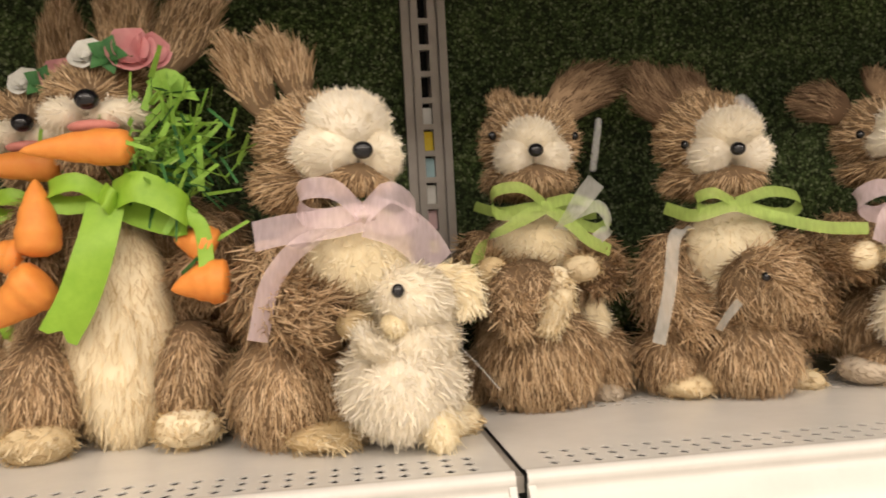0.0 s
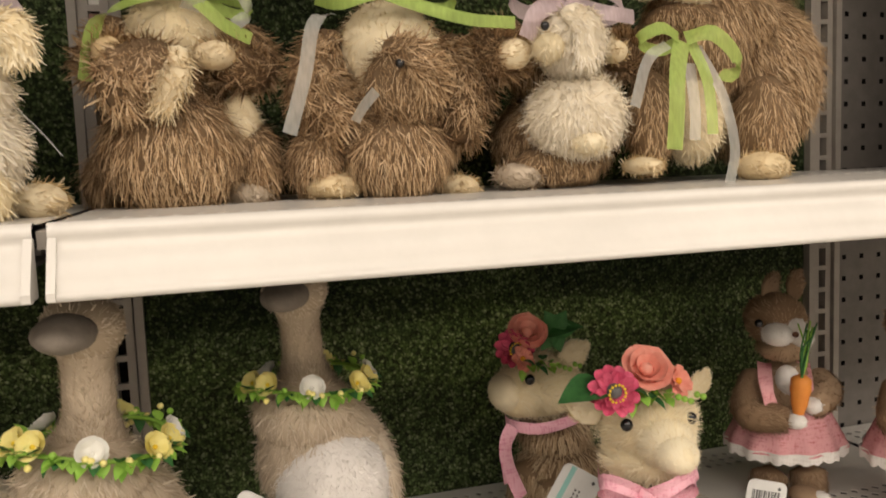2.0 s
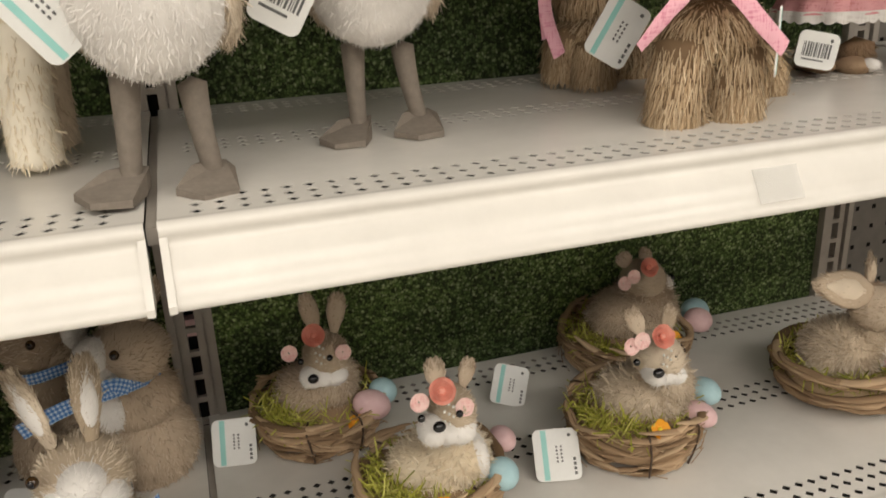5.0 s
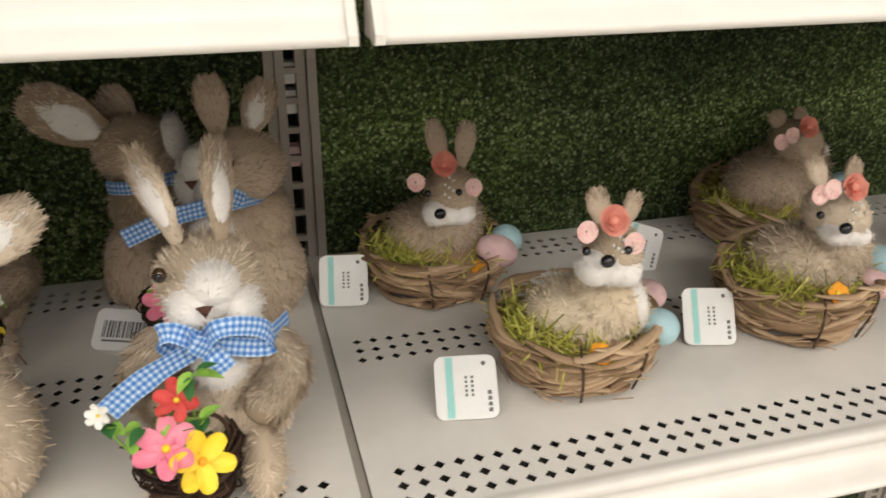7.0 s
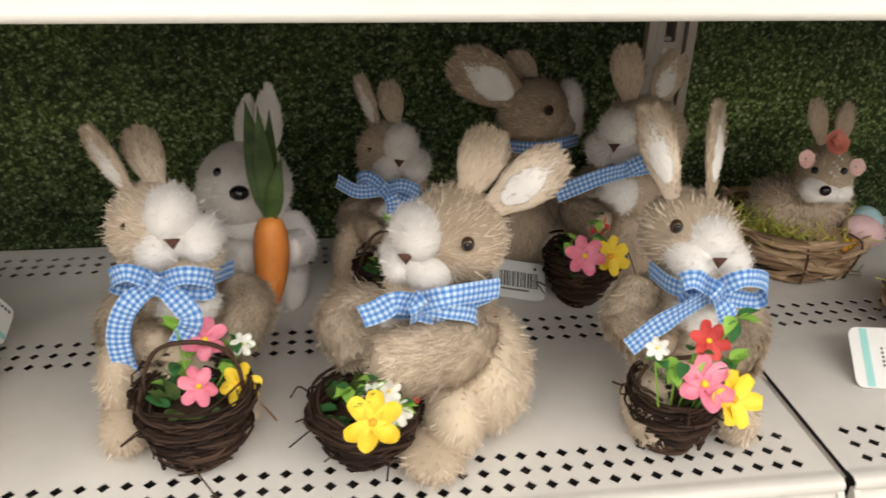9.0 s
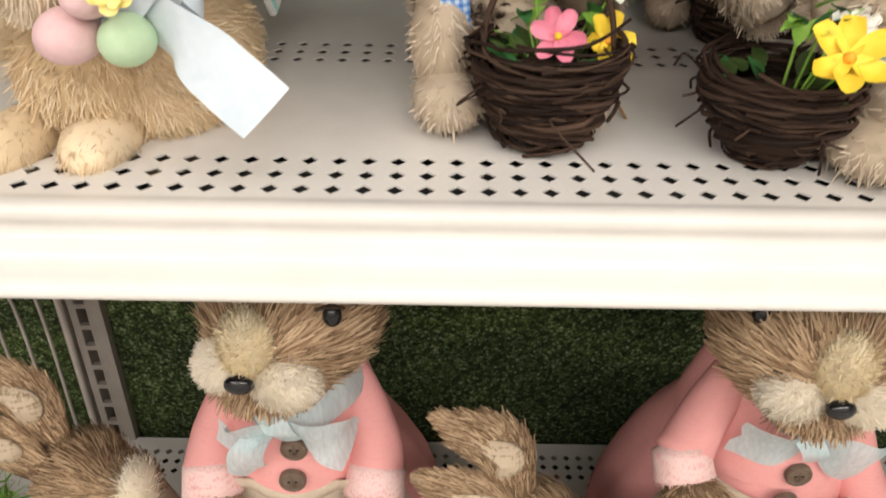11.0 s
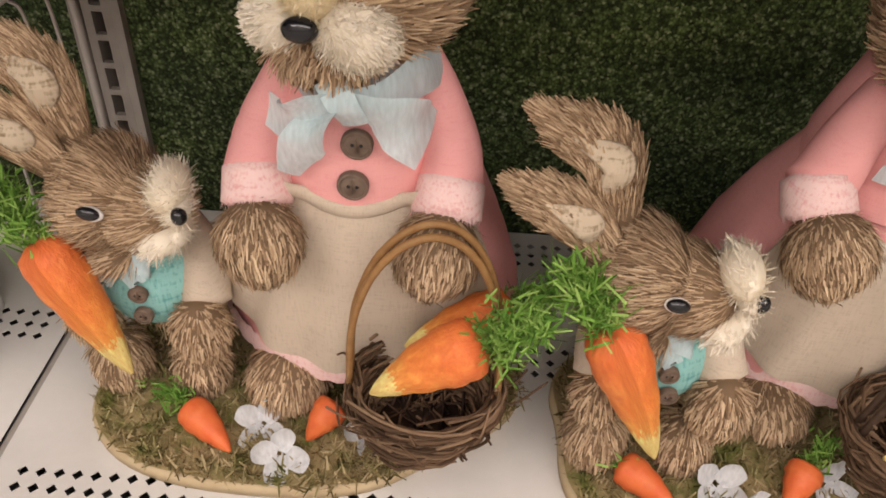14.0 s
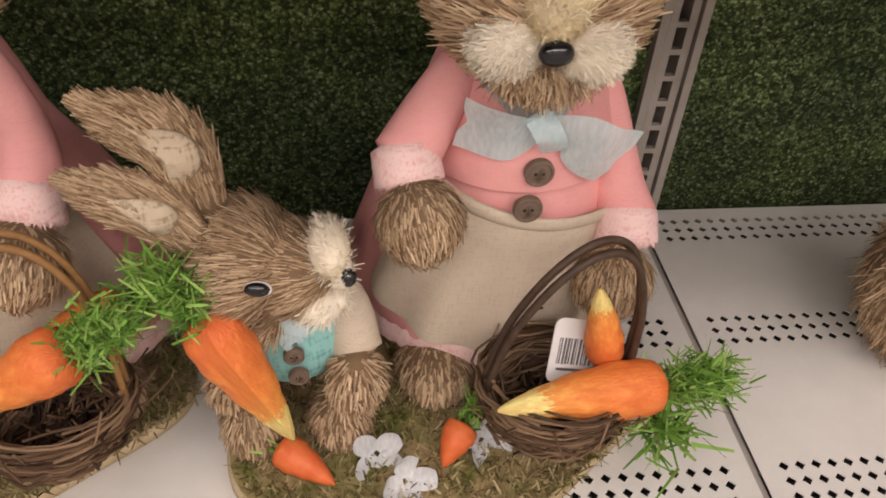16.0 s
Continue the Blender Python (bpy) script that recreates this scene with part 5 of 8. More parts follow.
def carrot_rabbit(label, m):
    """A tall straw rabbit that bites on a carrot and holds more of them."""
    ob = thing("rabbit_figure", label, "figurine", "carrot rabbits")
    b, T = Shape(), "straw_brown"
    lump(b, (-.0036, .01, .0756), (.0727, .055, .0767), T, (0, 0, -1), .016)
    lump(b, (.0002, .004, .1464), (.0565, .044, .0444), T, (0, 0, -1), .015)
    lump(b, (.007, -.034, .0806), (.0363, .026, .0828), "cream", (0, 0, -1), .012, dense=1.8, lift=.2, width=.0008)
    for c, r in (((-.0437, -.028, .0427), (.0299, .036, .0396)), ((.0532, -.028, .0434), (.0266, .036, .042)), ((.0776, .014, .117), (.0178, .030, .0505))):
        lump(b, c, r, T, (0, 0, -1), .016)
    for c, r in (((-.0422, -.056, .0108), (.0234, .020, .0133)), ((.0531, -.056, .0146), (.0218, .020, .0133))):
        lump(b, c, r, "cream", (0, -1, -.2), .008, dense=1.4, lift=.3)
    limb(b, [(-.0371, -.002, .1685), (-.0497, -.022, .1441), (-.0455, -.044, .1169)], [.018, .022, .017], T, 14, 12, fur=1700, length=.014, lift=.26)
    limb(b, [(.0435, -.002, .1605), (.0683, -.022, .1339), (.0624, -.044, .1106)], [.018, .022, .017], T, 14, 12, fur=1700, length=.014, lift=.26)
    nose = (.0009, -.062, .2345)
    lump(b, (-.0041, -.002, .2473), (.0396, .044, .0266), T, away(nose), .013, lift=.2)
    lump(b, (-.0103, 0, .2107), (.0283, .034, .0242), T, away(nose), .012, lift=.25)
    for c, r in (((-.0204, -.04, .2277), (.0153, .018, .0117)), ((.0169, -.042, .2265), (.0202, .018, .0113))):
        lump(b, c, r, "plush_pale", away(nose), .006, dense=1.5, lift=.25)
    ball(b, nose, (.0081, .007, .0069), "black", seg=14, ring=10)
    ball(b, (.0023, -.054, .2176), (.017, .010, .0048), "nose_pink", seg=16, ring=8)
    ear(b, (.009, .008, .2678), (.0055, .02, .3438), .0186, T, None, (.1, -1, .1), 1300, .017, .4)
    ear(b, (.0353, .01, .2676), (.0718, .022, .3437), .0202, T, None, (.1, -1, .1), 1300, .017, .4)
    part("body", b, ob)
    carrot(ob, (.031, -.068, .2006), (-.0375, -.074, .2002), .0125, .03, "orange carrot held in the mouth", .5, (1, .1, .1), 120, "orange_skin")
    gr, g = Shape(), np.random.default_rng(8)
    p0 = g.normal(0, 1, (120, 3)) * np.array((.016, .008, .022)) + np.array((.0538, -.052, .1932))
    strands(gr, p0, unit(g.normal(size=(120, 3))), "leaf_light", .030, .0036, (.3, 0, .5), .05, .6, .7)
    strands(gr, p0[:60], unit(g.normal(size=(60, 3))), "leaf", .026, .0030, (.2, 0, -.6), .05, .6, .7)
    part("greens", gr, ob, "curled green paper strips")
    for a, c, r in (((-.0337, -.06, .1331), (-.0349, -.058, .1838), .0145), ((-.0451, -.05, .1312), (-.0724, -.05, .1349), .0137), ((-.0281, -.066, .1192), (-.0625, -.064, .0886), .017), ((.077, -.054, .1321), (.0505, -.056, .1402), .0137), ((.0867, -.062, .1103), (.0491, -.064, .1066), .0153)):
        carrot(ob, a, c, r, label="small orange carrot", skin="orange_skin")
    rb = Ribbon("ribbon_green")
    rb.strip([(.0109, -.062, .1695), (-.0056, -.07, .1798), (-.0268, -.06, .1758), (-.0188, -.056, .1662), (.0108, -.062, .1677)], .013, (0, .3, 1), 16)
    rb.strip([(.0145, -.062, .1708), (.0341, -.076, .1746), (.057, -.07, .1623), (.0585, -.062, .1516), (.0326, -.058, .1584), (.0144, -.062, .1679)], .021, (0, .25, 1), 20)
    rb.strip([(.0106, -.064, .1657), (.005, -.074, .1363), (-.0068, -.074, .1045), (-.0209, -.072, .0808)], .025, (1, .1, .3), 16, .006)
    rb.strip([(.0594, -.066, .1558), (.0699, -.066, .1479), (.0727, -.068, .1253), (.0718, -.074, .1089)], .010, (1, .1, .2), 12)
    rb.strip([(.0086, -.066, .173), (.0148, -.074, .1676), (.0166, -.066, .163)], .014, (.4, 0, 1), 8)
    rb.done("ribbon_bow", ob, "wide green satin ribbon")
    f = Shape(); rose(f, (-.0034, -.04, .2684), .0125, "petal_white", (-.2, -1, .5)); part("flower", f, ob, "white cloth flower")
    f = Shape(); petals(f, (.0256, -.042, .2672), .0165, 4, "petal_rose", (.2, -1, .4), .5, .7, 2); part("flower", f, ob, "dusky pink cloth flower")
    f = Shape(); petals(f, (.0359, -.038, .2688), .0135, 4, "petal_rose", (.6, -1, .3), .5, .7, 2); part("flower", f, ob, "dusky pink cloth flower")
    lf = Shape(); leaf_at(lf, (.0375, -.044, .2509), (1, -.2, -.35), .0347, .0226, "leaf_light", (0, -1, .6)); part("leaf", lf, ob, "light green cloth leaf")
    for a in range(5):
        lf = Shape(); leaf_at(lf, (.0122, -.05, .2663), (math.cos(a * 1.26), -.4, math.sin(a * 1.26)), .014, .012, "leaf", (0, -1, .3)); part("leaf", lf, ob, "dark green cloth leaf")
    ob.matrix_world = m


def build_upper():
    rabbit_with_pink_bow()
    rabbits_with_green_bows()
    crouching_rabbit()
    e_l = [((-.018, .004, .226), (-.066, .016, .252), .021, (0, 0, .012)), ((.004, .006, .228), (-.028, .02, .258), .02, (0, 0, .008))]

    carrot_rabbit("tall straw rabbit with a carrot in mouth, green ribbon", pose(-.250, -.160, ZA))
    carrot_rabbit("tall straw rabbit with a carrot standing behind its twin", pose(-0.318, -.085, ZA))

    # dark figures past the last upright
    for x, y in ((.835, -.15), (.90, -.08)):
        seated_rabbit("dark brown straw rabbit in the next bay", pose(x, y, ZA, 0, 0, 20), 10, [("sheer_white", .03, .012, ((-.5, -1), (.5, -1)), 0)], "brown", e_l, "straw_dark", 1.0)


# ---- geese, lambs and rabbits in frocks ----
def goose(label, m):
    ob = thing("goose_figure", label, "figurine", "sisal geese")
    b, T = Shape(), "sisal"
    lump(b, (-.0082, .006, .1211), (.0471, .048, .0539), T, (0, .1, -1), .0075, (6, -8, 0), 2.0, .24, .28, .0008)
    lump(b, (-.0201, 0, .1592), (.037, .042, .0278), T, (0, 0, -1), .0075, (0, 0, 0), 2.0, .26, .28, .0008)
    lump(b, (-.0046, -.014, .108), (.0421, .043, .0454), "white", length=.0048, rot=(6, -8, 0), dense=4.2, lift=.26, jit=.4, width=.0005)
    lump(b, (.034, .004, .1115), (.0126, .036, .0328), T, (0, .3, -1), .009, (10, -12, 0), 1.5, .2, .2, .0008)
    lump(b, (.0137, .044, .0966), (.021, .030, .0168), T, (0, 1, -.4), .012)
    limb(b, [(-.0176, .004, .1666), (-.0185, .002, .1973), (-.0203, -.002, .2235), (-.0214, -.006, .2411)], [.026, .0145, .0140, .0175], T, 16, 16, fur=4200, length=.0050, width=.0007, lift=.2, jit=.24)
    lump(b, (-.0232, -.008, .2488), (.0227, .024, .0185), T, (.4, 1, 0), .0045, dense=1.8, lift=.25, width=.0008)
    part("body", b, ob)
    bk = Shape()
    limb(bk, [(-.0287, -.024, .2498), (-.0337, -.036, .2494), (-.0383, -.052, .2482)], [.0140, .0165, .0150, .008], "goose_leg", 16, 10, .66, (-.1, -.2, 1))
    part("beak", bk, ob, "flat grey felt beak")
    for hip, knee, heel, toe in (((-.0163, 0, .0633), (-.0169, -.002, .0376), (-.0171, -.004, .0124), (-.022, -.034)), ((.0195, .002, .0589), (.0235, .002, .0333), (.029, 0, .0077), (-.012, -.040))):
        lg = Shape()
        hx, hy = heel[0], heel[1]
        limb(lg, [hip, knee, heel, (hx, hy - .002, .006)], [.0085, .0070, .0060, .0062], "goose_leg", 12, 12)
        d = unit(np.array((toe[0], toe[1], 0.0)))
        w = np.array((-d[1], d[0], 0))
        q = [d * -.010 - w * .006, d * -.010 + w * .006, d * .010 + w * .013, d * .034 + w * .017, d * .044 - w * .001, d * .030 - w * .018, d * .008 - w * .012]
        top = [.013, .013, .013, .005, .004, .005, .013]
        v = [(hx + p[0], hy + p[1], .0006) for p in q] + [(hx + p[0], hy + p[1], h) for p, h in zip(q, top)]
        lg.add(v, [(6, 5, 4, 3, 2, 1, 0), (7, 8, 9, 10, 11, 12, 13)] + [(i, (i + 1) % 7, 7 + (i + 1) % 7, 7 + i) for i in range(7)], "goose_leg", False)
        part("leg", lg, ob, "grey felt leg and webbed foot")
    w, g = Shape(), np.random.default_rng(11)
    c0 = np.array((-.0167, 0, .1812))

    def round_neck(a, k=1.0):
        return c0 + np.array((.043 * k * math.cos(a), .040 * k * math.sin(a), .003 * math.sin(2 * a)))
    tube(w, [round_neck(a) for a in np.linspace(0, 2 * np.pi, 15)], .0014, "leaf_light", 5, 50)
    for i in range(170):
        a = g.uniform(0, 6.28)
        leaf_at(w, round_neck(a, 1.06), (math.cos(a) * .7 + g.normal(0, .6), math.sin(a) * .7 + g.normal(0, .6), g.normal(-.1, .6)), g.uniform(.007, .012), .007, "leaf_light" if i % 4 else "leaf")
    for i in range(30):
        a = g.uniform(0, 6.28)
        ball(w, round_neck(a, 1.14) + (0, 0, g.normal(0, .003)), (.0022,) * 3, "petal_pale" if i % 3 else "leaf_light", seg=6, ring=4)
    part("garland", w, ob, "green berry garland")
    for i, (a, mat) in enumerate(((-2.72, "petal_pale"), (-2.35, "petal_pale"), (-1.62, "petal_white"), (-.78, "petal_pale"), (-.42, "petal_pale"), (-.12, "petal_white"), (1.2, "petal_pale"), (2.2, "petal_white"))):
        f = Shape()
        petals(f, round_neck(a, 1.0) + (0, 0, .004), .0088, 5, mat, (math.cos(a), math.sin(a) - .2, .75), .35, .62, 2, "petal_yellow" if mat == "petal_pale" else "petal_white", .16)
        part("flower", f, ob, "yellow cloth flower" if mat == "petal_pale" else "white cloth flower")
    ob.matrix_world = m
    return ob


def ear_cup(b, root, tip, wide, mat, up):
    """A cupped, pointed ear."""
    limb(b, [root, (np.array(root) + np.array(tip)) / 2, tip], [wide * .75, wide, wide * .8, wide * .12], mat, 12, 12, .38, up, fur=700, length=.005, width=.0007, lift=.2)


def flower_crown(ob, rose_at, daisy_at, small_at, leaf_a, leaf_d, spray, deep):
    f = Shape(); rose(f, rose_at, .0185, "petal_coral", (-.1, -.75, .7)); part("flower", f, ob, "deep coral cloth rose" if deep else "coral cloth rose")
    f = Shape(); petals(f, daisy_at, .0185, 12, "petal_crimson", (-.2, -1, .5), .12, .26, 2, "print", .30)
    for k in range(14):
        ball(f, np.array(daisy_at) + (.0062 * math.cos(k * .45), -.0062, .0062 * math.sin(k * .45)), (.0011,) * 3, "petal_yellow", seg=6, ring=4)
    part("flower", f, ob, "deep pink cloth daisy with a dark centre")
    f = Shape(); petals(f, small_at, .0125, 7, "petal_coral", (.3, -1, .5), .15, .34, 2, "orange", .2); part("flower", f, ob, "small coral cloth flower")
    lv = Shape(); leaf_at(lv, leaf_a, leaf_d, .040, .028, "leaf", (0, -.5, 1)); part("leaf", lv, ob, "large green cloth leaf")
    lv, g = Shape(), np.random.default_rng(5)
    for i in range(12):
        leaf_at(lv, np.array(spray) + g.normal(0, 1, 3) * (.012, .003, .003), g.normal(0, 1, 3) + np.array((.2, -.8, .1)), .011, .009, "leaf_light" if i % 3 else "leaf")
    for i in range(5):
        ball(lv, np.array(spray) + (.012 + .005 * i, -.003, -.003 - .002 * (i % 3)), (.0024,) * 3, "leaf_light", seg=8, ring=6)
    part("leaf_spray", lv, ob, "small green leaves and berries")


def lamb_facing():
    ob = thing("lamb_figure", "straw lamb with a cream head, pink bow and flower crown", "figurine", "straw lambs")
    b, T, Cp = Shape(), "golden", "plush"
    lump(b, (.0285, .01, .0361), (.0375, .060, .0299), T, (0, 0, -1), .018, dense=1.3, lift=.16, jit=.13)
    lump(b, (.0009, -.022, .0589), (.0375, .034, .0253), T, (0, 0, -1), .018, dense=1.3, lift=.16, jit=.13)
    for top, foot in (((-.0251, -.03, .052), (-.0344, -.036, .0102)), ((.0144, -.034, .0466), (.012, -.04, .0018)), ((.0863, .03, .0208), (.091, .03, -.0121)), ((.0253, .04, .033), (.0248, .04, .0077))):
        limb(b, [top, foot, (foot[0], foot[1], .005)], [.0215, .0195, .0185], T, 14, 10, fur=1700, length=.017, width=.0010, lift=.14, jit=.12)
    tip = (-.018, -.084, .132)
    lump(b, (-.0002, -.014, .1391), (.0352, .042, .0337), Cp, away(tip), .008, dense=1.6, lift=.12, width=.0008)
    lump(b, (-.0034, -.02, .11), (.0314, .036, .0161), Cp, away(tip), .008, dense=1.6, lift=.12, width=.0008)
    lump(b, (-.0037, -.046, .1297), (.0207, .026, .0199), Cp, away(tip), .005, dense=1.8, lift=.1, width=.0007)
    lump(b, (-.0058, -.062, .1266), (.0153, .020, .0142), Cp, away(tip), .003, dense=2, lift=.08, width=.0006)
    lump(b, (-.0061, -.066, .1285), (.0107, .016, .01), Cp, away(tip), .003, dense=2, lift=.1, width=.0006)
    for c in ((-.0368, -.052, .1479), (.016, -.05, .1453)):
        ball(b, c, (.0046, .0040, .0046), "black", seg=12, ring=8)
    ear_cup(b, (-.0372, -.012, .146), (-.0692, -.02, .1629), .013, Cp, (.1, -1, .2))
    ear_cup(b, (.0435, -.01, .1482), (.0541, -.014, .1652), .0092, Cp, (0, -1, .2))
    part("body", b, ob)
    rb = Ribbon("ribbon_pink", .002)
    rb.strip([(-.0312, 0, .0987), (-.0493, -.04, .0991), (-.0281, -.062, .097), (.011, -.052, .0954), (.0474, -.01, .0901)], .014, (0, .2, 1), 20)
    for k in (-1, 1):
        rb.strip([(-.0305, -.066, .1004), (-.0516, -.076, .1143), (-.065, -.068, .1176), (-.0558, -.06, .1026), (-.0305, -.066, .0991)], .010, (0, .3 * k, 1), 16)
        rb.strip([(-.0291, -.066, .1002), (-.0165, -.076, .1087), (.0067, -.066, .1098), (.007, -.06, .0936), (-.0292, -.066, .099)], .010, (0, .3 * k, 1), 16)
    rb.strip([(-.0327, -.066, .0999), (-.0576, -.078, .0914), (-.0762, -.08, .0752), (-.0909, -.08, .0604)], .012, (1, .1, .6), 14, 0, (.6, .9, 1, .7))
    rb.strip([(-.0282, -.066, .0992), (-.0181, -.078, .0861), (-.0013, -.08, .0689), (.0212, -.076, .0511)], .013, (.5, .1, 1), 14, 0, (.6, .9, 1, .9))
    rb.strip([(-.0282, -.066, .1), (-.0095, -.072, .0926), (.0208, -.07, .0885)], .004, (0, .1, 1), 10)
    rb.strip([(-.0398, -.072, .1063), (-.0372, -.077, .1039), (-.0284, -.072, .0974)], .010, (.2, 0, 1), 8)
    rb.done("ribbon_bow", ob, "woven striped pink ribbon bow")
    flower_crown(ob, (-.0181, -.046, .1831), (-.049, -.056, .1741), (.0063, -.048, .173), (-.0495, -.046, .1742), (-1, -.3, .12), (-.0131, -.058, .1688), False)
    ob.matrix_world = pose(.385, -.230, ZB)


def lamb_aside():
    ob = thing("lamb_figure", "straw lamb looking away, with a pink bow and flower crown", "figurine", "straw lambs")
    b, T, Cp = Shape(), "golden", "plush"
    lump(b, (.0095, 0, .035), (.0432, .046, .0329), T, (0, 0, -1), .017, dense=1.2, lift=.16, jit=.13)
    lump(b, (.0048, .006, .0741), (.034, .038, .0268), T, (0, 0, -1), .015, dense=1.2, lift=.16, jit=.13)
    limb(b, [(-.027, -.006, .0446), (-.0302, -.006, .0136)], [.019, .017], T, 12, 8, fur=1200, length=.015, lift=.14, jit=.12)
    limb(b, [(-.0091, -.03, .0367), (-.0133, -.034, .0098)], [.020, .018], T, 12, 8, fur=1300, length=.015, lift=.14, jit=.12)
    limb(b, [(.0515, .01, .0175), (.0526, .01, -.0065)], [.020, .018], T, 12, 8, fur=1000, length=.015, lift=.14, jit=.12)
    tip = (-.0665, -.03, .128)
    lump(b, (-.0125, -.004, .1247), (.0371, .040, .0299), Cp, away(tip), .008, dense=1.6, lift=.12, width=.0008)
    lump(b, (-.0382, -.014, .1225), (.0247, .030, .0237), Cp, away(tip), .005, dense=1.6, lift=.1, width=.0007)
    lump(b, (-.0558, -.022, .1256), (.0139, .022, .0165), Cp, away(tip), .003, dense=1.6, lift=.1, width=.0006)
    ball(b, (-.0405, -.046, .1415), (.0048, .0040, .0048), "black", seg=12, ring=8)
    ear_cup(b, (.0061, -.016, .1456), (.028, -.02, .1608), .0134, Cp, (-.2, -1, .2))
    part("body", b, ob)
    rb = Ribbon("ribbon_pink", .002)
    rb.strip([(-.0383, .02, .0921), (-.0534, -.026, .0968), (-.03, -.046, .0954), (.0147, -.03, .0959), (.0463, .02, .0863)], .010, (0, .2, 1), 18)
    rb.strip([(-.0542, -.036, .0976), (-.0639, -.042, .0845), (-.0617, -.042, .0635), (-.0492, -.04, .0325)], .013, (1, .2, .2), 14)
    rb.strip([(-.0542, -.036, .0976), (-.0647, -.038, .0786), (-.0621, -.038, .0468)], .006, (1, .2, .2), 12)
    rb.done("ribbon_bow", ob, "woven striped pink ribbon tails")
    flower_crown(ob, (-.0338, -.026, .1787), (-.0481, -.03, .1667), (-.046, -.042, .1596), (-.0175, -.02, .1743), (.9, -.3, .35), (-.0247, -.046, .1544), True)
    lv = Shape()
    for a in range(6):
        leaf_at(lv, (-.006, -.02, .1784), (math.cos(a), -.5, math.sin(a)), .022, .018, "leaf", (0, -1, .3))
    part("leaf", lv, ob, "dark green cloth leaves")
    ob.matrix_world = pose(.385, -.075, ZB)


def frock_rabbit(label, m):
    ob = thing("rabbit_figure", label, "figurine", "rabbits in frocks")
    b, T = Shape(), "tan_plush"
    for hip, foot in (((-.0132, 0, .0222), (-.0196, -.004, .0037)), ((.0266, -.006, .0207), (.0254, -.012, .0006))):
        limb(b, [hip, foot], [.017, .015], T, fur=900, length=.006, width=.0007)
    lump(b, (.008, -.026, .0058), (.0158, .018, .0084), T, (0, -1, 0), .005, width=.0007)
    lump(b, (.0131, -.04, .0076), (.0075, .010, .0061), "white", (0, -1, 0), .004)
    lump(b, (-.0325, -.028, .0093), (.0121, .016, .0061), T, (0, -1, 0), .005, width=.0007)
    lump(b, (.0023, 0, .1003), (.0317, .030, .0326), T, (0, 0, -1), .006, dense=1.5, width=.0007)
    lump(b, (-.0113, -.022, .1202), (.0102, .012, .014), "white", (0, 0, -1), .005)
    limb(b, [(-.0293, 0, .1177), (-.0516, -.022, .096), (-.0313, -.044, .0908)], [.015, .018, .012], T, 14, 12, fur=1500, length=.006, width=.0007, lift=.25)
    limb(b, [(.0398, 0, .1104), (.0355, -.018, .1019), (.0043, -.04, .0993)], [.014, .016, .012], T, 14, 12, fur=1200, length=.006, width=.0007, lift=.25)
    lump(b, (-.0256, -.05, .0906), (.0089, .010, .0075), "white", (1, -.5, 0), .004)
    lump(b, (-.0062, -.048, .1017), (.0084, .010, .0075), "white", (-1, -.5, 0), .004)
    nose = (-.0223, -.044, .169)
    lump(b, (-.0088, -.002, .1743), (.0261, .032, .0261), T, away(nose), .006, dense=1.7, lift=.2, width=.0007)
    lump(b, (-.01, -.012, .1482), (.0205, .024, .0121), T, away(nose), .006, dense=1.4, width=.0007)
    for c, r in (((-.0243, -.024, .1653), (.013, .016, .0112)), ((-.0027, -.026, .1614), (.0112, .016, .0102)), ((-.0097, -.024, .1735), (.0102, .016, .0084))):
        lump(b, c, r, "white", away(nose), .004, dense=2, width=.0006)
    ball(b, (-.0202, -.043, .1682), (.0034, .0026, .0026), "nose_brown", seg=8, ring=6)
    ball(b, (-.0496, -.03, .1791), (.0038,) * 3, "black", seg=10, ring=8)
    ear(b, (-.0176, .002, .1942), (.0115, .02, .2113), .0112, T, None, (.2, -1, .2), 420, .007, .4)
    ear(b, (.0121, .002, .1942), (.0353, .016, .212), .0121, T, None, (.2, -1, .2), 420, .007, .4)
    part("body", b, ob)
    ax = np.array((.0045, 0, .0602))[0]
    ztop, zhem = np.array((-.0278, -.036, .0917))[2], np.array((-.0404, -.052, .0536))[2]
    sk = Shape()
    n, v = 72, []
    for t in np.linspace(0, 1, 8):
        for i in range(n):
            a = 2 * np.pi * i / n
            r = .034 + .018 * t ** .8 + .0020 * t * math.sin(a * 13) + .0014 * t * math.sin(a * 7 + 1)
            v.append((ax + r * math.cos(a) * 1.08, r * math.sin(a), ztop + (zhem - ztop) * t))
    sk.add(v, [(k * n + i, k * n + (i + 1) % n, (k + 1) * n + (i + 1) % n, (k + 1) * n + i) for k in range(7) for i in range(n)], "pink_check")
    part("skirt", sk, ob, "gathered pink linen skirt")
    lc, v = Shape(), []
    for t in (0, .5, 1):
        for i in range(120):
            a = 2 * np.pi * i / 120
            r = .0525 + .0018 * math.sin(a * 13)
            v.append((ax + r * math.cos(a) * 1.08, r * math.sin(a), zhem + .003 - t * (.008 + .003 * abs(math.sin(a * 14)))))
    lc.add(v, [(k * 120 + i, k * 120 + (i + 1) % 120, (k + 1) * 120 + (i + 1) % 120, (k + 1) * 120 + i) for k in range(2) for i in range(120)], "lace")
    part("lace_hem", lc, ob, "scalloped white lace hem")
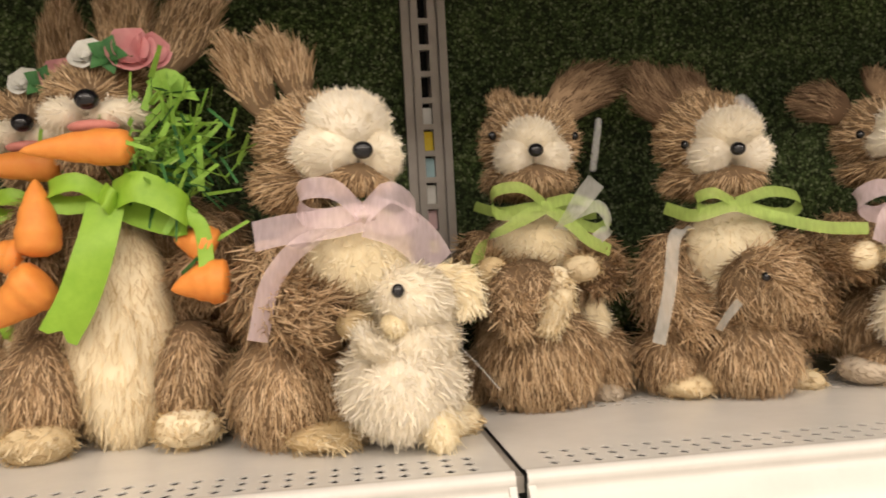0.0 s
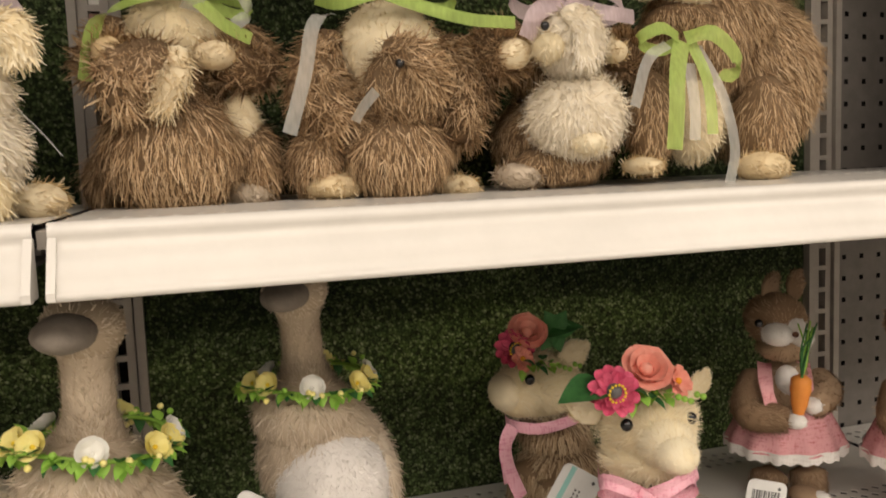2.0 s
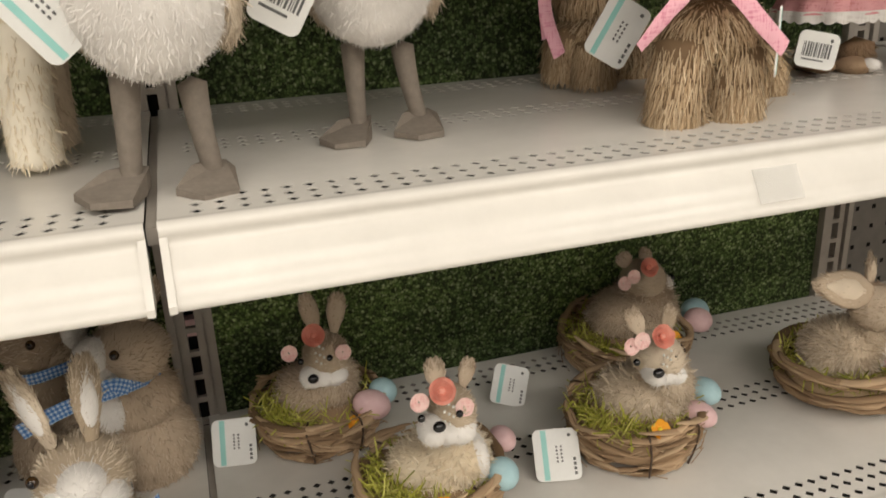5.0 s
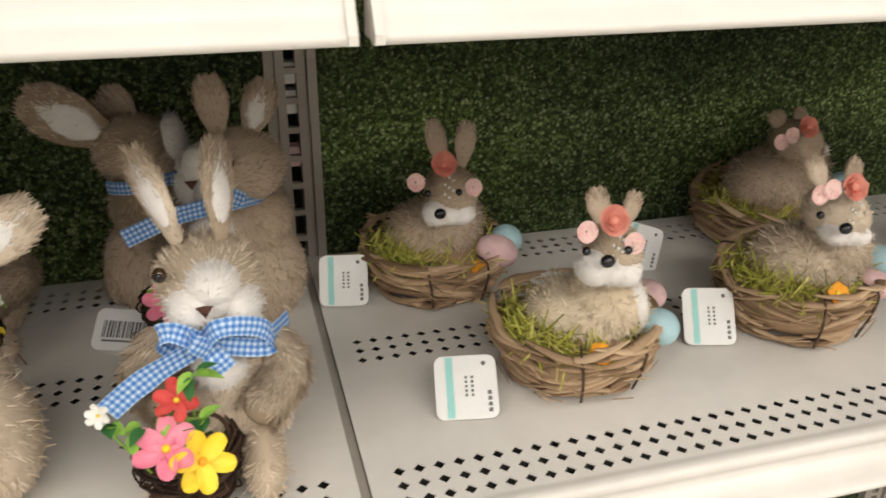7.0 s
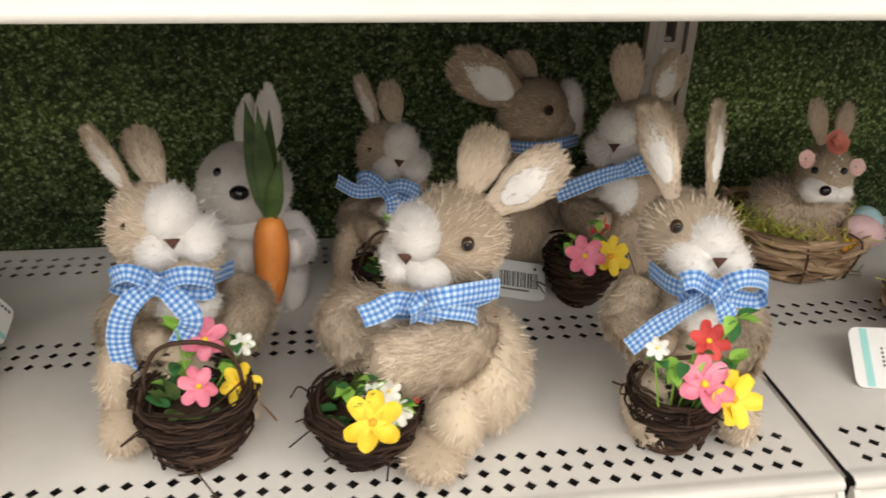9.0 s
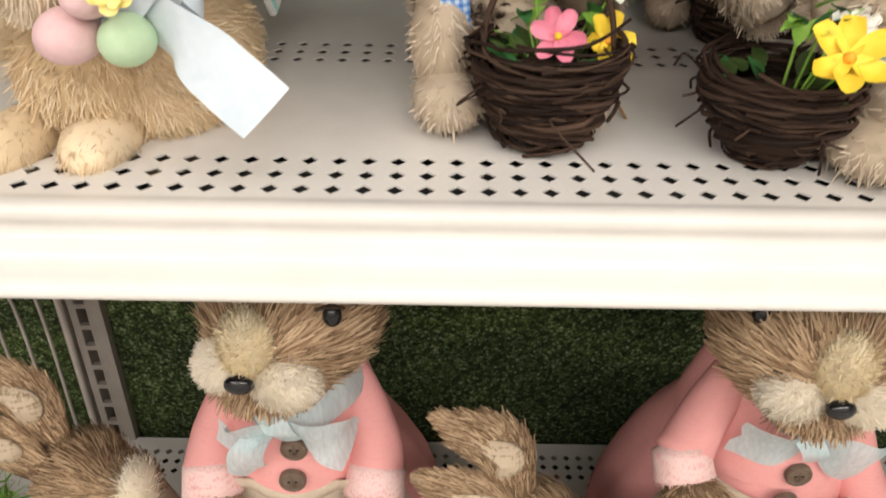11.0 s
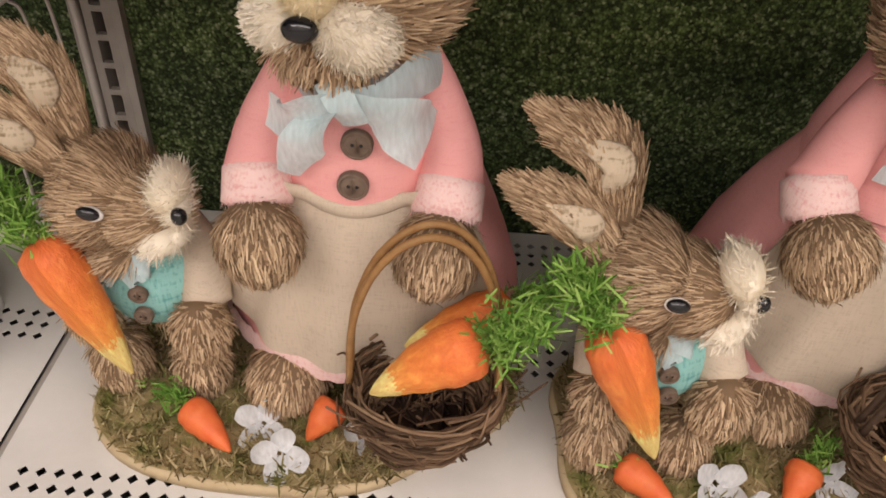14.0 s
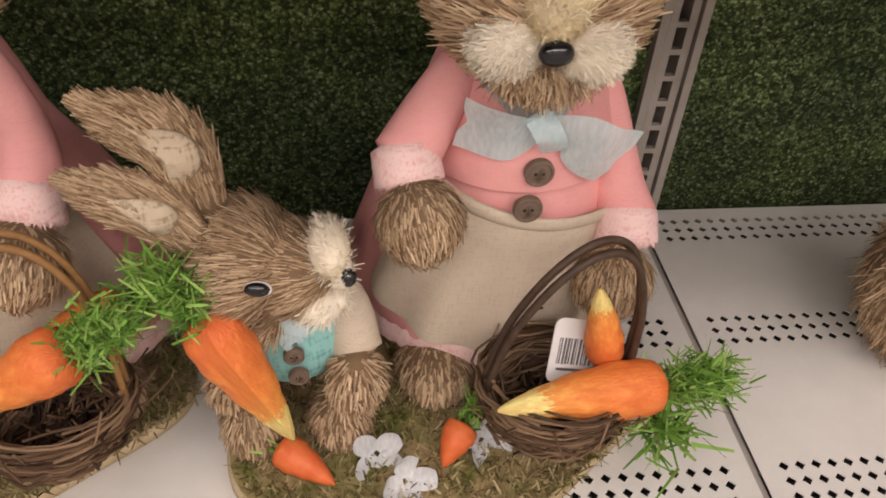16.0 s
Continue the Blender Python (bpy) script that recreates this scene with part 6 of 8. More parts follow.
    for p0, p1, p2 in (((-.0354, -.036, .0883), (-.047, -.038, .1191), (-.0196, 0, .1332)), ((-.0017, -.036, .0897), (-.0011, -.036, .1138), (.0255, 0, .1288))):
        rb = Ribbon("pink_check")
        rb.strip([p0, p1, p2], .013, (1, 0, 0), 12)
        rb.done("shoulder_strap", ob)
    carrot(ob, (-.0208, -.052, .1331), (-.0241, -.05, .083), .0092, 0, label="small orange carrot", skin="orange_skin")
    gs, g = Shape(), np.random.default_rng(2)
    for i in range(10):
        tube(gs, [(-.0252, -.057, .1321), np.array((-.0199, -.056, .1529)) + g.normal(0, .002, 3), np.array((-.0076, -.05, .1732)) + g.normal(0, .004, 3)], .0010, "leaf" if i % 3 else "leaf_light", 4, 8)
    part("greens", gs, ob, "green carrot stalks")
    ob.matrix_world = m
    return ob


def build_middle():
    goose("sisal goose with white fleece belly and a yellow flower garland", pose(0.007, -0.273, ZB, 0, 5, 8))
    goose("sisal goose with a grey felt beak and a flower garland", pose(.158, -.190, ZB))
    lamb_facing()
    lamb_aside()
    frock_rabbit("tan plush rabbit in a pink frock holding a small carrot", pose(.604, -.130, ZB))
    frock_rabbit("tan plush rabbit in a pink frock at the shelf joint", pose(.697, -.208, ZB))
    # spotted animal behind the first goose
    ob = thing("cow_figure", "cream straw calf with black patches standing behind a goose", "figurine")
    b = Shape()
    ball(b, (0, .0, .10), (.085, .045, .045), "ivory", fur=1800, length=.008, comb=(0, 0, -1))
    ball(b, (-.03, -.035, .10), (.03, .02, .026), "black", fur=600, length=.008, comb=(0, 0, -1))
    for x, y, mt in ((-.06, -.02, "ivory"), (.055, -.02, "ivory"), (-.05, .03, "sisal"), (.06, .03, "sisal")):
        limb(b, [(x, y, .09), (x, y, .04), (x, y, .008)], [.02, .016, .016], mt, fur=500, length=.007)
    ball(b, (-.09, -.01, .15), (.035, .04, .035), "ivory", fur=900, length=.008)
    part("body", b, ob)
    ob.matrix_world = pose(-.122, -.180, ZB, 0, 0, 0)
    Tg = hang_tag
    Tg("white card tag with a barcode beside a goose", pose(.081, -.245, 1.049, 0, 30, -14), .034, .045, True)
    Tg("white card tag with a teal stripe beside a goose", pose(-.020, -.300, 1.050, 0, -38, -8), .034, .052)
    Tg("white card tag with a teal stripe leaning on a lamb", pose(.337, -.185, 1.002, -8, 32, -16), .036, .050)
    Tg("small white tag hanging from a lamb bow", pose(.405, -.300, .998, 0, 8, 50), .022, .046)
    Tg("white card tag with a barcode below a pink frock", pose(.535, -.190, .980, -6, 12, -16), .036, .030, True)
    Tg("white card tag with a barcode at the second frock", pose(.668, -.262, ZB + .020, 0, 0, -22), .022, .032, True)
    lb = thing("price_label", "clear plastic price holder with a blank label on the shelf edge", "price label")
    s = Shape(); box(s, (-.016, -.0012, -.022), (.016, 0, .0), "clear"); part("holder", s, lb)
    lb.matrix_world = pose(.366, -.3532, ZB - .0132, -32, 0, 0)


build_upper()
build_middle()


# ---- rabbits on nests, rabbits with gingham bows ----
def nest_rabbit(label, m, head_yaw, long_ear=False):
    ob = thing("nest_rabbit_figure", label, "figurine", "rabbits on raffia nests")
    ns = Shape()
    for lay in range(7):
        z = .004 + lay * .0062
        f = .74 + .26 * math.sin((lay + 1) / 7 * math.pi / 2)
        for k in range(4):
            a0 = rng.uniform(0, 6.28)
            a = np.linspace(a0, a0 + rng.uniform(1.8, 2.8), 9)
            r = .0635 * f * (1 + rng.normal(0, .03, 9))
            zz = .0035 + z + rng.normal(0, .0016) + np.linspace(-1, 1, 9) * rng.normal(0, .0050)
            limb(ns, np.stack([r * np.cos(a), r * np.sin(a), zz], 1), [.0020, .0056, .0062, .0056, .0020], "raffia", 7, 18, .42, (0, 0, 1))
    ball(ns, (0, 0, .022), (.054, .054, .020), "raffia", seg=20, ring=8)
    part("nest", ns, ob, "bowl wound from raffia bands")
    for q in (-1.35, -.3, 2.2):
        tw = Shape()
        tube(tw, [(.05 * math.cos(q), .05 * math.sin(q), .043), (.066 * math.cos(q), .066 * math.sin(q), .036), (.066 * math.cos(q + .03), .066 * math.sin(q + .03), .020), (.054 * math.cos(q + .05), .054 * math.sin(q + .05), .006)], .0009, "cane_dark", 5, 14)
        part("tie", tw, ob, "dark brown cord")
    b, T = Shape(), "sisal_grey"
    ball(b, (-.010, .000, .053), (.039, .035, .029), "sisal", fur=4200, length=.007, width=.0008, comb=(-.6, .4, -.6), lift=.6, jit=.3)
    ball(b, (.010, -.012, .064), (.024, .024, .030), "sisal", fur=1500, length=.006, width=.0008, comb=(0, 0, -1), lift=.55, jit=.3)
    ball(b, (.016, -.024, .056), (.018, .016, .024), "white", fur=700, length=.006, comb=(0, 0, -1), lift=.5)
    hy = radians(head_yaw)
    hc = np.array((.004, -.020, .100))
    f = np.array((math.sin(hy), -math.cos(hy), 0))
    ball(b, hc, (.023, .023, .023), T, fur=1300, length=.005, width=.0007, comb=-f, lift=.4)
    R = turn(0, 0, head_yaw)
    for s in (-1, 1):
        ball(b, hc + R @ np.array((s * .009, -.018, -.008)), (.0125, .010, .0105), "white", fur=320, length=.004, width=.0006, comb=R @ np.array((s, 0, -.3)), lift=.5)
        ball(b, hc + R @ np.array((s * .014, -.0175, .006)), (.0030,) * 3, "black", seg=8, ring=6)
    ball(b, hc + R @ np.array((0, -.029, -.003)), (.0050, .0040, .0042), "black", seg=10, ring=8)
    for s in (-1, 1):
        e0 = hc + R @ np.array((s * .010, .006, .018))
        if long_ear:
            e1 = hc + (R @ np.array((s * .012, .010, .046)) if s > 0 else R @ np.array((-.045, .055, .034)))
            ear(b, e0, e1, .018 if s < 0 else .012, T, "sisal", (.3, -1, .2), 400, .006)
        else:
            ear(b, e0, hc + R @ np.array((s * .015, .010, .041)), .0105, T, "sisal_grey", (0, -1, 0), 400, .006, blunt=True)
    part("body", b, ob)
    fl = Shape(); rose(fl, hc + R @ np.array((.001, -.013, .021)), .0118, "petal_coral", R @ np.array((0, -1, .45))); part("flower", fl, ob, "coral felt flower")
    for s in (-1, 1):
        fl = Shape(); petals(fl, hc + R @ np.array((s * .018, -.011, .010)), .0058, 4, "fringe", R @ np.array((s * .6, -1, .3)), .4, .65, 1); part("flower", fl, ob, "small pale flower")
    pearls = Shape()
    for i in range(5):
        ball(pearls, hc + R @ np.array((-.003 + .002 * i, -.0225 + .0006 * i, .016 - .0035 * i)), (.0013,) * 3, "petal_white", seg=6, ring=4)
    part("beads", pearls, ob, "string of tiny beads")
    for c, mat, rot, lb in (((.040, -.018, .058), "egg_blue", (20, 30, 0), "pale blue egg"), ((.022, -.040, .052), "egg_pink", (70, 20, 40), "speckled pink egg")):
        s = Shape(); ball(s, c, (.0155, .0155, .020), mat, rot, 18, 12); part("egg", s, ob, lb)
    g = Shape()
    n = 800
    a, r = rng.uniform(0, 6.28, n), rng.uniform(.040, .060, n)
    p = np.stack([r * np.cos(a), r * np.sin(a), np.full(n, .040) + rng.normal(0, .003, n)], 1)
    strands(g, p, unit(rng.normal(size=(n, 3)) + np.array((0, 0, 1.5))), "grass", .016, .0012, rng.normal(size=(n, 3)), .15, .5, .6)
    part("grass", g, ob, "green paper grass")
    s = Shape(); petals(s, (.004, -.050, .050), .008, 5, "orange", (0, -1, .7), .3, .5, 1, "petal_yellow"); part("flower", s, ob, "tiny orange flower")
    ob.matrix_world = m
    return ob


def raffia_nest(ob, rx, h, seed):
    """A bowl wound from broad raffia bands, tied with dark cord; its foot is at the thing's origin."""
    g = np.random.default_rng(seed)
    ns = Shape()
    n = 9
    for lay in range(n):
        t = lay / (n - 1)
        f = .78 + .22 * math.sin(t * math.pi / 2)
        for k in range(11):
            a0 = g.uniform(0, 6.28)
            a = np.linspace(a0, a0 + g.uniform(.6, 1.2), 9)
            r = rx * f * (1 + g.normal(0, .012) + g.normal(0, .010, 9))
            zz = h * (.10 + .86 * t) + g.normal(0, .0010) + np.linspace(-1, 1, 9) * g.normal(0, .0062)
            limb(ns, np.stack([r * np.cos(a), r * np.sin(a), np.maximum(zz, .004)], 1), [.0014, g.uniform(.0030, .0045), g.uniform(.0035, .0058), g.uniform(.0030, .0045), .0014], "raffia", 7, 12, .38, (0, 0, 1))
    ball(ns, (0, 0, h * .50), (rx * .93, rx * .93, h * .50), "raffia", seg=24, ring=10)
    for k in range(60):
        a, z = g.uniform(0, 6.28), h * g.uniform(.15, .98)
        p = np.array((rx * .98 * math.cos(a), rx * .98 * math.sin(a), z))
        d = np.array((-math.sin(a), math.cos(a), g.normal(0, .35))) * g.uniform(.010, .022)
        tube(ns, [p - d * .5, p + p * (.03, .03, 0), p + d * .6 + p * (.06, .06, 0)], .0005, "raffia", 4, 6)
    nest = part("nest", ns, ob, "bowl wound from raffia bands")
    for q in (-1.9, -1.1, .1, 2.2):
        tw = Shape()
        tube(tw, [(rx * k * math.cos(q + d), rx * k * math.sin(q + d), h * z) for k, z, d in ((.84, 1.0, 0), (1.045, .92, 0), (1.015, .55, .04), (.90, .10, .06))], .0010, "cane_dark", 5, 14)
        part("tie", tw, nest, "dark brown cord")


def nest_figure(label, m, seed, rx, h, body, head, whites, nose, eyes, ears, rose_at, pale, eggs, orange_at, tone="sisal_grey"):
    ob = thing("nest_rabbit_figure", label, "figurine", "rabbits on raffia nests")
    raffia_nest(ob, rx, h, seed)
    b = Shape()
    nose = np.array(nose, float)
    for c, r in body:
        lump(b, c, np.array(r) * (1.1, 1.0, 1.14), tone, (-.3, .2, -1), .0082, dense=2.6, lift=.34, jit=.6, width=.0008)
    for c, r in head:
        lump(b, c, r, "sisal", away(nose), .0050, dense=2, lift=.24, jit=.25, width=.0007)
    joint = np.mean([c for c, r in whites[:2]], axis=0)
    for c, r in [*whites, (joint, np.array(whites[0][1]) * (1.0, 1.0, .95))]:
        lump(b, c, r, "white", away(nose), .0038, dense=2.6, lift=.3, jit=.45, width=.0005)
    ball(b, nose, (.0050, .0040, .0044), "black", seg=12, ring=8)
    for c in eyes:
        ball(b, c, (.0030,) * 3, "black", seg=10, ring=6)
    for root, tip, wide in ears:
        ear(b, root, tip, wide, "sisal_grey", None, (0, -1, 0), 600, .005, .4, blunt=True)
    part("body", b, ob)
    fl = Shape(); rose(fl, rose_at, .0102, "petal_coral", (0, -1, .5)); part("flower", fl, ob, "coral felt rose")
    for c in pale:
        fl = Shape(); petals(fl, c, .0072, 4, "fringe", (0, -1, .3), .3, .7, 1); part("flower", fl, ob, "small pale pink felt petals")
    pearls = Shape()
    p0 = np.array(rose_at, float) + (.004, -.002, -.010)
    for i in range(7):
        ball(pearls, p0 + (.004 * math.sin(i * 2.1), -.0015, -.0028 * i), (.0013,) * 3, "petal_white", seg=6, ring=4)
    part("beads", pearls, ob, "string of tiny beads")
    for c, r, mat in eggs:
        s = Shape(); ball(s, c, r, mat, (0, 20, 0), 20, 14); part("egg", s, ob, "pale blue egg" if mat == "egg_blue" else "speckled pink egg")
    g, sh = np.random.default_rng(seed + 50), Shape()
    n = 520
    a, r = g.uniform(0, 6.28, n), g.uniform(.60, .92, n) * rx
    a[:280] = g.normal(-2.6, .5, 280)
    p = np.stack([r * np.cos(a), r * np.sin(a), h * .88 + g.normal(0, .003, n)], 1)
    strands(sh, p, unit(g.normal(size=(n, 3)) + np.array((0, 0, 1.2))), "grass", .017, .0012, g.normal(size=(n, 3)), .2, .5, .6)
    part("grass", sh, ob, "yellow-green paper grass")
    s = Shape(); petals(s, orange_at, .0085, 5, "orange", (0, -1, .7), .3, .5, 1, "petal_yellow"); part("flower", s, ob, "tiny orange flower")
    ob.matrix_world = m
    return ob


def nest_rabbits():
    # keeps the greyer default sisal: back-row shade put into its body colour
    nest_figure("sisal rabbit on a raffia nest with blue and pink eggs", pose(.105, -.076, ZC), 31, .0612, .046,
        [((-.0005, .006, .0476), (.0329, .034, .0219)), ((.014, -.004, .0591), (.0219, .028, .0229))], [((.0103, -.012, .0885), (.0215, .026, .0229))], [((-.0058, -.028, .0785), (.0119, .013, .0101)), ((.0145, -.028, .0772), (.0119, .013, .0101))], (-.0072, -.044, .0849), [(-.0154, -.036, .0995), (.0101, -.036, .0981)],
        [((.0039, -.008, .1112), (-.001, .004, .1422), .0087), ((.0204, -.008, .1089), (.0282, .004, .1386), .0091)], (-.0023, -.034, .1218), [(-.0246, -.034, .1089), (.0227, -.032, .0997)],
        [((.0602, -.014, .0417), (.0137, .014, .0123), "egg_blue"), ((.0446, -.034, .0416), (.0183, .016, .0133), "egg_pink")], (.0271, -.046, .0325))
    nest_figure("curly sisal rabbit on a raffia nest with a coral flower", pose(.170, -.222, ZC), 32, .0590, .047,
        [((.0083, .004, .037), (.0381, .040, .0233)), ((.0208, -.004, .0514), (.0247, .034, .0226))], [((.0174, -.012, .0983), (.0183, .026, .0211))], [((-.0023, -.026, .0932), (.012, .016, .0113)), ((.0185, -.026, .0905), (.0127, .016, .012)), ((.0342, -.014, .0528), (.0106, .022, .0211))], (-.0029, -.046, .1078), [(-.0134, -.036, .1114), (.0162, -.036, .1086)],
        [((.0078, -.008, .1165), (.0084, 0, .1349), .0085), ((.0282, -.008, .113), (.0371, 0, .1288), .007)], (.0029, -.036, .1309), [(-.0141, -.034, .1244), (.0211, -.032, .1115)],
        [((.0520, -.030, .0420), (.0127, .015, .0127), "egg_blue"), ((.0725, .022, .0371), (.012, .014, .0106), "egg_pink")], (-.0051, -.052, .042), "cream_fur")
    nest_figure("sisal rabbit on a raffia nest beside its tag", pose(.368, -.204, ZC), 33, .0602, .052,
        [((.0122, .004, .0516), (.0396, .040, .0213)), ((.0258, -.004, .0662), (.022, .030, .0205))], [((.0127, -.012, .0975), (.0213, .028, .0198))], [((.0006, -.028, .0887), (.0095, .014, .0088)), ((.0196, -.028, .0866), (.0095, .014, .0088))], (-.0066, -.046, .1008), [(-.0201, -.034, .1076), (.0158, -.034, .1051)],
        [((-.0009, -.008, .1179), (-.0065, 0, .1356), .0088), ((.0221, -.008, .1157), (.0324, 0, .1299), .0088)], (.0024, -.034, .1268), [(-.0279, -.036, .1249), (-.0185, -.036, .1283)],
        [((.0624, -.016, .0526), (.0132, .016, .0117), "egg_blue"), ((.0453, -.034, .0431), (.0147, .016, .0103), "egg_pink")], (-.0083, -.054, .0524), "sisal")
    nest_figure("sisal rabbit on a raffia nest turned to the back board", pose(.440, -.062, ZC), 34, .0685, .046,
        [((.0124, .004, .056), (.045, .040, .0255)), ((.0245, .004, .0723), (.0294, .030, .0235))], [((.0212, 0, .0955), (.0235, .026, .0215))], [((.0465, .004, .0865), (.0088, .018, .0098))], (.0591, .006, .0883), [(.0217, -.016, .1046)],
        [((.0081, .006, .1096), (.0023, .012, .1192), .0088), ((.0247, .006, .11), (.0306, .012, .12), .0088)], (.0166, -.016, .1152), [(-.0175, -.026, .1071), (-.007, -.026, .1127)],
        [((.0961, .01, .0398), (.0166, .014, .0147), "egg_blue"), ((.0864, -.01, .0395), (.0166, .014, .0137), "egg_pink")], (.0325, -.044, .0431))


M["carrot_red"] = plain("red_carrot", (0.74, 0.13, 0.035), (0.82, 0.21, 0.06), 90, 0.5, 0, 0.35, 0.3)
M["gold_fur"] = fibre("golden_fur", (0.60, 0.44, 0.25), (0.77, 0.61, 0.39), (0.88, 0.75, 0.54))


M["cream_fur"] = fibre("pale_gold_fur", (0.70, 0.58, 0.41), (0.81, 0.71, 0.54), (0.90, 0.82, 0.68))
M["leaf_olive"] = plain("olive_leaf", (0.03, 0.06, 0.015), (0.09, 0.14, 0.035), 70, 0.5)


def blossom(parent, c, r, mat, normal=(0, -.6, 1), heart="petal_yellow"):
    f = Shape()
    petals(f, c, r, 6, mat, normal, .26, .30, 1, heart, .14)
    part("flower", f, parent, {"petal_pink": "pink cloth flower", "petal_yellow": "yellow cloth flower", "petal_red": "deep rose cloth flower", "petal_white": "small white flower"}[mat])


def twig_basket(ob, c, r, h, flowers, leaves, seed, arch=0.0):
    """A bird's nest of dark twigs with cloth flowers and leaves in it; c is the middle of its foot."""
    global rng
    keep, rng = rng, np.random.default_rng(seed)
    c = np.array(c, float)
    bk = Shape()
    ring_twigs(bk, "twig", r, r, h, 120, .0009, .06, False, 1.0, .5)
    ring_twigs(bk, "twig", r * .86, r * .86, h * .8, 50, .0009, .06, False, 1.0, .5)
    ball(bk, (0, 0, h * .42), (r * .84, r * .84, h * .40), "twig", seg=18, ring=10)
    for i in range(14):
        a, up = rng.uniform(0, 6.28), rng.uniform(.3, 1.0)
        p = np.array((r * math.cos(a), r * math.sin(a), h * up))
        tube(bk, [p, p * (1.12, 1.12, 1.0) + rng.normal(0, .003, 3), p * (1.22, 1.22, 1.0) + rng.normal(0, .006, 3)], .0006, "twig", 4, 8)
    if arch:
        tube(bk, [(r * .85 * math.cos(q), .004 * math.sin(3 * q), h * .9 + arch * math.sin(q)) for q in np.linspace(0, np.pi, 9)], .0014, "twig", 6, 24)
    basket = part("basket", shifted(bk, Matrix.Translation(c)), ob, "round basket of dark brown twigs")
    for p, rr, mat, nrm in flowers:
        blossom(basket, p, rr, mat, nrm, "orange" if mat == "petal_yellow" else "petal_yellow")
    lv = Shape()
    for k in range(26):
        a, q = rng.uniform(0, 6.28), r * .78 * math.sqrt(rng.uniform(0, 1))
        leaf_at(lv, c + (q * math.cos(a), q * math.sin(a), h * .80), (math.cos(a) + rng.normal(0, .5), math.sin(a) + rng.normal(0, .5), rng.uniform(.3, 1.4)), rng.uniform(.010, .016), .0085, "leaf_olive" if k % 3 else "leaf")
    for p in leaves:
        p = np.array(p, float)
        tube(lv, [np.array((c[0] + (p[0] - c[0]) * .5, c[1] + (p[1] - c[1]) * .5, c[2] + h * .8)), p], .0007, "leaf_light", 4, 6)
        for k in range(5):
            leaf_at(lv, p + rng.normal(0, .002, 3), rng.normal(0, 1, 3) + np.array((0, -.5, .4)), rng.uniform(.009, .013), .0075, "leaf" if k % 2 else "leaf_light")
    part("leaf", lv, basket, "green cloth leaves")
    rng = keep


def sisal_rabbit(label, m, lumps, arms, head, whites, nose, eyes, ears, strips, tone="sisal"):
    """A seated rabbit of pale sisal with white fleece cheeks and a gingham ribbon."""
    ob = thing("rabbit_figure", label, "figurine", "sisal rabbits with gingham bows")
    b = Shape()
    for c, r in lumps:
        lump(b, c, r, tone, (0, .1, -1), .0065, dense=1.5, lift=.24, jit=.34, width=.0008)
    for pts, radii in arms:
        limb(b, pts, radii, tone, 14, 14, fur=6500, length=.0085, width=.0008, lift=.19, jit=.24)
    nose = np.array(nose, float)
    for c, r in head:
        lump(b, c, r, tone, away(nose), .0070, dense=1.6, lift=.24, jit=.3, width=.0008)
    joint = np.mean([c for c, r in whites[:3]], axis=0) + (0, .004, 0)
    for c, r in [*whites, (joint, np.mean([r for c, r in whites[:3]], axis=0))]:
        lump(b, c, r, "white", away(nose), .0052, dense=2.8, lift=.34, jit=.5, width=.0005)
    s = .0048
    b.add([nose + (s, -.001, s * .55), nose + (-s, -.001, s * .55), nose + (0, -.001, -s * .9), nose + (0, -.003, .0004), nose + (0, .005, 0)], [(0, 1, 3), (1, 2, 3), (2, 0, 3), (1, 0, 4), (2, 1, 4), (0, 2, 4)], "nose_brown")
    for c in eyes:
        c = np.array(c, float)
        ball(b, c, (.0040, .0036, .0044), "brown_eye", seg=12, ring=8)
        ball(b, c + (-.0005, -.0022, 0), (.0024, .0020, .0028), "black", seg=10, ring=6)
    for root, tip, wide, inner, face in ears:
        ear(b, root, tip, wide, tone, "white" if inner else None, face, 1300, .0065, .26, blunt=True)
    part("body", b, ob)
    rb = Ribbon("gingham", .0018)
    for pts, width, side in strips:
        rb.strip(pts, width, side, 18)
    rb.done("ribbon_bow", ob, "blue and white gingham ribbon bow")
    ob.matrix_world = m
    return ob


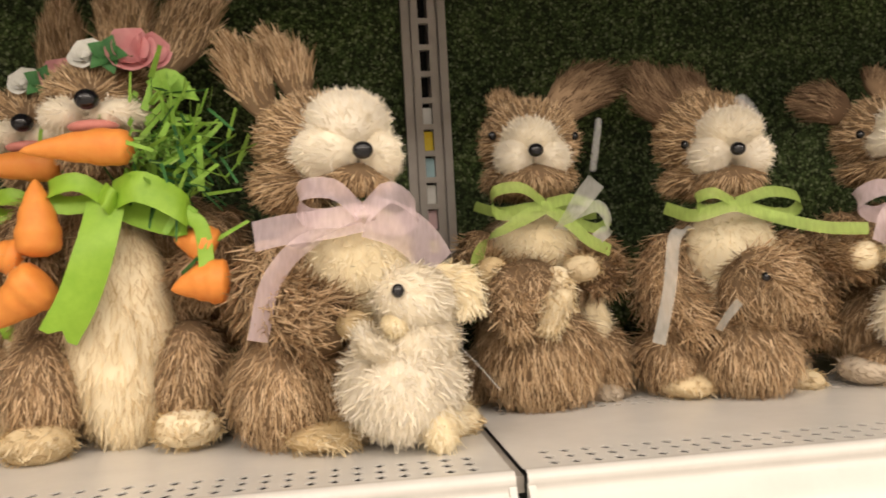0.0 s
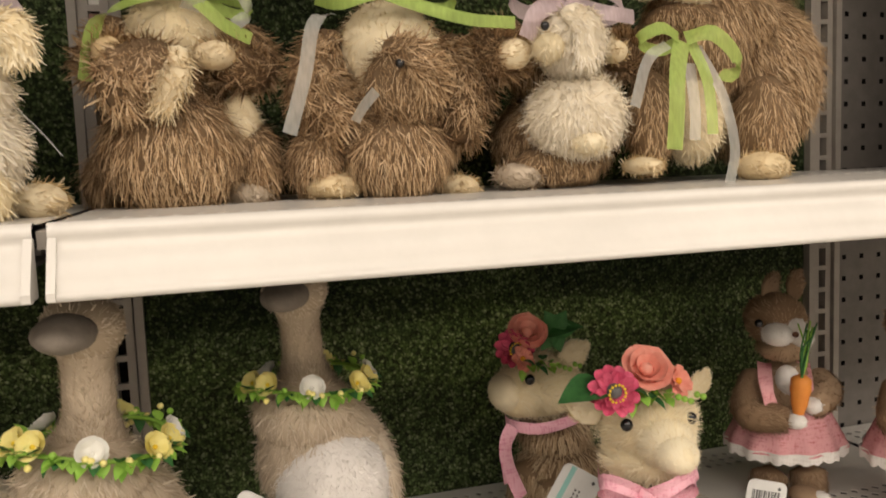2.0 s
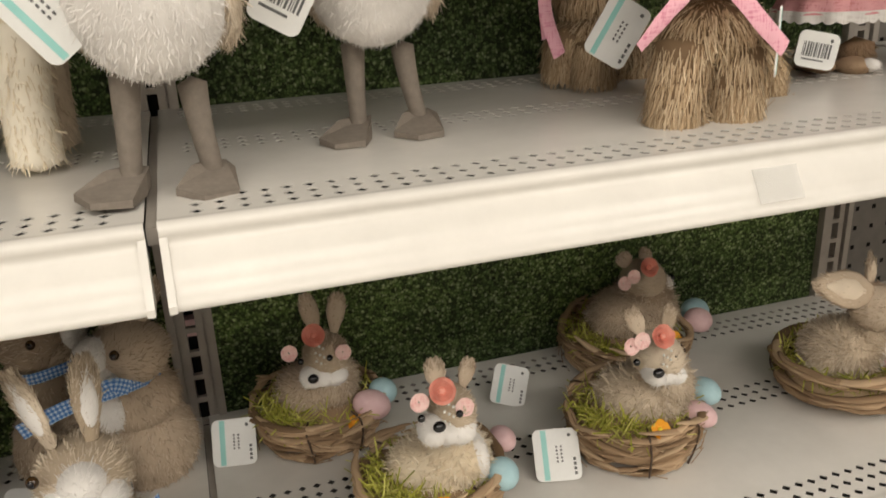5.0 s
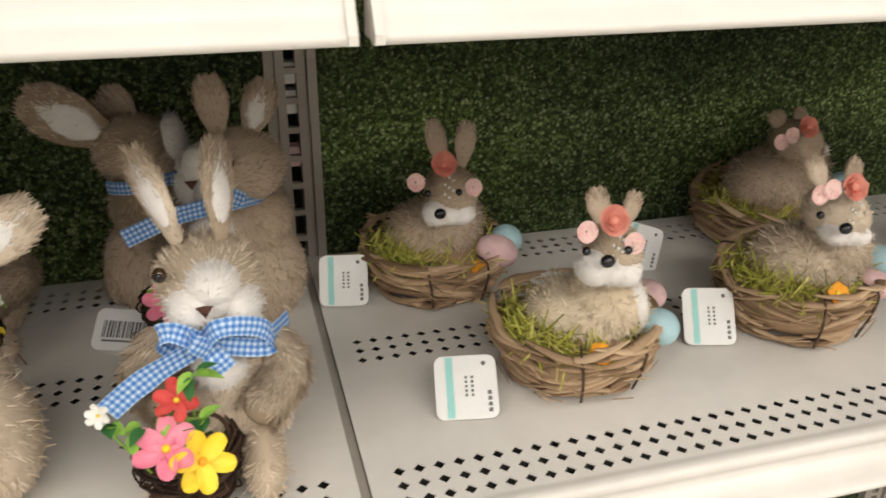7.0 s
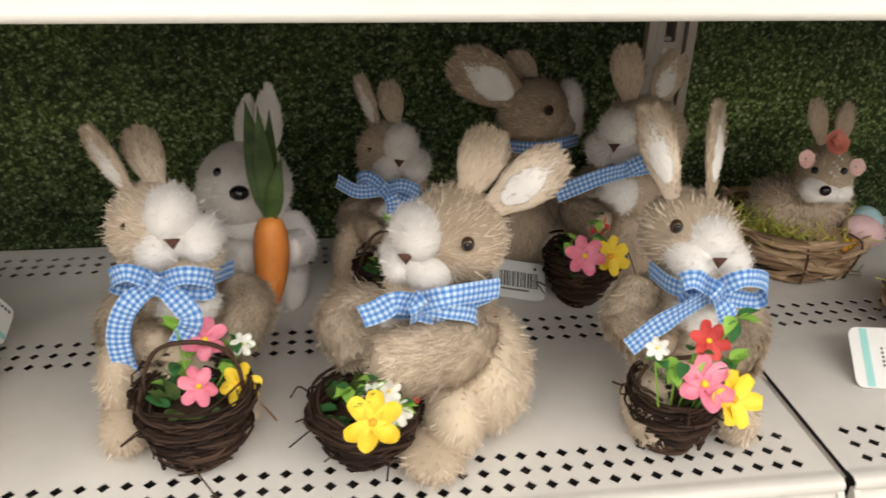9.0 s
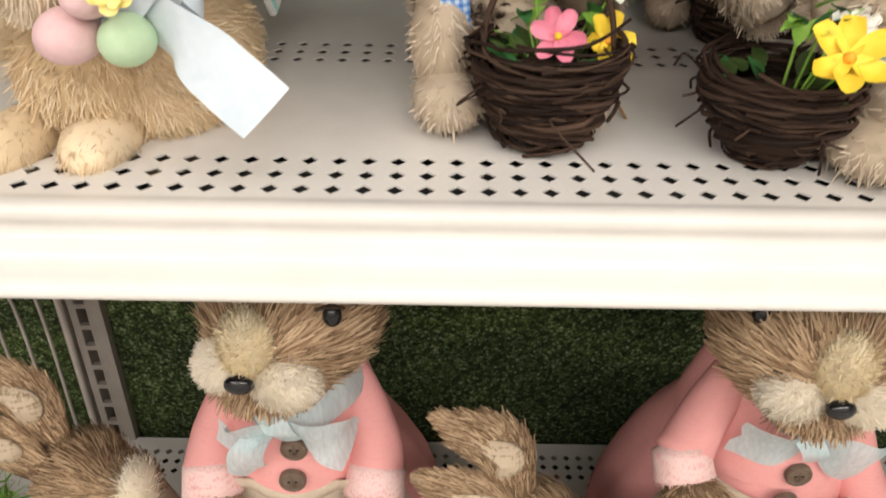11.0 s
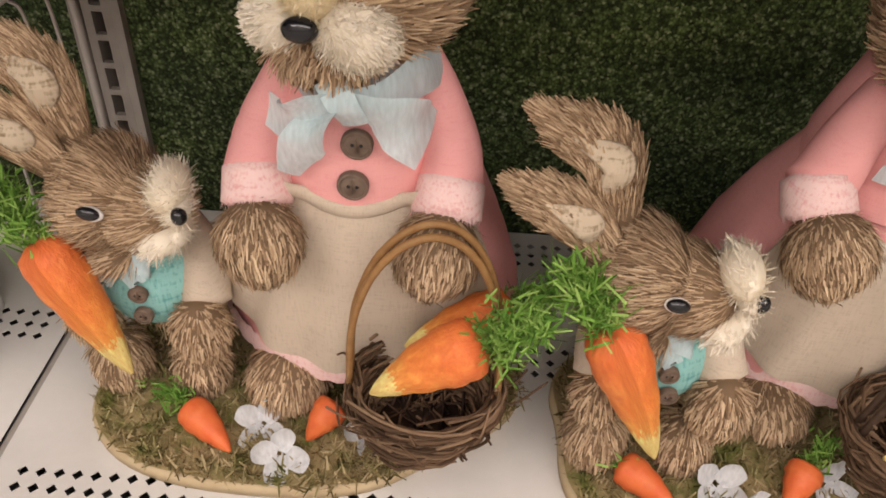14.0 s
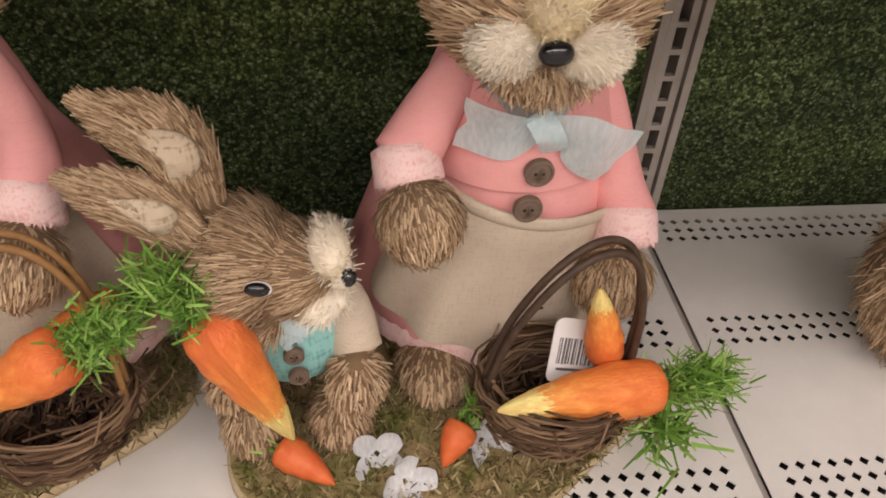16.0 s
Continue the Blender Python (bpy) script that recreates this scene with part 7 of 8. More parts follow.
def gingham_rabbits():
    B = "pale sisal rabbit with a blue gingham bow and a twig basket"
    # beside the joint
    ob = sisal_rabbit(B, pose(-.098, -.240, ZC),
        [((.0290, -.010, .0360), (.0370, .040, .0360)), ((.0283, .002, .0609), (.0319, .034, .0228)), ((-.0106, -.052, .0220), (.0130, .026, .0220)), ((.0430, -.058, .0210), (.0125, .026, .0210))],
        [([(-.0051, -.006, .0815), (-.0163, -.022, .066), (-.0051, -.052, .0659)], [.013, .0150, .012]), ([(.0530, -.006, .0716), (.0600, -.022, .0570), (.0432, -.050, .0500)], [.013, .0150, .013])],
        [((.0229, -.002, .1145), (.0299, .034, .026)), ((.0281, -.016, .0942), (.0202, .026, .0104))],
        [((.0253, -.024, .1228), (.0156, .018, .013)), ((.0129, -.026, .1114), (.0137, .020, .0124)), ((.0401, -.024, .108), (.0111, .020, .0124)), ((.0236, -.026, .0664), (.0163, .014, .0143))],
        (.0207, -.048, .119), [(-.0007, -.032, .1346)],
        [((.0081, -.002, .1394), (-.0088, .01, .1891), .0117, True, (-.7, -1, 0)), ((.0326, -.002, .1384), (.0346, .012, .19), .0117, True, (.9, -1, 0))],
        [([(-.0035, -.012, .096), (.0004, -.04, .099), (.0185, -.052, .1006), (.0493, -.03, .0864), (.066, 0, .0797)], .011, (0, .2, 1)),
         ([(.0178, -.054, .103), (.0281, -.064, .1166), (.0496, -.054, .1074), (.052, -.046, .0899), (.0179, -.054, .1015)], .0105, (0, .25, 1)),
         ([(.0178, -.054, .103), (.0038, -.06, .1151), (-.0044, -.056, .1107), (.0045, -.05, .0971), (.0186, -.052, .0995)], .011, (0, .25, 1)),
         ([(.0163, -.054, .1009), (-.0051, -.062, .0944), (-.0196, -.064, .0861), (-.0334, -.066, .0759)], .014, (.5, .1, 1)),
         ([(.0196, -.054, .1006), (.0238, -.058, .0945), (.0288, -.058, .0864)], .012, (1, .1, -.3)),
         ([(.0118, -.058, .1096), (.0143, -.064, .1093), (.021, -.058, .0999)], .011, (.2, 0, 1))])
    twig_basket(ob, (.0027, -.0592, .001), .0273, .0416, [((-.0031, -.1, .0728), .0163, "petal_pink", (-.1, -.8, 1)), ((.0126, -.104, .0653), .0163, "petal_yellow", (.3, -1, .7)), ((.0034, -.084, .0897), .0117, "petal_red", (0, -.8, .8)), ((-.0312, -.096, .096), .0065, "petal_white", (-.3, -1, .5))],
                [(-.0286, -.092, .0821), (-.0153, -.09, .0812), (.0124, -.088, .1067), (.0143, -.092, .0794), (-.0029, -.086, .0827)], 21, .026)
    # turned aside
    ob = sisal_rabbit("pale sisal rabbit turned aside beside its twig flower basket", pose(-.222, -.240, ZC),
        [((.0160, -.024, .0390), (.0300, .042, .0390)), ((.0030, 0, .0560), (.028, .040, .028)), ((-.0060, -.050, .0270), (.0200, .030, .0260)), ((-.0206, -.066, .0120), (.0200, .026, .0120))],
        [([(.0084, -.022, .0747), (-.0081, -.048, .0711), (-.0478, -.06, .0698)], [.018, .0215, .018]), ([(-.047, 0, .0743), (-.0671, -.012, .0705), (-.062, -.03, .0608)], [.014, .0165, .013])],
        [((-.0002, -.002, .1206), (.0299, .036, .028)), ((-.0208, -.012, .0907), (.0228, .026, .0111))],
        [((-.0258, -.016, .1298), (.0156, .024, .0156)), ((-.0371, -.012, .1108), (.0091, .022, .0111)), ((-.0201, -.026, .1107), (.0143, .018, .0111)), ((-.0343, -.014, .0662), (.015, .022, .0143))],
        (-.0339, -.036, .1243), [(.0003, -.038, .1319)],
        [((.0057, 0, .1442), (.0208, .014, .1761), .0143, False, (-.5, -1, 0)), ((.0176, -.008, .1383), (.0598, .002, .1642), .0156, True, (-.2, -1, .2))],
        [([(-.0514, -.004, .0753), (-.0363, -.04, .093), (-.0111, -.056, .1053), (.0141, -.04, .1013), (.023, 0, .0811)], .012, (0, .2, 1)),
         ([(-.03, -.054, .1039), (-.014, -.062, .1049), (.0028, -.054, .0961), (-.0007, -.05, .0884), (-.0302, -.056, .101)], .0100, (0, .25, 1)),
         ([(-.0299, -.054, .1049), (-.0131, -.064, .1146), (.0172, -.048, .1087)], .012, (0, .2, 1)),
         ([(-.0314, -.054, .104), (-.0416, -.06, .11), (-.0509, -.058, .1038), (-.06, -.056, .0993)], .013, (.2, .1, 1)),
         ([(-.0327, -.058, .1112), (-.0298, -.064, .1096), (-.0296, -.058, .0973)], .011, (.6, 0, 1))])
    twig_basket(ob, (-.0589, -.0489, .001), .0319, .0384, [((-.0566, -.096, .0591), .0169, "petal_yellow", (-.1, -.7, 1)), ((-.0553, -.086, .0601), .0072, "petal_white", (0, -1, .5)), ((-.0564, -.08, .0663), .0065, "petal_white", (.3, -1, .5)), ((-.0430, -.084, .0560), .0085, "petal_white", (.3, -1, .6)), ((-.0470, -.080, .0670), .0070, "petal_white", (.1, -1, .6)), ((-.0323, -.06, .0506), .0085, "petal_red", (0, -.6, 1))],
                [(-.0583, -.076, .0717), (-.0674, -.076, .0657), (-.0493, -.074, .0604), (-.0565, -.082, .0643), (-.0438, -.08, .0553)], 22)
    # with a raised pair of ears and crossed ribbon tails
    def with_tails(label, m, tone="sisal", front=True):
        ob = sisal_rabbit(label, m,
            [((.0000, -.016, .0350), (.0420, .042, .0350)), ((.0047, 0, .0500), (.0397, .036, .0293)), ((-.0258, -.062, .0140), (.0165, .026, .0140)), ((-.0280, -.040, .0340), (.0160, .030, .0300)), ((.0360, -.056, .0160), (.0150, .026, .0160))],
            [([(-.0263, -.004, .0667), (-.0307, -.022, .0542), (-.0061, -.05, .0601)], [.014, .0150, .012]), ([(.0380, -.004, .0699), (.0460, -.022, .0645), (.0350, -.048, .0565)], [.013, .0145, .0125])],
            [((-.0083, -.002, .115), (.0267, .034, .0273)), ((.0113, -.014, .0963), (.0208, .026, .0111))],
            [((.0067, -.02, .131), (.0156, .020, .0169)), ((-.0025, -.024, .1124), (.0143, .020, .0137)), ((.0223, -.022, .1158), (.013, .020, .013)), ((.0111, -.024, .0677), (.0202, .014, .0156))],
            (.0107, -.046, .1252), [(-.0179, -.026, .1255)],
            [((-.0183, -.002, .1346), (-.0382, .006, .1717), .0104, True, (-.8, -1, 0)), ((-.003, .004, .1384), (-.0143, .016, .1668), .0111, False, (.4, -1, 0))],
            ([([(-.0009, -.054, .1032), (-.0222, -.058, .1002), (-.0425, -.05, .1034)], .012, (.2, .1, 1)), ([(.0034, -.054, .1032), (.0096, -.058, .0942), (.0108, -.058, .081)], .012, (1, .1, 0))] if not front else
             [([(-.0009, -.054, .1032), (-.0153, -.06, .0938), (-.0238, -.06, .0724), (-.0226, -.058, .0431)], .013, (1, .1, .3)), ([(.0034, -.054, .1032), (.0133, -.06, .0936), (.0182, -.062, .0831), (.0095, -.062, .0671)], .013, (1, .1, -.3))]) +
            [([(-.0322, 0, .0865), (-.0206, -.034, .0973), (.0005, -.05, .1025), (.0245, -.034, .0954), (.0361, 0, .0826)], .011, (0, .2, 1)),
             ([(.0005, -.052, .1035), (-.0132, -.06, .1148), (-.0252, -.052, .1058), (-.0186, -.046, .0974), (.0005, -.052, .1022)], .0100, (0, .25, 1)),
             ([(.002, -.052, .1035), (.0175, -.06, .1116), (.0312, -.052, .1033), (.0241, -.046, .0919), (.0019, -.052, .1016)], .0105, (0, .25, 1)),
             ([(-.0028, -.056, .1092), (.0012, -.062, .1083), (.0045, -.056, .1009)], .011, (.2, 0, 1))], tone)
        twig_basket(ob, (.0167, -.0762, .001), .0332, .0449, [((.0243, -.062, .0689), .0137, "petal_pink", (0, -.7, 1)), ((.0204, -.076, .0472), .0124, "petal_pink", (-.2, -1, .6)), ((.0421, -.072, .0442), .013, "petal_yellow", (.5, -1, .6)), ((.0444, -.060, .0640), .0075, "petal_white", (.4, -1, .5))],
                    [(.0004, -.066, .0408), (.0074, -.062, .0524), (.0095, -.062, .0799), (.036, -.062, .052), (.0444, -.058, .0618), (-.0064, -.062, .0327)], 23, .0391)
        tw = Shape()
        tube(tw, [(.0459, -.05, .0177), (.0577, -.052, .0031), (.0719, -.06, -.0206)], .0007, "cane", 4, 8)
        part("loose_twig", tw, ob)
        ob.matrix_world = m
    with_tails("pale sisal rabbit with gingham bow, basket and raised ears", pose(-.395, -.202, ZC))
    with_tails("sisal rabbit with gingham bow standing at the back board", pose(-.250, -.068, ZC, 0, 4, -16) @ Matrix.Diagonal((.86, .86, .93, 1)), "sisal_grey", False)
    # in profile, and one behind the first
    sisal_rabbit("grey sisal rabbit seen from the side with a gingham collar", pose(-.140, -.042, ZC),
        [((.0122, 0, .0322), (.0354, .036, .0443)), ((.0175, 0, .084), (.0295, .032, .0325)), ((-.0123, 0, .0232), (.0128, .026, .0217)), ((.0352, -.01, .019), (.0246, .030, .0246))],
        [([(.0301, -.01, .0822), (.0401, -.022, .0614), (.0565, -.024, .0534)], [.014, .017, .013])],
        [((.0141, 0, .1291), (.0305, .032, .0286)), ((.0287, -.004, .1217), (.0217, .024, .0187))],
        [((.0427, 0, .1335), (.0108, .022, .0217)), ((.0444, -.002, .1203), (.0089, .020, .0118))],
        (.0552, -.004, .1252), [(.0161, -.034, .1419)],
        [((.0026, -.006, .1399), (-.054, -.006, .1741), .0217, True, (-.1, -1, .1)), ((.015, .012, .1455), (-.0061, .024, .1638), .0177, False, (0, -1, 0))],
        [([(-.0083, .02, .0969), (-.0077, -.02, .1078), (.0125, -.036, .1118), (.0437, -.024, .1132), (.0564, .01, .1032)], .010, (0, .1, 1))], "sisal_grey")
    ob = sisal_rabbit("grey sisal rabbit with a basket behind a paler one", pose(-.052, -.085, ZC),
        [((.0035, .004, .0345), (.044, .040, .0458)), ((.0001, 0, .0824), (.0385, .034, .032))],
        [([(-.0279, -.004, .0907), (-.0468, -.022, .0709), (-.0405, -.046, .0675)], [.015, .018, .014])],
        [((.0029, -.002, .1258), (.033, .034, .0284)), ((-.0167, -.012, .1074), (.0229, .024, .0119))],
        [((-.0234, -.018, .1327), (.0147, .018, .0174)), ((-.0351, -.014, .1175), (.0101, .018, .0128)), ((-.0177, -.024, .1176), (.0156, .016, .0119)), ((-.0213, -.026, .0853), (.0174, .014, .0183))],
        (-.0319, -.034, .1266), [(-.0052, -.034, .1397)],
        [((-.0102, 0, .1484), (-.0138, .01, .187), .0128, False, (-.3, -1, 0)), ((.0113, 0, .1475), (.0262, .01, .1816), .0124, True, (-.3, -1, 0))],
        [([(-.0339, -.01, .1006), (-.0275, -.04, .1091), (-.0072, -.044, .1127), (.0249, -.01, .1043)], .010, (0, .1, 1)),
         ([(-.0244, -.048, .1131), (-.0478, -.056, .1112), (-.0797, -.056, .0987)], .013, (.2, .1, 1)),
         ([(-.0245, -.048, .114), (-.0098, -.052, .1226), (.0028, -.046, .1151)], .012, (0, .1, 1))], "sisal_grey")
    twig_basket(ob, (-.0487, -.0403, .001), .0293, .044, [((-.0578, -.07, .0543), .0156, "petal_pink", (-.1, -1, .6)), ((-.037, -.068, .0519), .0156, "petal_yellow", (.3, -1, .6)), ((-.0435, -.05, .0697), .0092, "petal_red", (0, -1, .6))], [(-.0458, -.05, .0745), (-.0424, -.056, .0631), (-.0634, -.054, .0591)], 24)


def white_carrot_rabbit():
    ob = thing("rabbit_figure", "white fleece rabbit hugging a tall carrot with dark leaves", "figurine")
    b = Shape()
    nose = (-.0233, -.034, .1069)
    for c, r in (((-.0167, .006, .0283), (.0345, .038, .0443)), ((.0055, -.002, .021), (.015, .026, .0274)), ((-.0475, -.004, .0126), (.015, .026, .0274)), ((-.0168, 0, .0693), (.0274, .030, .0221))):
        lump(b, c, r, "white", (0, 0, -1), .005, dense=2, lift=.25, jit=.3, width=.0006)
    lump(b, (-.0225, -.002, .0996), (.0345, .032, .0319), "white", away(nose), .005, dense=2.2, lift=.2, width=.0006)
    limb(b, [(-.0511, -.004, .065), (-.0454, -.024, .0525), (-.017, -.04, .0598)], [.014, .016, .012], "white", fur=1500, length=.005, width=.0006, lift=.3)
    limb(b, [(.0071, -.004, .0695), (.0139, -.022, .0599), (.0073, -.04, .0621)], [.013, .015, .011], "white", fur=1300, length=.005, width=.0006, lift=.3)
    ball(b, nose, (.0071, .006, .0053), "black", seg=14, ring=8)
    ball(b, (-.0379, -.022, .1177), (.0036,) * 3, "black", seg=10, ring=6)
    ear(b, (-.0061, 0, .1213), (-.0015, .01, .1674), .0115, "white", None, (-.2, -1, 0), 700, .005, .35)
    ear(b, (-.0181, .004, .1204), (-.0168, .016, .1573), .0106, "white", None, (0, -1, 0), 700, .005, .35)
    part("body", b, ob)
    cs = Shape()
    limb(cs, [(-.0020, -.050, .0930), (-.0025, -.052, .0840), (-.0028, -.055, .0690), (-.0050, -.064, .0480), (-.0125, -.074, .0290), (-.0280, -.074, .0080)], [.0080, .0115, .0125, .0100, .0065, .0045], "orange_skin", 14, 20, fur=900, length=.009, width=.0008, lift=.05, jit=.06, furmat="carrot_red")
    part("carrot", cs, ob, "long orange straw carrot")
    for tip, wd in (((-.0161, -.046, .1682), .018), ((-.0068, -.052, .1662), .014), ((.0091, -.062, .1337), .012), ((.0009, -.04, .1628), .012)):
        lv = Shape()
        root = np.array((-.0012, -.052, .094))
        leaf_at(lv, root, np.array(tip) - root + (0, 0, .012), float(np.linalg.norm(np.array(tip) - root)) * 1.05, wd, "leaf_olive", (0, -1, .1))
        part("leaf", lv, ob, "long dark green leaf")
    ob.matrix_world = pose(-.335, -.104, ZC)
    return ob


def fluffy_rabbit(label, m):
    ob = thing("rabbit_figure", label, "figurine", "golden fur rabbits")
    b, T = Shape(), "gold_fur"
    lump(b, (.0253, .02, .0178), (.0339, .062, .0387), T, (.4, .5, -1), .0080, dense=2.8, lift=.22, jit=.30, width=.0007)
    lump(b, (-.0052, -.01, .0239), (.0373, .042, .0316), T, (0, 0, -1), .0080, dense=2.8, lift=.22, jit=.30, width=.0007)
    for c, r in (((.0029, -.044, .0038), (.0166, .028, .0126)), ((-.0338, -.044, .0029), (.0166, .028, .0126)), ((.0218, -.006, -.0188), (.0201, .030, .0103))):
        lump(b, c, r, T, (0, -.6, -1), .006, dense=2.0, lift=.16, width=.0007)
    muzzle = (.0085, -.08, .1025)
    lump(b, (.0008, -.02, .0851), (.0453, .058, .0359), "cream_fur", away(muzzle), .0070, dense=3.0, lift=.20, jit=.28, width=.0007)
    lump(b, (-.005, -.052, .0824), (.0201, .030, .0158), "cream_fur", away(muzzle), .006, dense=1.5, width=.0007)
    ball(b, muzzle, (.007, .004, .005), "nose_pink", seg=10, ring=6)
    ball(b, (.0303, -.068, .1042), (.0072, .0075, .0066), "black", seg=16, ring=10)
    ear(b, (.0229, -.012, .0949), (.0864, .006, .1485), .0161, "cream_fur", None, (.3, -.9, .3), 2600, .0055, .3)
    ear(b, (-.0016, .006, .1066), (.0572, .026, .1503), .0149, "cream_fur", None, (.3, -.9, .3), 2600, .0055, .3)
    part("body", b, ob)
    rb = Ribbon("satin_blue")
    rb.strip([(.0405, 0, .0736), (.0502, -.034, .0736), (.0441, -.056, .0687), (.0232, -.068, .0696), (-.0007, -.06, .066)], .014, (.3, .2, 1), 18)
    rb.strip([(.0371, -.072, .0706), (.0556, -.082, .0873), (.0642, -.074, .0745), (.0542, -.068, .0624), (.0368, -.072, .0687)], .015, (0, .25, 1), 16)
    rb.strip([(.0448, -.074, .0688), (.0583, -.082, .062), (.0714, -.084, .0491), (.0857, -.084, .0346)], .026, (-.45, .1, 1), 14)
    rb.done("ribbon_bow", ob, "pale blue satin ribbon bow")
    for c, r, mat, lb in (((.0154, -.078, .0615), (.0121, .014, .0103), "egg_pink", "small pink egg"), ((.0374, -.08, .061), (.0103, .013, .0095), "egg_green", "small green egg"), ((.0269, -.08, .077), (.0098, .013, .008), "egg_pink", "small pink egg")):
        s = Shape(); ball(s, c, r, mat); part("egg", s, ob, lb)
    g = Shape(); petals(g, (.0413, -.094, .0826), .0086, 5, "petal_pale", (0, -1, .3), .4, .4, 2); part("bow_knot", g, ob, "shiny yellow ribbon knot")
    ob.matrix_world = m
    return ob


def build_lower():
    gingham_rabbits()
    white_carrot_rabbit()
    fluffy_rabbit("golden fur rabbit with a pale blue satin bow", pose(-.575, -.250, ZC))
    fluffy_rabbit("golden fur rabbit half hidden behind another", pose(-.640, -.125, ZC))
    nest_rabbits()
    nest_rabbit("sisal rabbit with a long ear on a raffia nest", pose(.606, -.200, ZC, 0, 0, 14), 34, True)
    Tg = hang_tag
    T1 = "white card tag with a teal stripe lying before a nest"
    Tg(T1, pose(.078, -.268, ZC + .0015, -52, -2, -12), .042, .044)
    Tg(T1, pose(.284, -.228, ZC + .0015, -38, 0, -14), .040, .044)
    Tg(T1, pose(.022, -.100, ZC + .0015, -30, -2, -14), .040, .042)
    Tg("white card tag with a teal stripe leaning at the back", pose(.288, -.098, ZC + .002, -30, 16, -16), .036, .040)
    Tg("white card tag with a barcode lying on the shelf", pose(-.150, -.125, ZC + .0015, -62, 8, -8), .044, .036, True)
    Tg("white card tag standing behind a golden rabbit", pose(-.512, -.180, ZC + .032, 0, -34, 78), .026, .050)


# ---- large rabbits in dresses, each on a mossy base with a small one ----
def paw(b, c, r, mat="straw_mid", n=700, comb=(0, 0, -1)):
    ball(b, c, r, mat, fur=int(n * 1.3), length=.012, width=.0015, comb=comb, lift=.07, jit=.13)


def lady_set(label, m, k):
    ob = thing("rabbit_pair_figure", label, "figurine", "dressed rabbit pairs")
    T = "straw_mid"
    L = np.array((.001, 0, 0) if k == 0 else (.010, .040, 0))

    def lp(name, sh, parent, lab=""):
        return part(name, shifted(sh, Matrix.Translation(L)), parent, lab)
    # base
    def edge(a):
        return .156 * (1 + .06 * math.sin(3 * a + .8) + .05 * math.sin(5 * a + 2.2)) * abs(math.cos(a)) ** .0, .108 * (1 + .10 * math.sin(3 * a + 2.0) + .06 * math.sin(4 * a))
    n = 72
    A = [2 * np.pi * i / n for i in range(n)]
    out = [(-.050 + edge(a)[0] * math.cos(a), -.030 + edge(a)[1] * math.sin(a)) for a in A]
    s = Shape()
    v = [(x, y, .0005) for x, y in out] + [(x, y, .009) for x, y in out] + [(-.045 + (x + .045) * .985, -.03 + (y + .03) * .985, .011) for x, y in out]
    s.add(v, [(i, (i + 1) % n, n + (i + 1) % n, n + i) for i in range(n)] + [(n + i, n + (i + 1) % n, 2 * n + (i + 1) % n, 2 * n + i) for i in range(n)] + [tuple(range(2 * n, 3 * n)), tuple(range(n - 1, -1, -1))], "wood")
    base = part("base", s, ob, "irregular pale wood base")
    ms = Shape()
    v = [(-.045, -.03, .016)]
    for t in (.35, .7, .985):
        v += [(-.045 + (x + .045) * t, -.03 + (y + .03) * t, .0155 - .003 * (t > .9) + rng.normal(0, .0008)) for x, y in out]
    ms.add(v, [(0, 1 + i, 1 + (i + 1) % n) for i in range(n)] + [(1 + j * n + i, 1 + (j + 1) * n + i, 1 + (j + 1) * n + (i + 1) % n, 1 + j * n + (i + 1) % n) for j in range(2) for i in range(n)], "moss")
    q = 9000
    a, rr = rng.uniform(0, 2 * np.pi, q), np.sqrt(rng.uniform(0, 1, q)) * 1.0
    ex = np.array([edge(x) for x in a])
    p = np.stack([-.045 + ex[:, 0] * np.cos(a) * rr, -.03 + ex[:, 1] * np.sin(a) * rr, .0135 + rng.uniform(0, .003, q)], 1)
    strands(ms, p, unit(rng.normal(0, .4, (q, 3)) + np.array((0, 0, 1))), "moss", .010, .0014, rng.normal(size=(q, 3)), .42, .5, .5)
    part("moss", ms, base, "dry green-brown moss")
    # the large rabbit
    b = Shape()
    hy = -20 if k == 0 else -8
    R = turn(0, 0, hy)
    hc = np.array((.004, -.016, .327) if k == 0 else (-.004, -.034, .324))
    f = R @ np.array((0, -1, 0))
    ball(b, hc, (.058, .057, .055) if k == 0 else (.065, .060, .060), T, fur=9000, length=.017, width=.0016, comb=-f * 1.0 + np.array((0, 0, .15)), lift=.09, jit=.13)
    for s_ in (-1, 1):
        ball(b, hc + R @ np.array((s_ * .0205, -.048, -.017)), (.0215, .019, .0190), "plush_pale", (0, s_ * 12, 0), fur=3600, length=.0055, width=.0008, comb=R @ np.array((s_, -.2, -.3)), lift=.35, jit=.35)
        ball(b, hc + R @ np.array((s_ * .046, -.031, .027)), (.0060, .0060, .0080), "black", seg=12, ring=8)
        limb(b, [hc + R @ np.array((s_ * .040, -.0395, .035)), hc + R @ np.array((s_ * .047, -.0345, .036)), hc + R @ np.array((s_ * .052, -.027, .031))], [.0012, .0016, .0010], "cane_dark", 6, 6)
    ball(b, hc + R @ np.array((0, -.053, .009)), (.0175, .017, .0235), "plush", fur=3000, length=.0055, width=.0008, comb=(0, 0, 1), lift=.35, jit=.35)
    ball(b, hc + R @ np.array((0, -.044, -.033)), (.028, .018, .014), T, fur=1100, length=.013, width=.0014, comb=R @ np.array((0, -.3, -1)), lift=.2)
    ball(b, hc + R @ np.array((0, -.068, -.012)), (.0094, .0055, .0068), "black", seg=12, ring=8)
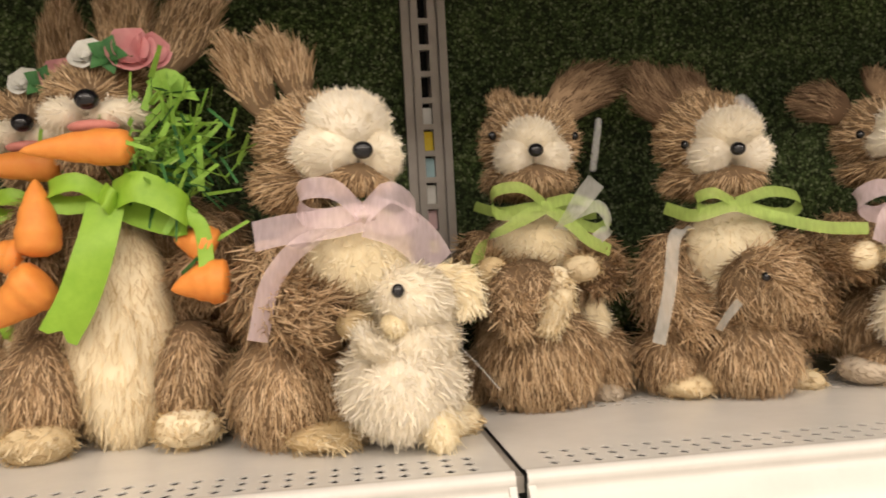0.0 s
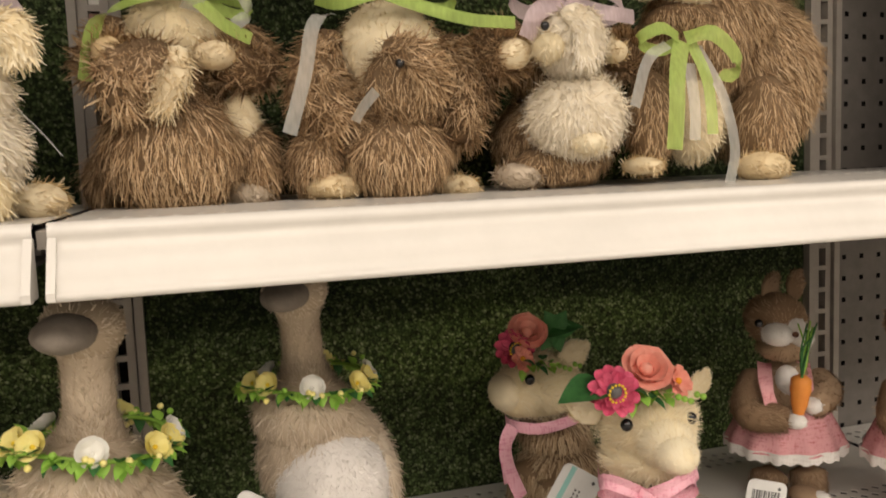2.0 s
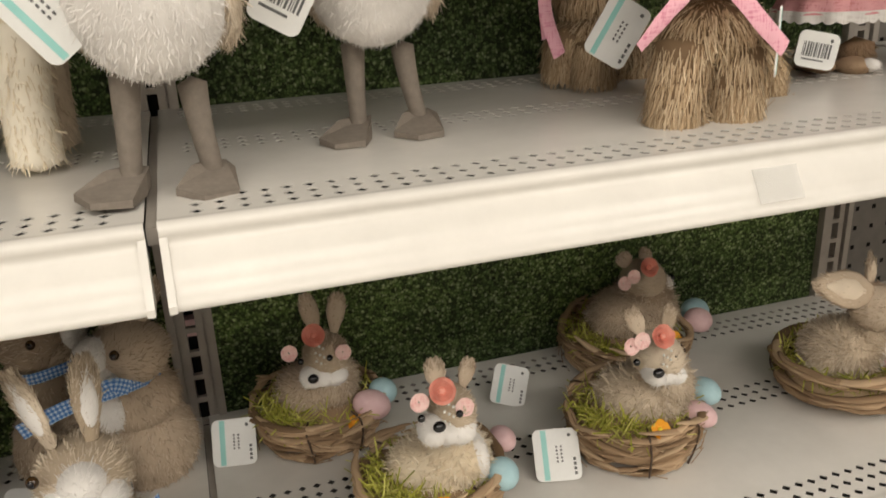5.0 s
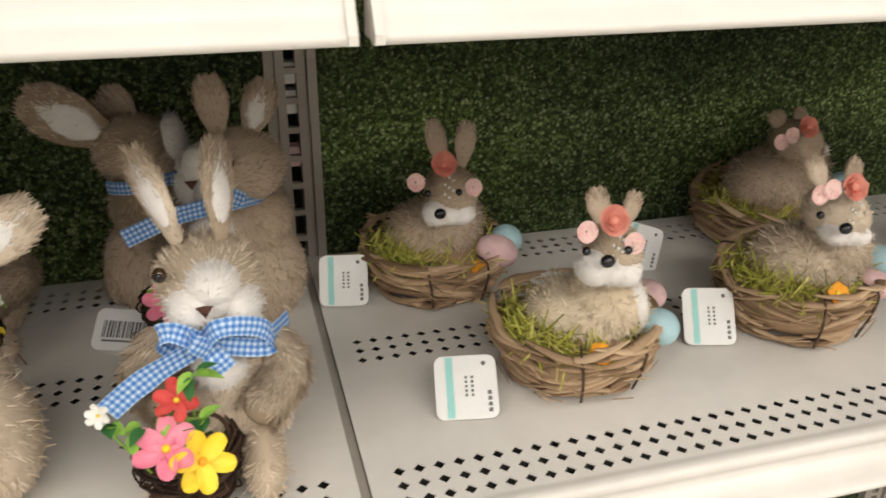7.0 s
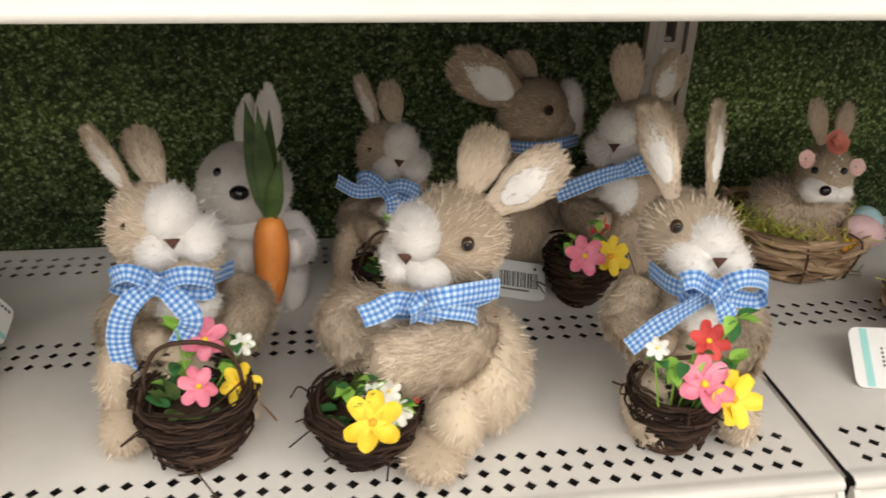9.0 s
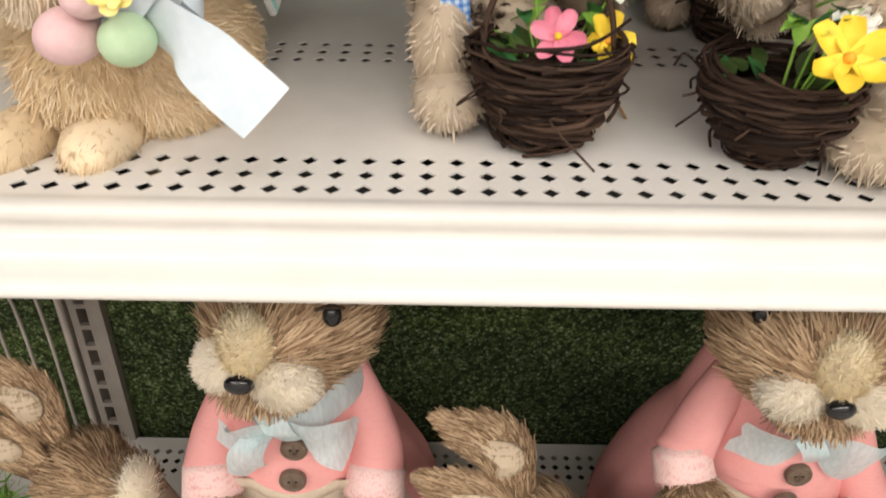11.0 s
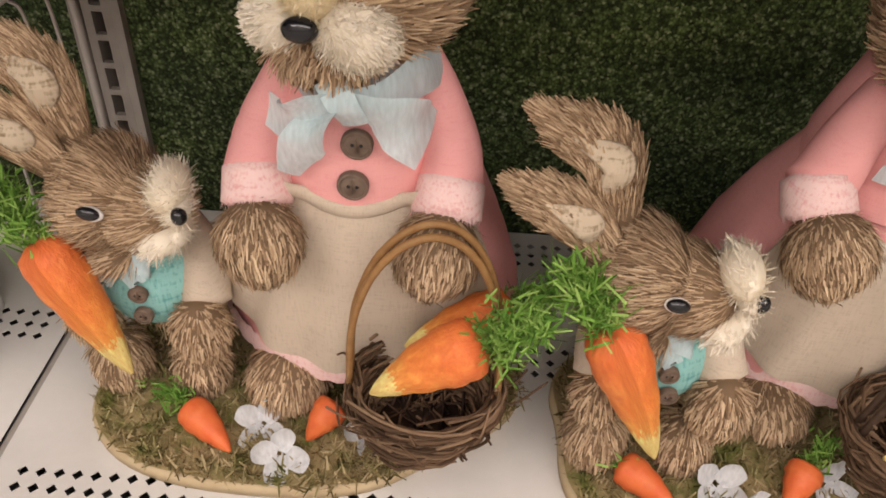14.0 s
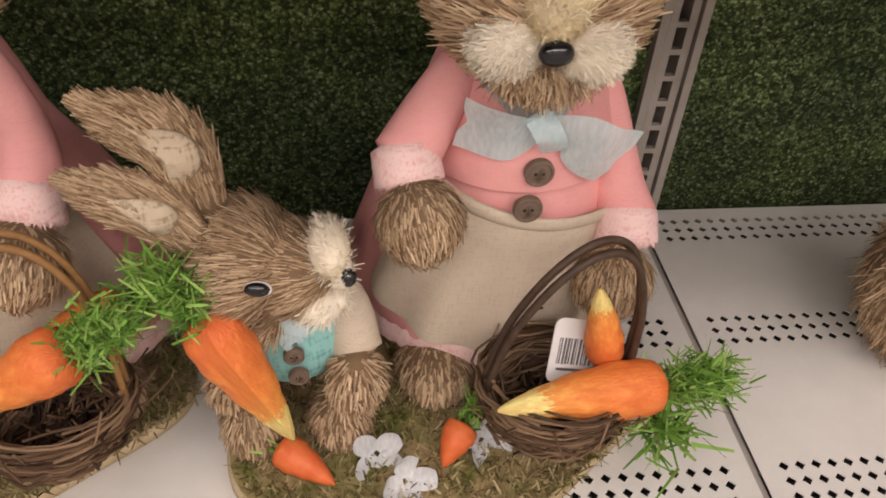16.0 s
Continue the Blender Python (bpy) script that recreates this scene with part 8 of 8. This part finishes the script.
    for s_ in (-1, 1):
        ear(b, hc + np.array((s_ * .030, .016, .046)), hc + np.array((s_ * .034, .080, .070)), .018, T, None, (0, -1, .3), 700, .014)
        paw(b, (s_ * .055 + .004, -.052, .036), (.030, .034, .023), comb=(0, -.4, -1), n=1500)
    lp("body", b, ob)
    # dress
    d, N = Shape(), 80

    def loft(prof, mat, sh, folds=0.0, front=(0, 2 * np.pi), off=0.0):
        v, aa = [], np.linspace(front[0], front[1], N)
        for z, rx, ry, cy in prof:
            for g in aa:
                w = 1 + folds * (math.sin(g * 11 + z * 20) + .6 * math.sin(g * 17 + 1)) * max(0, (.20 - z) / .15)
                v.append(((rx + off) * math.cos(g) * w, cy + (ry + off) * math.sin(g) * w, z))
        sh.add(v, [(i * N + j, i * N + j + 1, (i + 1) * N + j + 1, (i + 1) * N + j) for i in range(len(prof) - 1) for j in range(N - 1)], mat)
    skirt = [(.235, .050, .044, .006), (.205, .066, .060, .004), (.17, .081, .076, .012), (.13, .096, .088, .020), (.09, .107, .094, .026), (.062, .110, .096, .028), (.056, .107, .094, .028)]
    jacket = [(.300, .020, .020, 0), (.292, .032, .030, 0), (.275, .043, .040, 0), (.25, .052, .050, -.002), (.225, .059, .060, -.003), (.200, .060, .062, -.003)]
    loft(skirt, "pink_cloth", d, .018)
    lp("skirt", d, ob, "pink cloth skirt")
    if k:
        jacket = [(z, rx * 1.10 if z < .28 else rx, ry, cy) for z, rx, ry, cy in jacket]
    d = Shape(); loft(jacket, "pink_cloth", d); lp("jacket", d, ob, "pink cloth jacket")
    ap = Shape()
    v, n1, n2 = [], 41, 14
    for j in range(n2):
        t = j / (n2 - 1)
        for i in range(n1):
            u = -1 + 2 * i / (n1 - 1)
            g = -np.pi / 2 + u * (1.02 + .06 * t)
            z = ((.196 if k == 0 else .178) + (.026 if k == 0 else .006) * abs(u) ** 1.6 - (.016 * u if k else 0)) * (1 - t) + (.064 + .034 * abs(u) ** 3) * t
            if z > .205:
                rx, ry, cy = np.interp(z, [.205, .225, .25], [.066, .061, .056]), np.interp(z, [.205, .225, .25], [.064, .062, .052]), -.003
            else:
                zz = [q0[0] for q0 in skirt][::-1]
                rx, ry, cy = (np.interp(z, zz, [q0[c] for q0 in skirt][::-1]) for c in (1, 2, 3))
            o = .0045 + .0034 * math.sin(g * 15 + 2 * t) * t
            v.append(((rx + o) * math.cos(g), cy + (ry + o) * math.sin(g), z))
    ap.add(v, [(j * n1 + i, (j + 1) * n1 + i, (j + 1) * n1 + i + 1, j * n1 + i + 1) for j in range(n2 - 1) for i in range(n1 - 1)], "linen")
    apron = lp("apron", ap, ob, "beige linen apron")
    bandv = [np.array(q0) for q0 in v[:n1]]
    bd = Shape()
    limb(bd, [q0 * np.array((1.03, 1.03, 1)) for q0 in bandv[::4]], [.0052, .0052], "linen", 8, 40, .4, (0, -1, 0))
    lp("waistband", bd, apron)
    hm, v = Shape(), []
    for z, o in ((.066, .002), (.056, .004), (.048, .003)):
        for g in np.linspace(0, 2 * np.pi, 120):
            v.append(((.109 + o + .0012 * math.sin(g * 40)) * math.cos(g), .028 + (.095 + o) * math.sin(g), z + .0012 * math.sin(g * 60)))
    hm.add(v, [(i * 120 + j, i * 120 + j + 1, (i + 1) * 120 + j + 1, (i + 1) * 120 + j) for i in range(2) for j in range(119)], "fringe")
    lp("hem", hm, ob, "frayed pale pink hem")
    for i, z in enumerate((.240, .216) if k == 0 else (.216, .192)):
        c = np.array((.004 - .002 * i, -.0600 - .0060 * i, z)) if k == 0 else np.array((.000 - .005 * i, -.0665 - .0040 * i, z))
        lp("button", button(c, .0092), ob, "round brown wooden button")
    for s_ in (-1, 1):
        up, wd = (0.0, 0.0) if k == 0 else ((.014, .021) if s_ < 0 else (-.044, .006))
        wide = .010 if k and s_ > 0 else 0.0
        sh_, el = np.array((s_ * ((.026 if k == 0 or s_ > 0 else .014) + wide), .002, .284)), np.array((s_ * (.055 + wd * .2 + wide), -.032, .228 + up))
        wr = np.array((s_ * (.058 + wd + wide * .8), -.052, .207 + up))
        sl = Shape()
        limb(sl, [sh_, sh_ * .5 + el * .5 + np.array((s_ * .001, 0, .001)), el, wr], [.010, .0155, .0180, .0200], "pink_cloth", 16, 16, 1, (0, .3, 1))
        sleeve = lp("sleeve", sl, ob)
        cf = Shape()
        limb(cf, [wr + (0, .004, .005), wr + np.array((-s_ * .002, -.009, -.011))], [.0202, .0214], "fringe", 20, 5, 1, (0, .3, 1), fur=500, length=.006, width=.0008, lift=.05, jit=.15)
        lp("cuff", cf, sleeve, "frayed pale cuff")
        pw = Shape(); paw(pw, (s_ * (.052 + wd), -.080, .181 + up * 1.05), (.026, .0245, .027), "straw_mid", 1300, (s_ * -.2, -.6, -1)); lp("paw", pw, ob, "straw paw")
    # gauze bow
    rb = Ribbon("sheer_blue")
    bz, sw = (.272, .70) if k == 0 else (.247, .84)
    rb.strip([(-.044, .0, .312), (-.036, -.034, bz + .026), (0, -.060, bz + .002), (.036, -.034, bz + .026), (.044, .0, .312)], .036, (0, -.5, 1), 24)
    if k == 0:
        off = np.array(L)
        for pts, wd, sd, tp in (
                ([(-.0016, -.07, .2713), (-.0148, -.074, .2684), (-.0296, -.072, .2587), (-.0427, -.064, .2617)], .030, [(.1, -.3, 1), (.2, -.3, 1), (.2, -.3, 1), (.3, -.2, 1)], (.4, .8, 1, .8)),
                ([(-.0032, -.07, .2687), (-.0134, -.076, .259), (-.024, -.074, .2437), (-.0331, -.068, .2229)], .026, (.8, -.2, .7), (.4, .9, 1, .5)),
                ([(.0046, -.07, .2718), (.019, -.076, .2689), (.0324, -.072, .262), (.0435, -.062, .247)], .034, [(0, -.3, 1), (-.2, -.3, 1), (-.3, -.3, 1), (-.4, -.2, 1)], (.4, .85, 1.1, 1.05)),
                ([(.0058, -.068, .2728), (.024, -.066, .2755), (.0392, -.048, .2804), (.047, -.02, .2746)], .024, (-.3, -.2, 1), (.5, .9, 1.1, 1.1)),
                ([(-.0049, -.068, .2719), (-.0171, -.06, .2722), (-.0298, -.036, .2701)], .022, (.3, -.2, 1), (.5, .9, 1))):
            rb.strip([np.array(q) - off for q in pts], wd, sd, 16, 0, tp)
    for s_ in (-1, 1) if k else ():
        dz = .007 if s_ < 0 else -.008
        rb.strip([(0, -.066, bz), (s_ * .018, -.072, bz - .003), (s_ * .040 * sw, -.070, bz - .007 + dz), (s_ * .060 * sw, -.062, bz - .010 + dz * 2)], .046, [(0, -.3, 1), (0, -.3, 1), (.2 * s_, -.3, 1), (.25 * s_, -.2, 1)], 16, .004, (.45, .8, .95, .95))
    rb.strip([(-.008, -.070, bz + .013), (0, -.076, bz), (.006, -.070, bz - .013)], .017, (1, 0, 0), 10)
    shifted(rb.sh, Matrix.Translation(L))
    rb.done("gauze_bow", ob, "pale blue gauze bow")
    # basket
    bc = np.array((.050, -.100, .036) if k == 0 else (.024, -.082, .038))
    bk = Shape()
    ring_twigs(bk, "twig_brown", .050, .044, .058, 120, .0011, .06, False, 1.0, .5)
    ring_twigs(bk, "twig_brown", .040, .036, .034, 60, .0011, .10, False, 1.0, .4)
    ball(bk, (0, 0, .012), (.034, .030, .010), "twig", seg=16, ring=8)
    for i in range(70):
        g = rng.uniform(0, 6.28)
        r0, r1 = rng.uniform(-.034, .034, 2), rng.uniform(-.034, .034, 2)
        tube(bk, [(r0[0], r0[1], rng.uniform(.016, .030)), ((r0[0] + r1[0]) / 2, (r0[1] + r1[1]) / 2, rng.uniform(.014, .024)), (r1[0], r1[1], rng.uniform(.016, .034))], .0010, "twig_brown" if i % 2 else "twig", 4, 8)
    for i in range(14):
        g = rng.uniform(0, 6.28)
        r0 = np.array((math.cos(g) * .05, math.sin(g) * .044, .05))
        tube(bk, [r0, r0 * np.array((1.15, 1.15, 1.1)) + rng.normal(0, .004, 3), r0 * np.array((1.3, 1.3, 1.1)) + rng.normal(0, .01, 3)], .0008, "twig_brown", 4, 8)
    basket = part("basket", shifted(bk, Matrix.Translation(bc)), ob, "rough basket wound from brown twigs")
    hd = Shape()
    for w in (-.0018, .0018):
        tube(hd, [bc + np.array((.047 * math.cos(q), w * 2 + .006 * math.sin(q * 2), .050 + (.114 if k else .128) * math.sin(q) ** .8 + w)) + np.array((.012 * k * math.sin(q), 0, 0)) for q in np.linspace(0.02, np.pi - .02, 11)], .0026 if k else .0024, "cane_dark" if k else "cane", 7, 40)
    part("handle", hd, basket, "dark cane handle" if k else "light brown cane handle")
    if k == 0:
        carrot(basket, bc + (.034, -.022, .118), bc + (-.030, -.030, .076), .0190, .044, spread=.6, tuftdir=(1, .05, .62), n=420)
        carrot(basket, bc + (.052, .024, .104), bc + (-.014, .016, .070), .016, .035, n=160, tuftdir=(1, .1, .6))
        hang_tag("white card tag tucked into the twig basket", m @ pose(bc[0] + .018, bc[1] + .008, bc[2] + .074, -30, 55, 0), .026, .05, True)
    else:
        carrot(basket, bc + (.066, -.018, .058), bc + (-.046, -.028, .062), .0190, .054, spread=.6, tuftdir=(1, -.05, .12), n=460)
        carrot(basket, bc + (.034, .006, .060), bc + (.020, .010, .122), .013, 0)
        gs = Shape()
        p = rng.normal(0, .008, (160, 3)) + bc + np.array((.066, -.030, .030))
        strands(gs, p, unit(rng.normal(size=(160, 3))), "carrot_top", .022, .0022, rng.normal(size=(160, 3)), .1, .4, .6)
        part("greens", gs, basket, "tuft of green paper leaves")
        hang_tag("white card tag with a barcode in the twig basket", m @ pose(bc[0] + .010, bc[1] + .0, bc[2] + .046, -30, 14, 0), .036, .044, True)
    # the small rabbit
    c = np.array((-.140, -.014, 0))
    N0 = np.array((-.1053, -.062, .1792))
    out = away(N0)
    yb = Shape()
    lump(yb, (-.1665, -.036, .173), (.0314, .042, .0327), T, out, .020, dense=1.5, lift=.1, jit=.12, width=.0014)
    lump(yb, (-.1393, -.044, .1697), (.0288, .034, .0248), T, out, .017, dense=1.5, lift=.1, jit=.12, width=.0013)
    lump(yb, (-.1664, -.04, .1384), (.0255, .034, .0144), T, out, .017, dense=1.3, lift=.12, jit=.14, width=.0013)
    for q0, rr in (((-.1172, -.056, .1933), (.0118, .020, .0144)), ((-.1119, -.06, .182), (.0072, .016, .0098)), ((-.1244, -.066, .1625), (.0144, .018, .0085)), ((-.1131, -.062, .1646), (.0065, .014, .0078))):
        lump(yb, q0, rr, "plush_pale", out, .0075, dense=1.5, lift=.25, width=.0009)
    ball(yb, (-.108, -.072, .184), (.0052, .0050, .0058), "black", seg=10, ring=8)
    ball(yb, (-.1569, -.079, .1869), (.0076, .0040, .0048), "white", (0, 10, 0), seg=14, ring=8)
    ball(yb, (-.1573, -.0815, .1888), (.0070, .0036, .0044), "black", (0, 10, 0), seg=14, ring=8)
    for r0, t1, wd, bow_ in (((-.1808, -.03, .2019), (-.2295, -.022, .2667), .0176, .010), ((-.186, -.046, .1908), (-.2409, -.04, .2311), .0157, .004)):
        r0, t1 = np.array(r0), np.array(t1)
        mid = (r0 + t1) / 2 + np.array((bow_, 0, bow_))
        limb(yb, [r0, mid, t1], [wd * q for q in (.55, .85, 1.0, .95, .62, .08)], T, 14, 16, .24, (.35, -1, .35), fur=3200, length=.016, width=.0013, lift=.17, jit=.08)
        o = unit(np.array((.35, -1, .35))) * wd * .36
        limb(yb, [r0 * .66 + t1 * .34 + o, mid + o * 1.3, r0 * .16 + t1 * .84 + o], [wd * .28, wd * .56, wd * .60, wd * .40, wd * .06], "burlap", 10, 12, .3, (.35, -1, .35))
    shifted(yb, Matrix.Translation((.0078, 0, .0046) if k == 0 else (0, 0, 0)))
    for q0, rr, nn in (((-.034, -.036, .036), (.022, .022, .030), 1100), ((.026, -.038, .036), (.021, .021, .029), 1100)):
        paw(yb, c + np.array(q0), rr, T, nn)
    paw(yb, c + np.array((.036, -.050, .086)), (.020, .019, .024), T, 800)
    paw(yb, c + np.array((-.040, -.044, .086)), (.018, .018, .020), T, 600)
    ball(yb, c + np.array((0, 0, .085)), (.034, .030, .036), T, fur=900, length=.015, comb=(0, 0, -1), lift=.2)
    part("young_rabbit", yb, ob, "small straw rabbit with long burlap-lined ears")
    vs = Shape()
    ball(vs, c + np.array((-.004, -.010, .102)), (.041, .039, .037), "teal", seg=28, ring=16)
    vest = part("vest", vs, ob, "teal burlap waistcoat")
    for i, z in enumerate((.114, .098)):
        part("button", button(c + np.array((-.002 + .002 * i, -.0495 - .0030 * i, z)), .0064), vest, "small wooden button")
    jk = Shape()
    limb(jk, [c + np.array((.014, .006, .138)), c + np.array((.032, -.014, .122)), c + np.array((.038, -.036, .100))], [.012, .0155, .0165], "linen", 14, 12)
    part("sleeve", jk, ob, "beige linen sleeve")
    jk = Shape()
    limb(jk, [c + np.array((-.016, .006, .142)), c + np.array((-.038, -.014, .120)), c + np.array((-.041, -.034, .098))], [.012, .0155, .0165], "linen", 14, 12)
    part("sleeve", jk, ob, "beige linen sleeve")
    rb = Ribbon("sheer_blue")
    bow(rb, c + np.array((-.012, -.046, .137)), .019, .013, ((-.7, -.9), (.6, -.8)), 0)
    rb.done("gauze_bow", ob, "small pale blue gauze bow")
    carrot(ob, c + np.array((-.050, -.062, .165)), c + np.array((-.006, -.076, .066)), .0185, .052, spread=.45, tuftdir=(-.7, .3, .9), n=300)
    # loose trimmings on the moss
    tx = np.array((-.030, .012, 0)) * k
    for x, y, rz in ((-.062, -.088, 0), (-.046, -.112, 40), (.012, -.086, 20)):
        x, y = x + tx[0], y + tx[1]
        fw = Shape(); petals(fw, (x, y, .021), .0200, 4, "petal_frost", (.5 * math.sin(rz), -1, .8), .50, .40, 1); part("flower", fw, base, "frosted white plastic flower")
    carrot(base, tx * 1.4 + (-.116, -.084, .028), tx * 1.4 + (-.080, -.112, .018), .0125, .034, "small orange carrot", .35, (-1, .5, .35), 90, "carrot_red")
    carrot(base, tx * .6 + (-.012, -.076, .034), tx * .6 + (-.030, -.098, .018), .0125, .030 if k else 0, "small orange carrot", .35, (.6, .4, .9), 90, "carrot_red")
    ob.matrix_world = m
    return ob


def wire_rack():
    ob = thing("wire_basket", "grey wire display basket hooked beside the upright", "wire basket")
    s = Shape()
    x = -W - .012
    for pts, r in (([(x + .008, -.03, .60), (x + .008, -.03, .43), (x + .003, -.032, .415), (x - .03, -.05, .395), (x - .16, -.16, .30), (x - .22, -.22, .26)], .0042),
                   ([(x - .30, -.03, .438), (x + .008, -.03, .432)], .003), ([(x - .30, -.03, .402), (x, -.03, .398), (x + .010, -.03, .385), (x + .010, -.03, .18)], .0034),
                   ([(x - .05, -.03, .60), (x - .05, -.03, .42), (x - .058, -.03, .405), (x - .06, -.03, .40)], .002)):
        t = Shape(); tube(t, pts, r, "wire", 7, 30); part("frame_rod", t, ob)
    for i in range(8):
        t = Shape()
        xx = x - .006 - .022 * i
        tube(t, [(xx - .012, -.035, .398 - .012 * i), (xx, -.035, .37 - .012 * i), (xx, -.035, .18)], .0016, "wire", 6, 14)
        part("rod", t, ob)
    bx = thing("carton", "plain white cardboard carton on the base shelf", "carton")
    s = Shape(); box(s, (-.06, -.04, .0), (.06, .04, .075), "card"); part("box", s, bx)
    bx.matrix_world = pose(-.885, -.20, ZD, 0, 0, 12)
    return ob


def build_base():
    lady_set("straw rabbit in a pink dress with a small one in teal", pose(-.525, -.176, ZD), 0)
    lady_set("straw rabbit in a pink dress with a dark-handled twig basket", pose(-.186, -.204, ZD, 0, 0, 3) , 1)
    wire_rack()
    ob = thing("straw_figure", "brown straw animal standing on the base shelf", "figurine")
    b = Shape()
    ball(b, (0, 0, .085), (.075, .06, .09), "straw_mid", fur=3500, length=.02, width=.0013, comb=(0, 0, -1), lift=.2)
    ball(b, (.03, .0, .20), (.05, .05, .05), "straw_mid", fur=2000, length=.02, width=.0013, comb=(0, 0, -1), lift=.2)
    part("body", b, ob)
    ob.matrix_world = pose(.192, -.20, ZD)


goods_behind()
build_lower()
build_base()
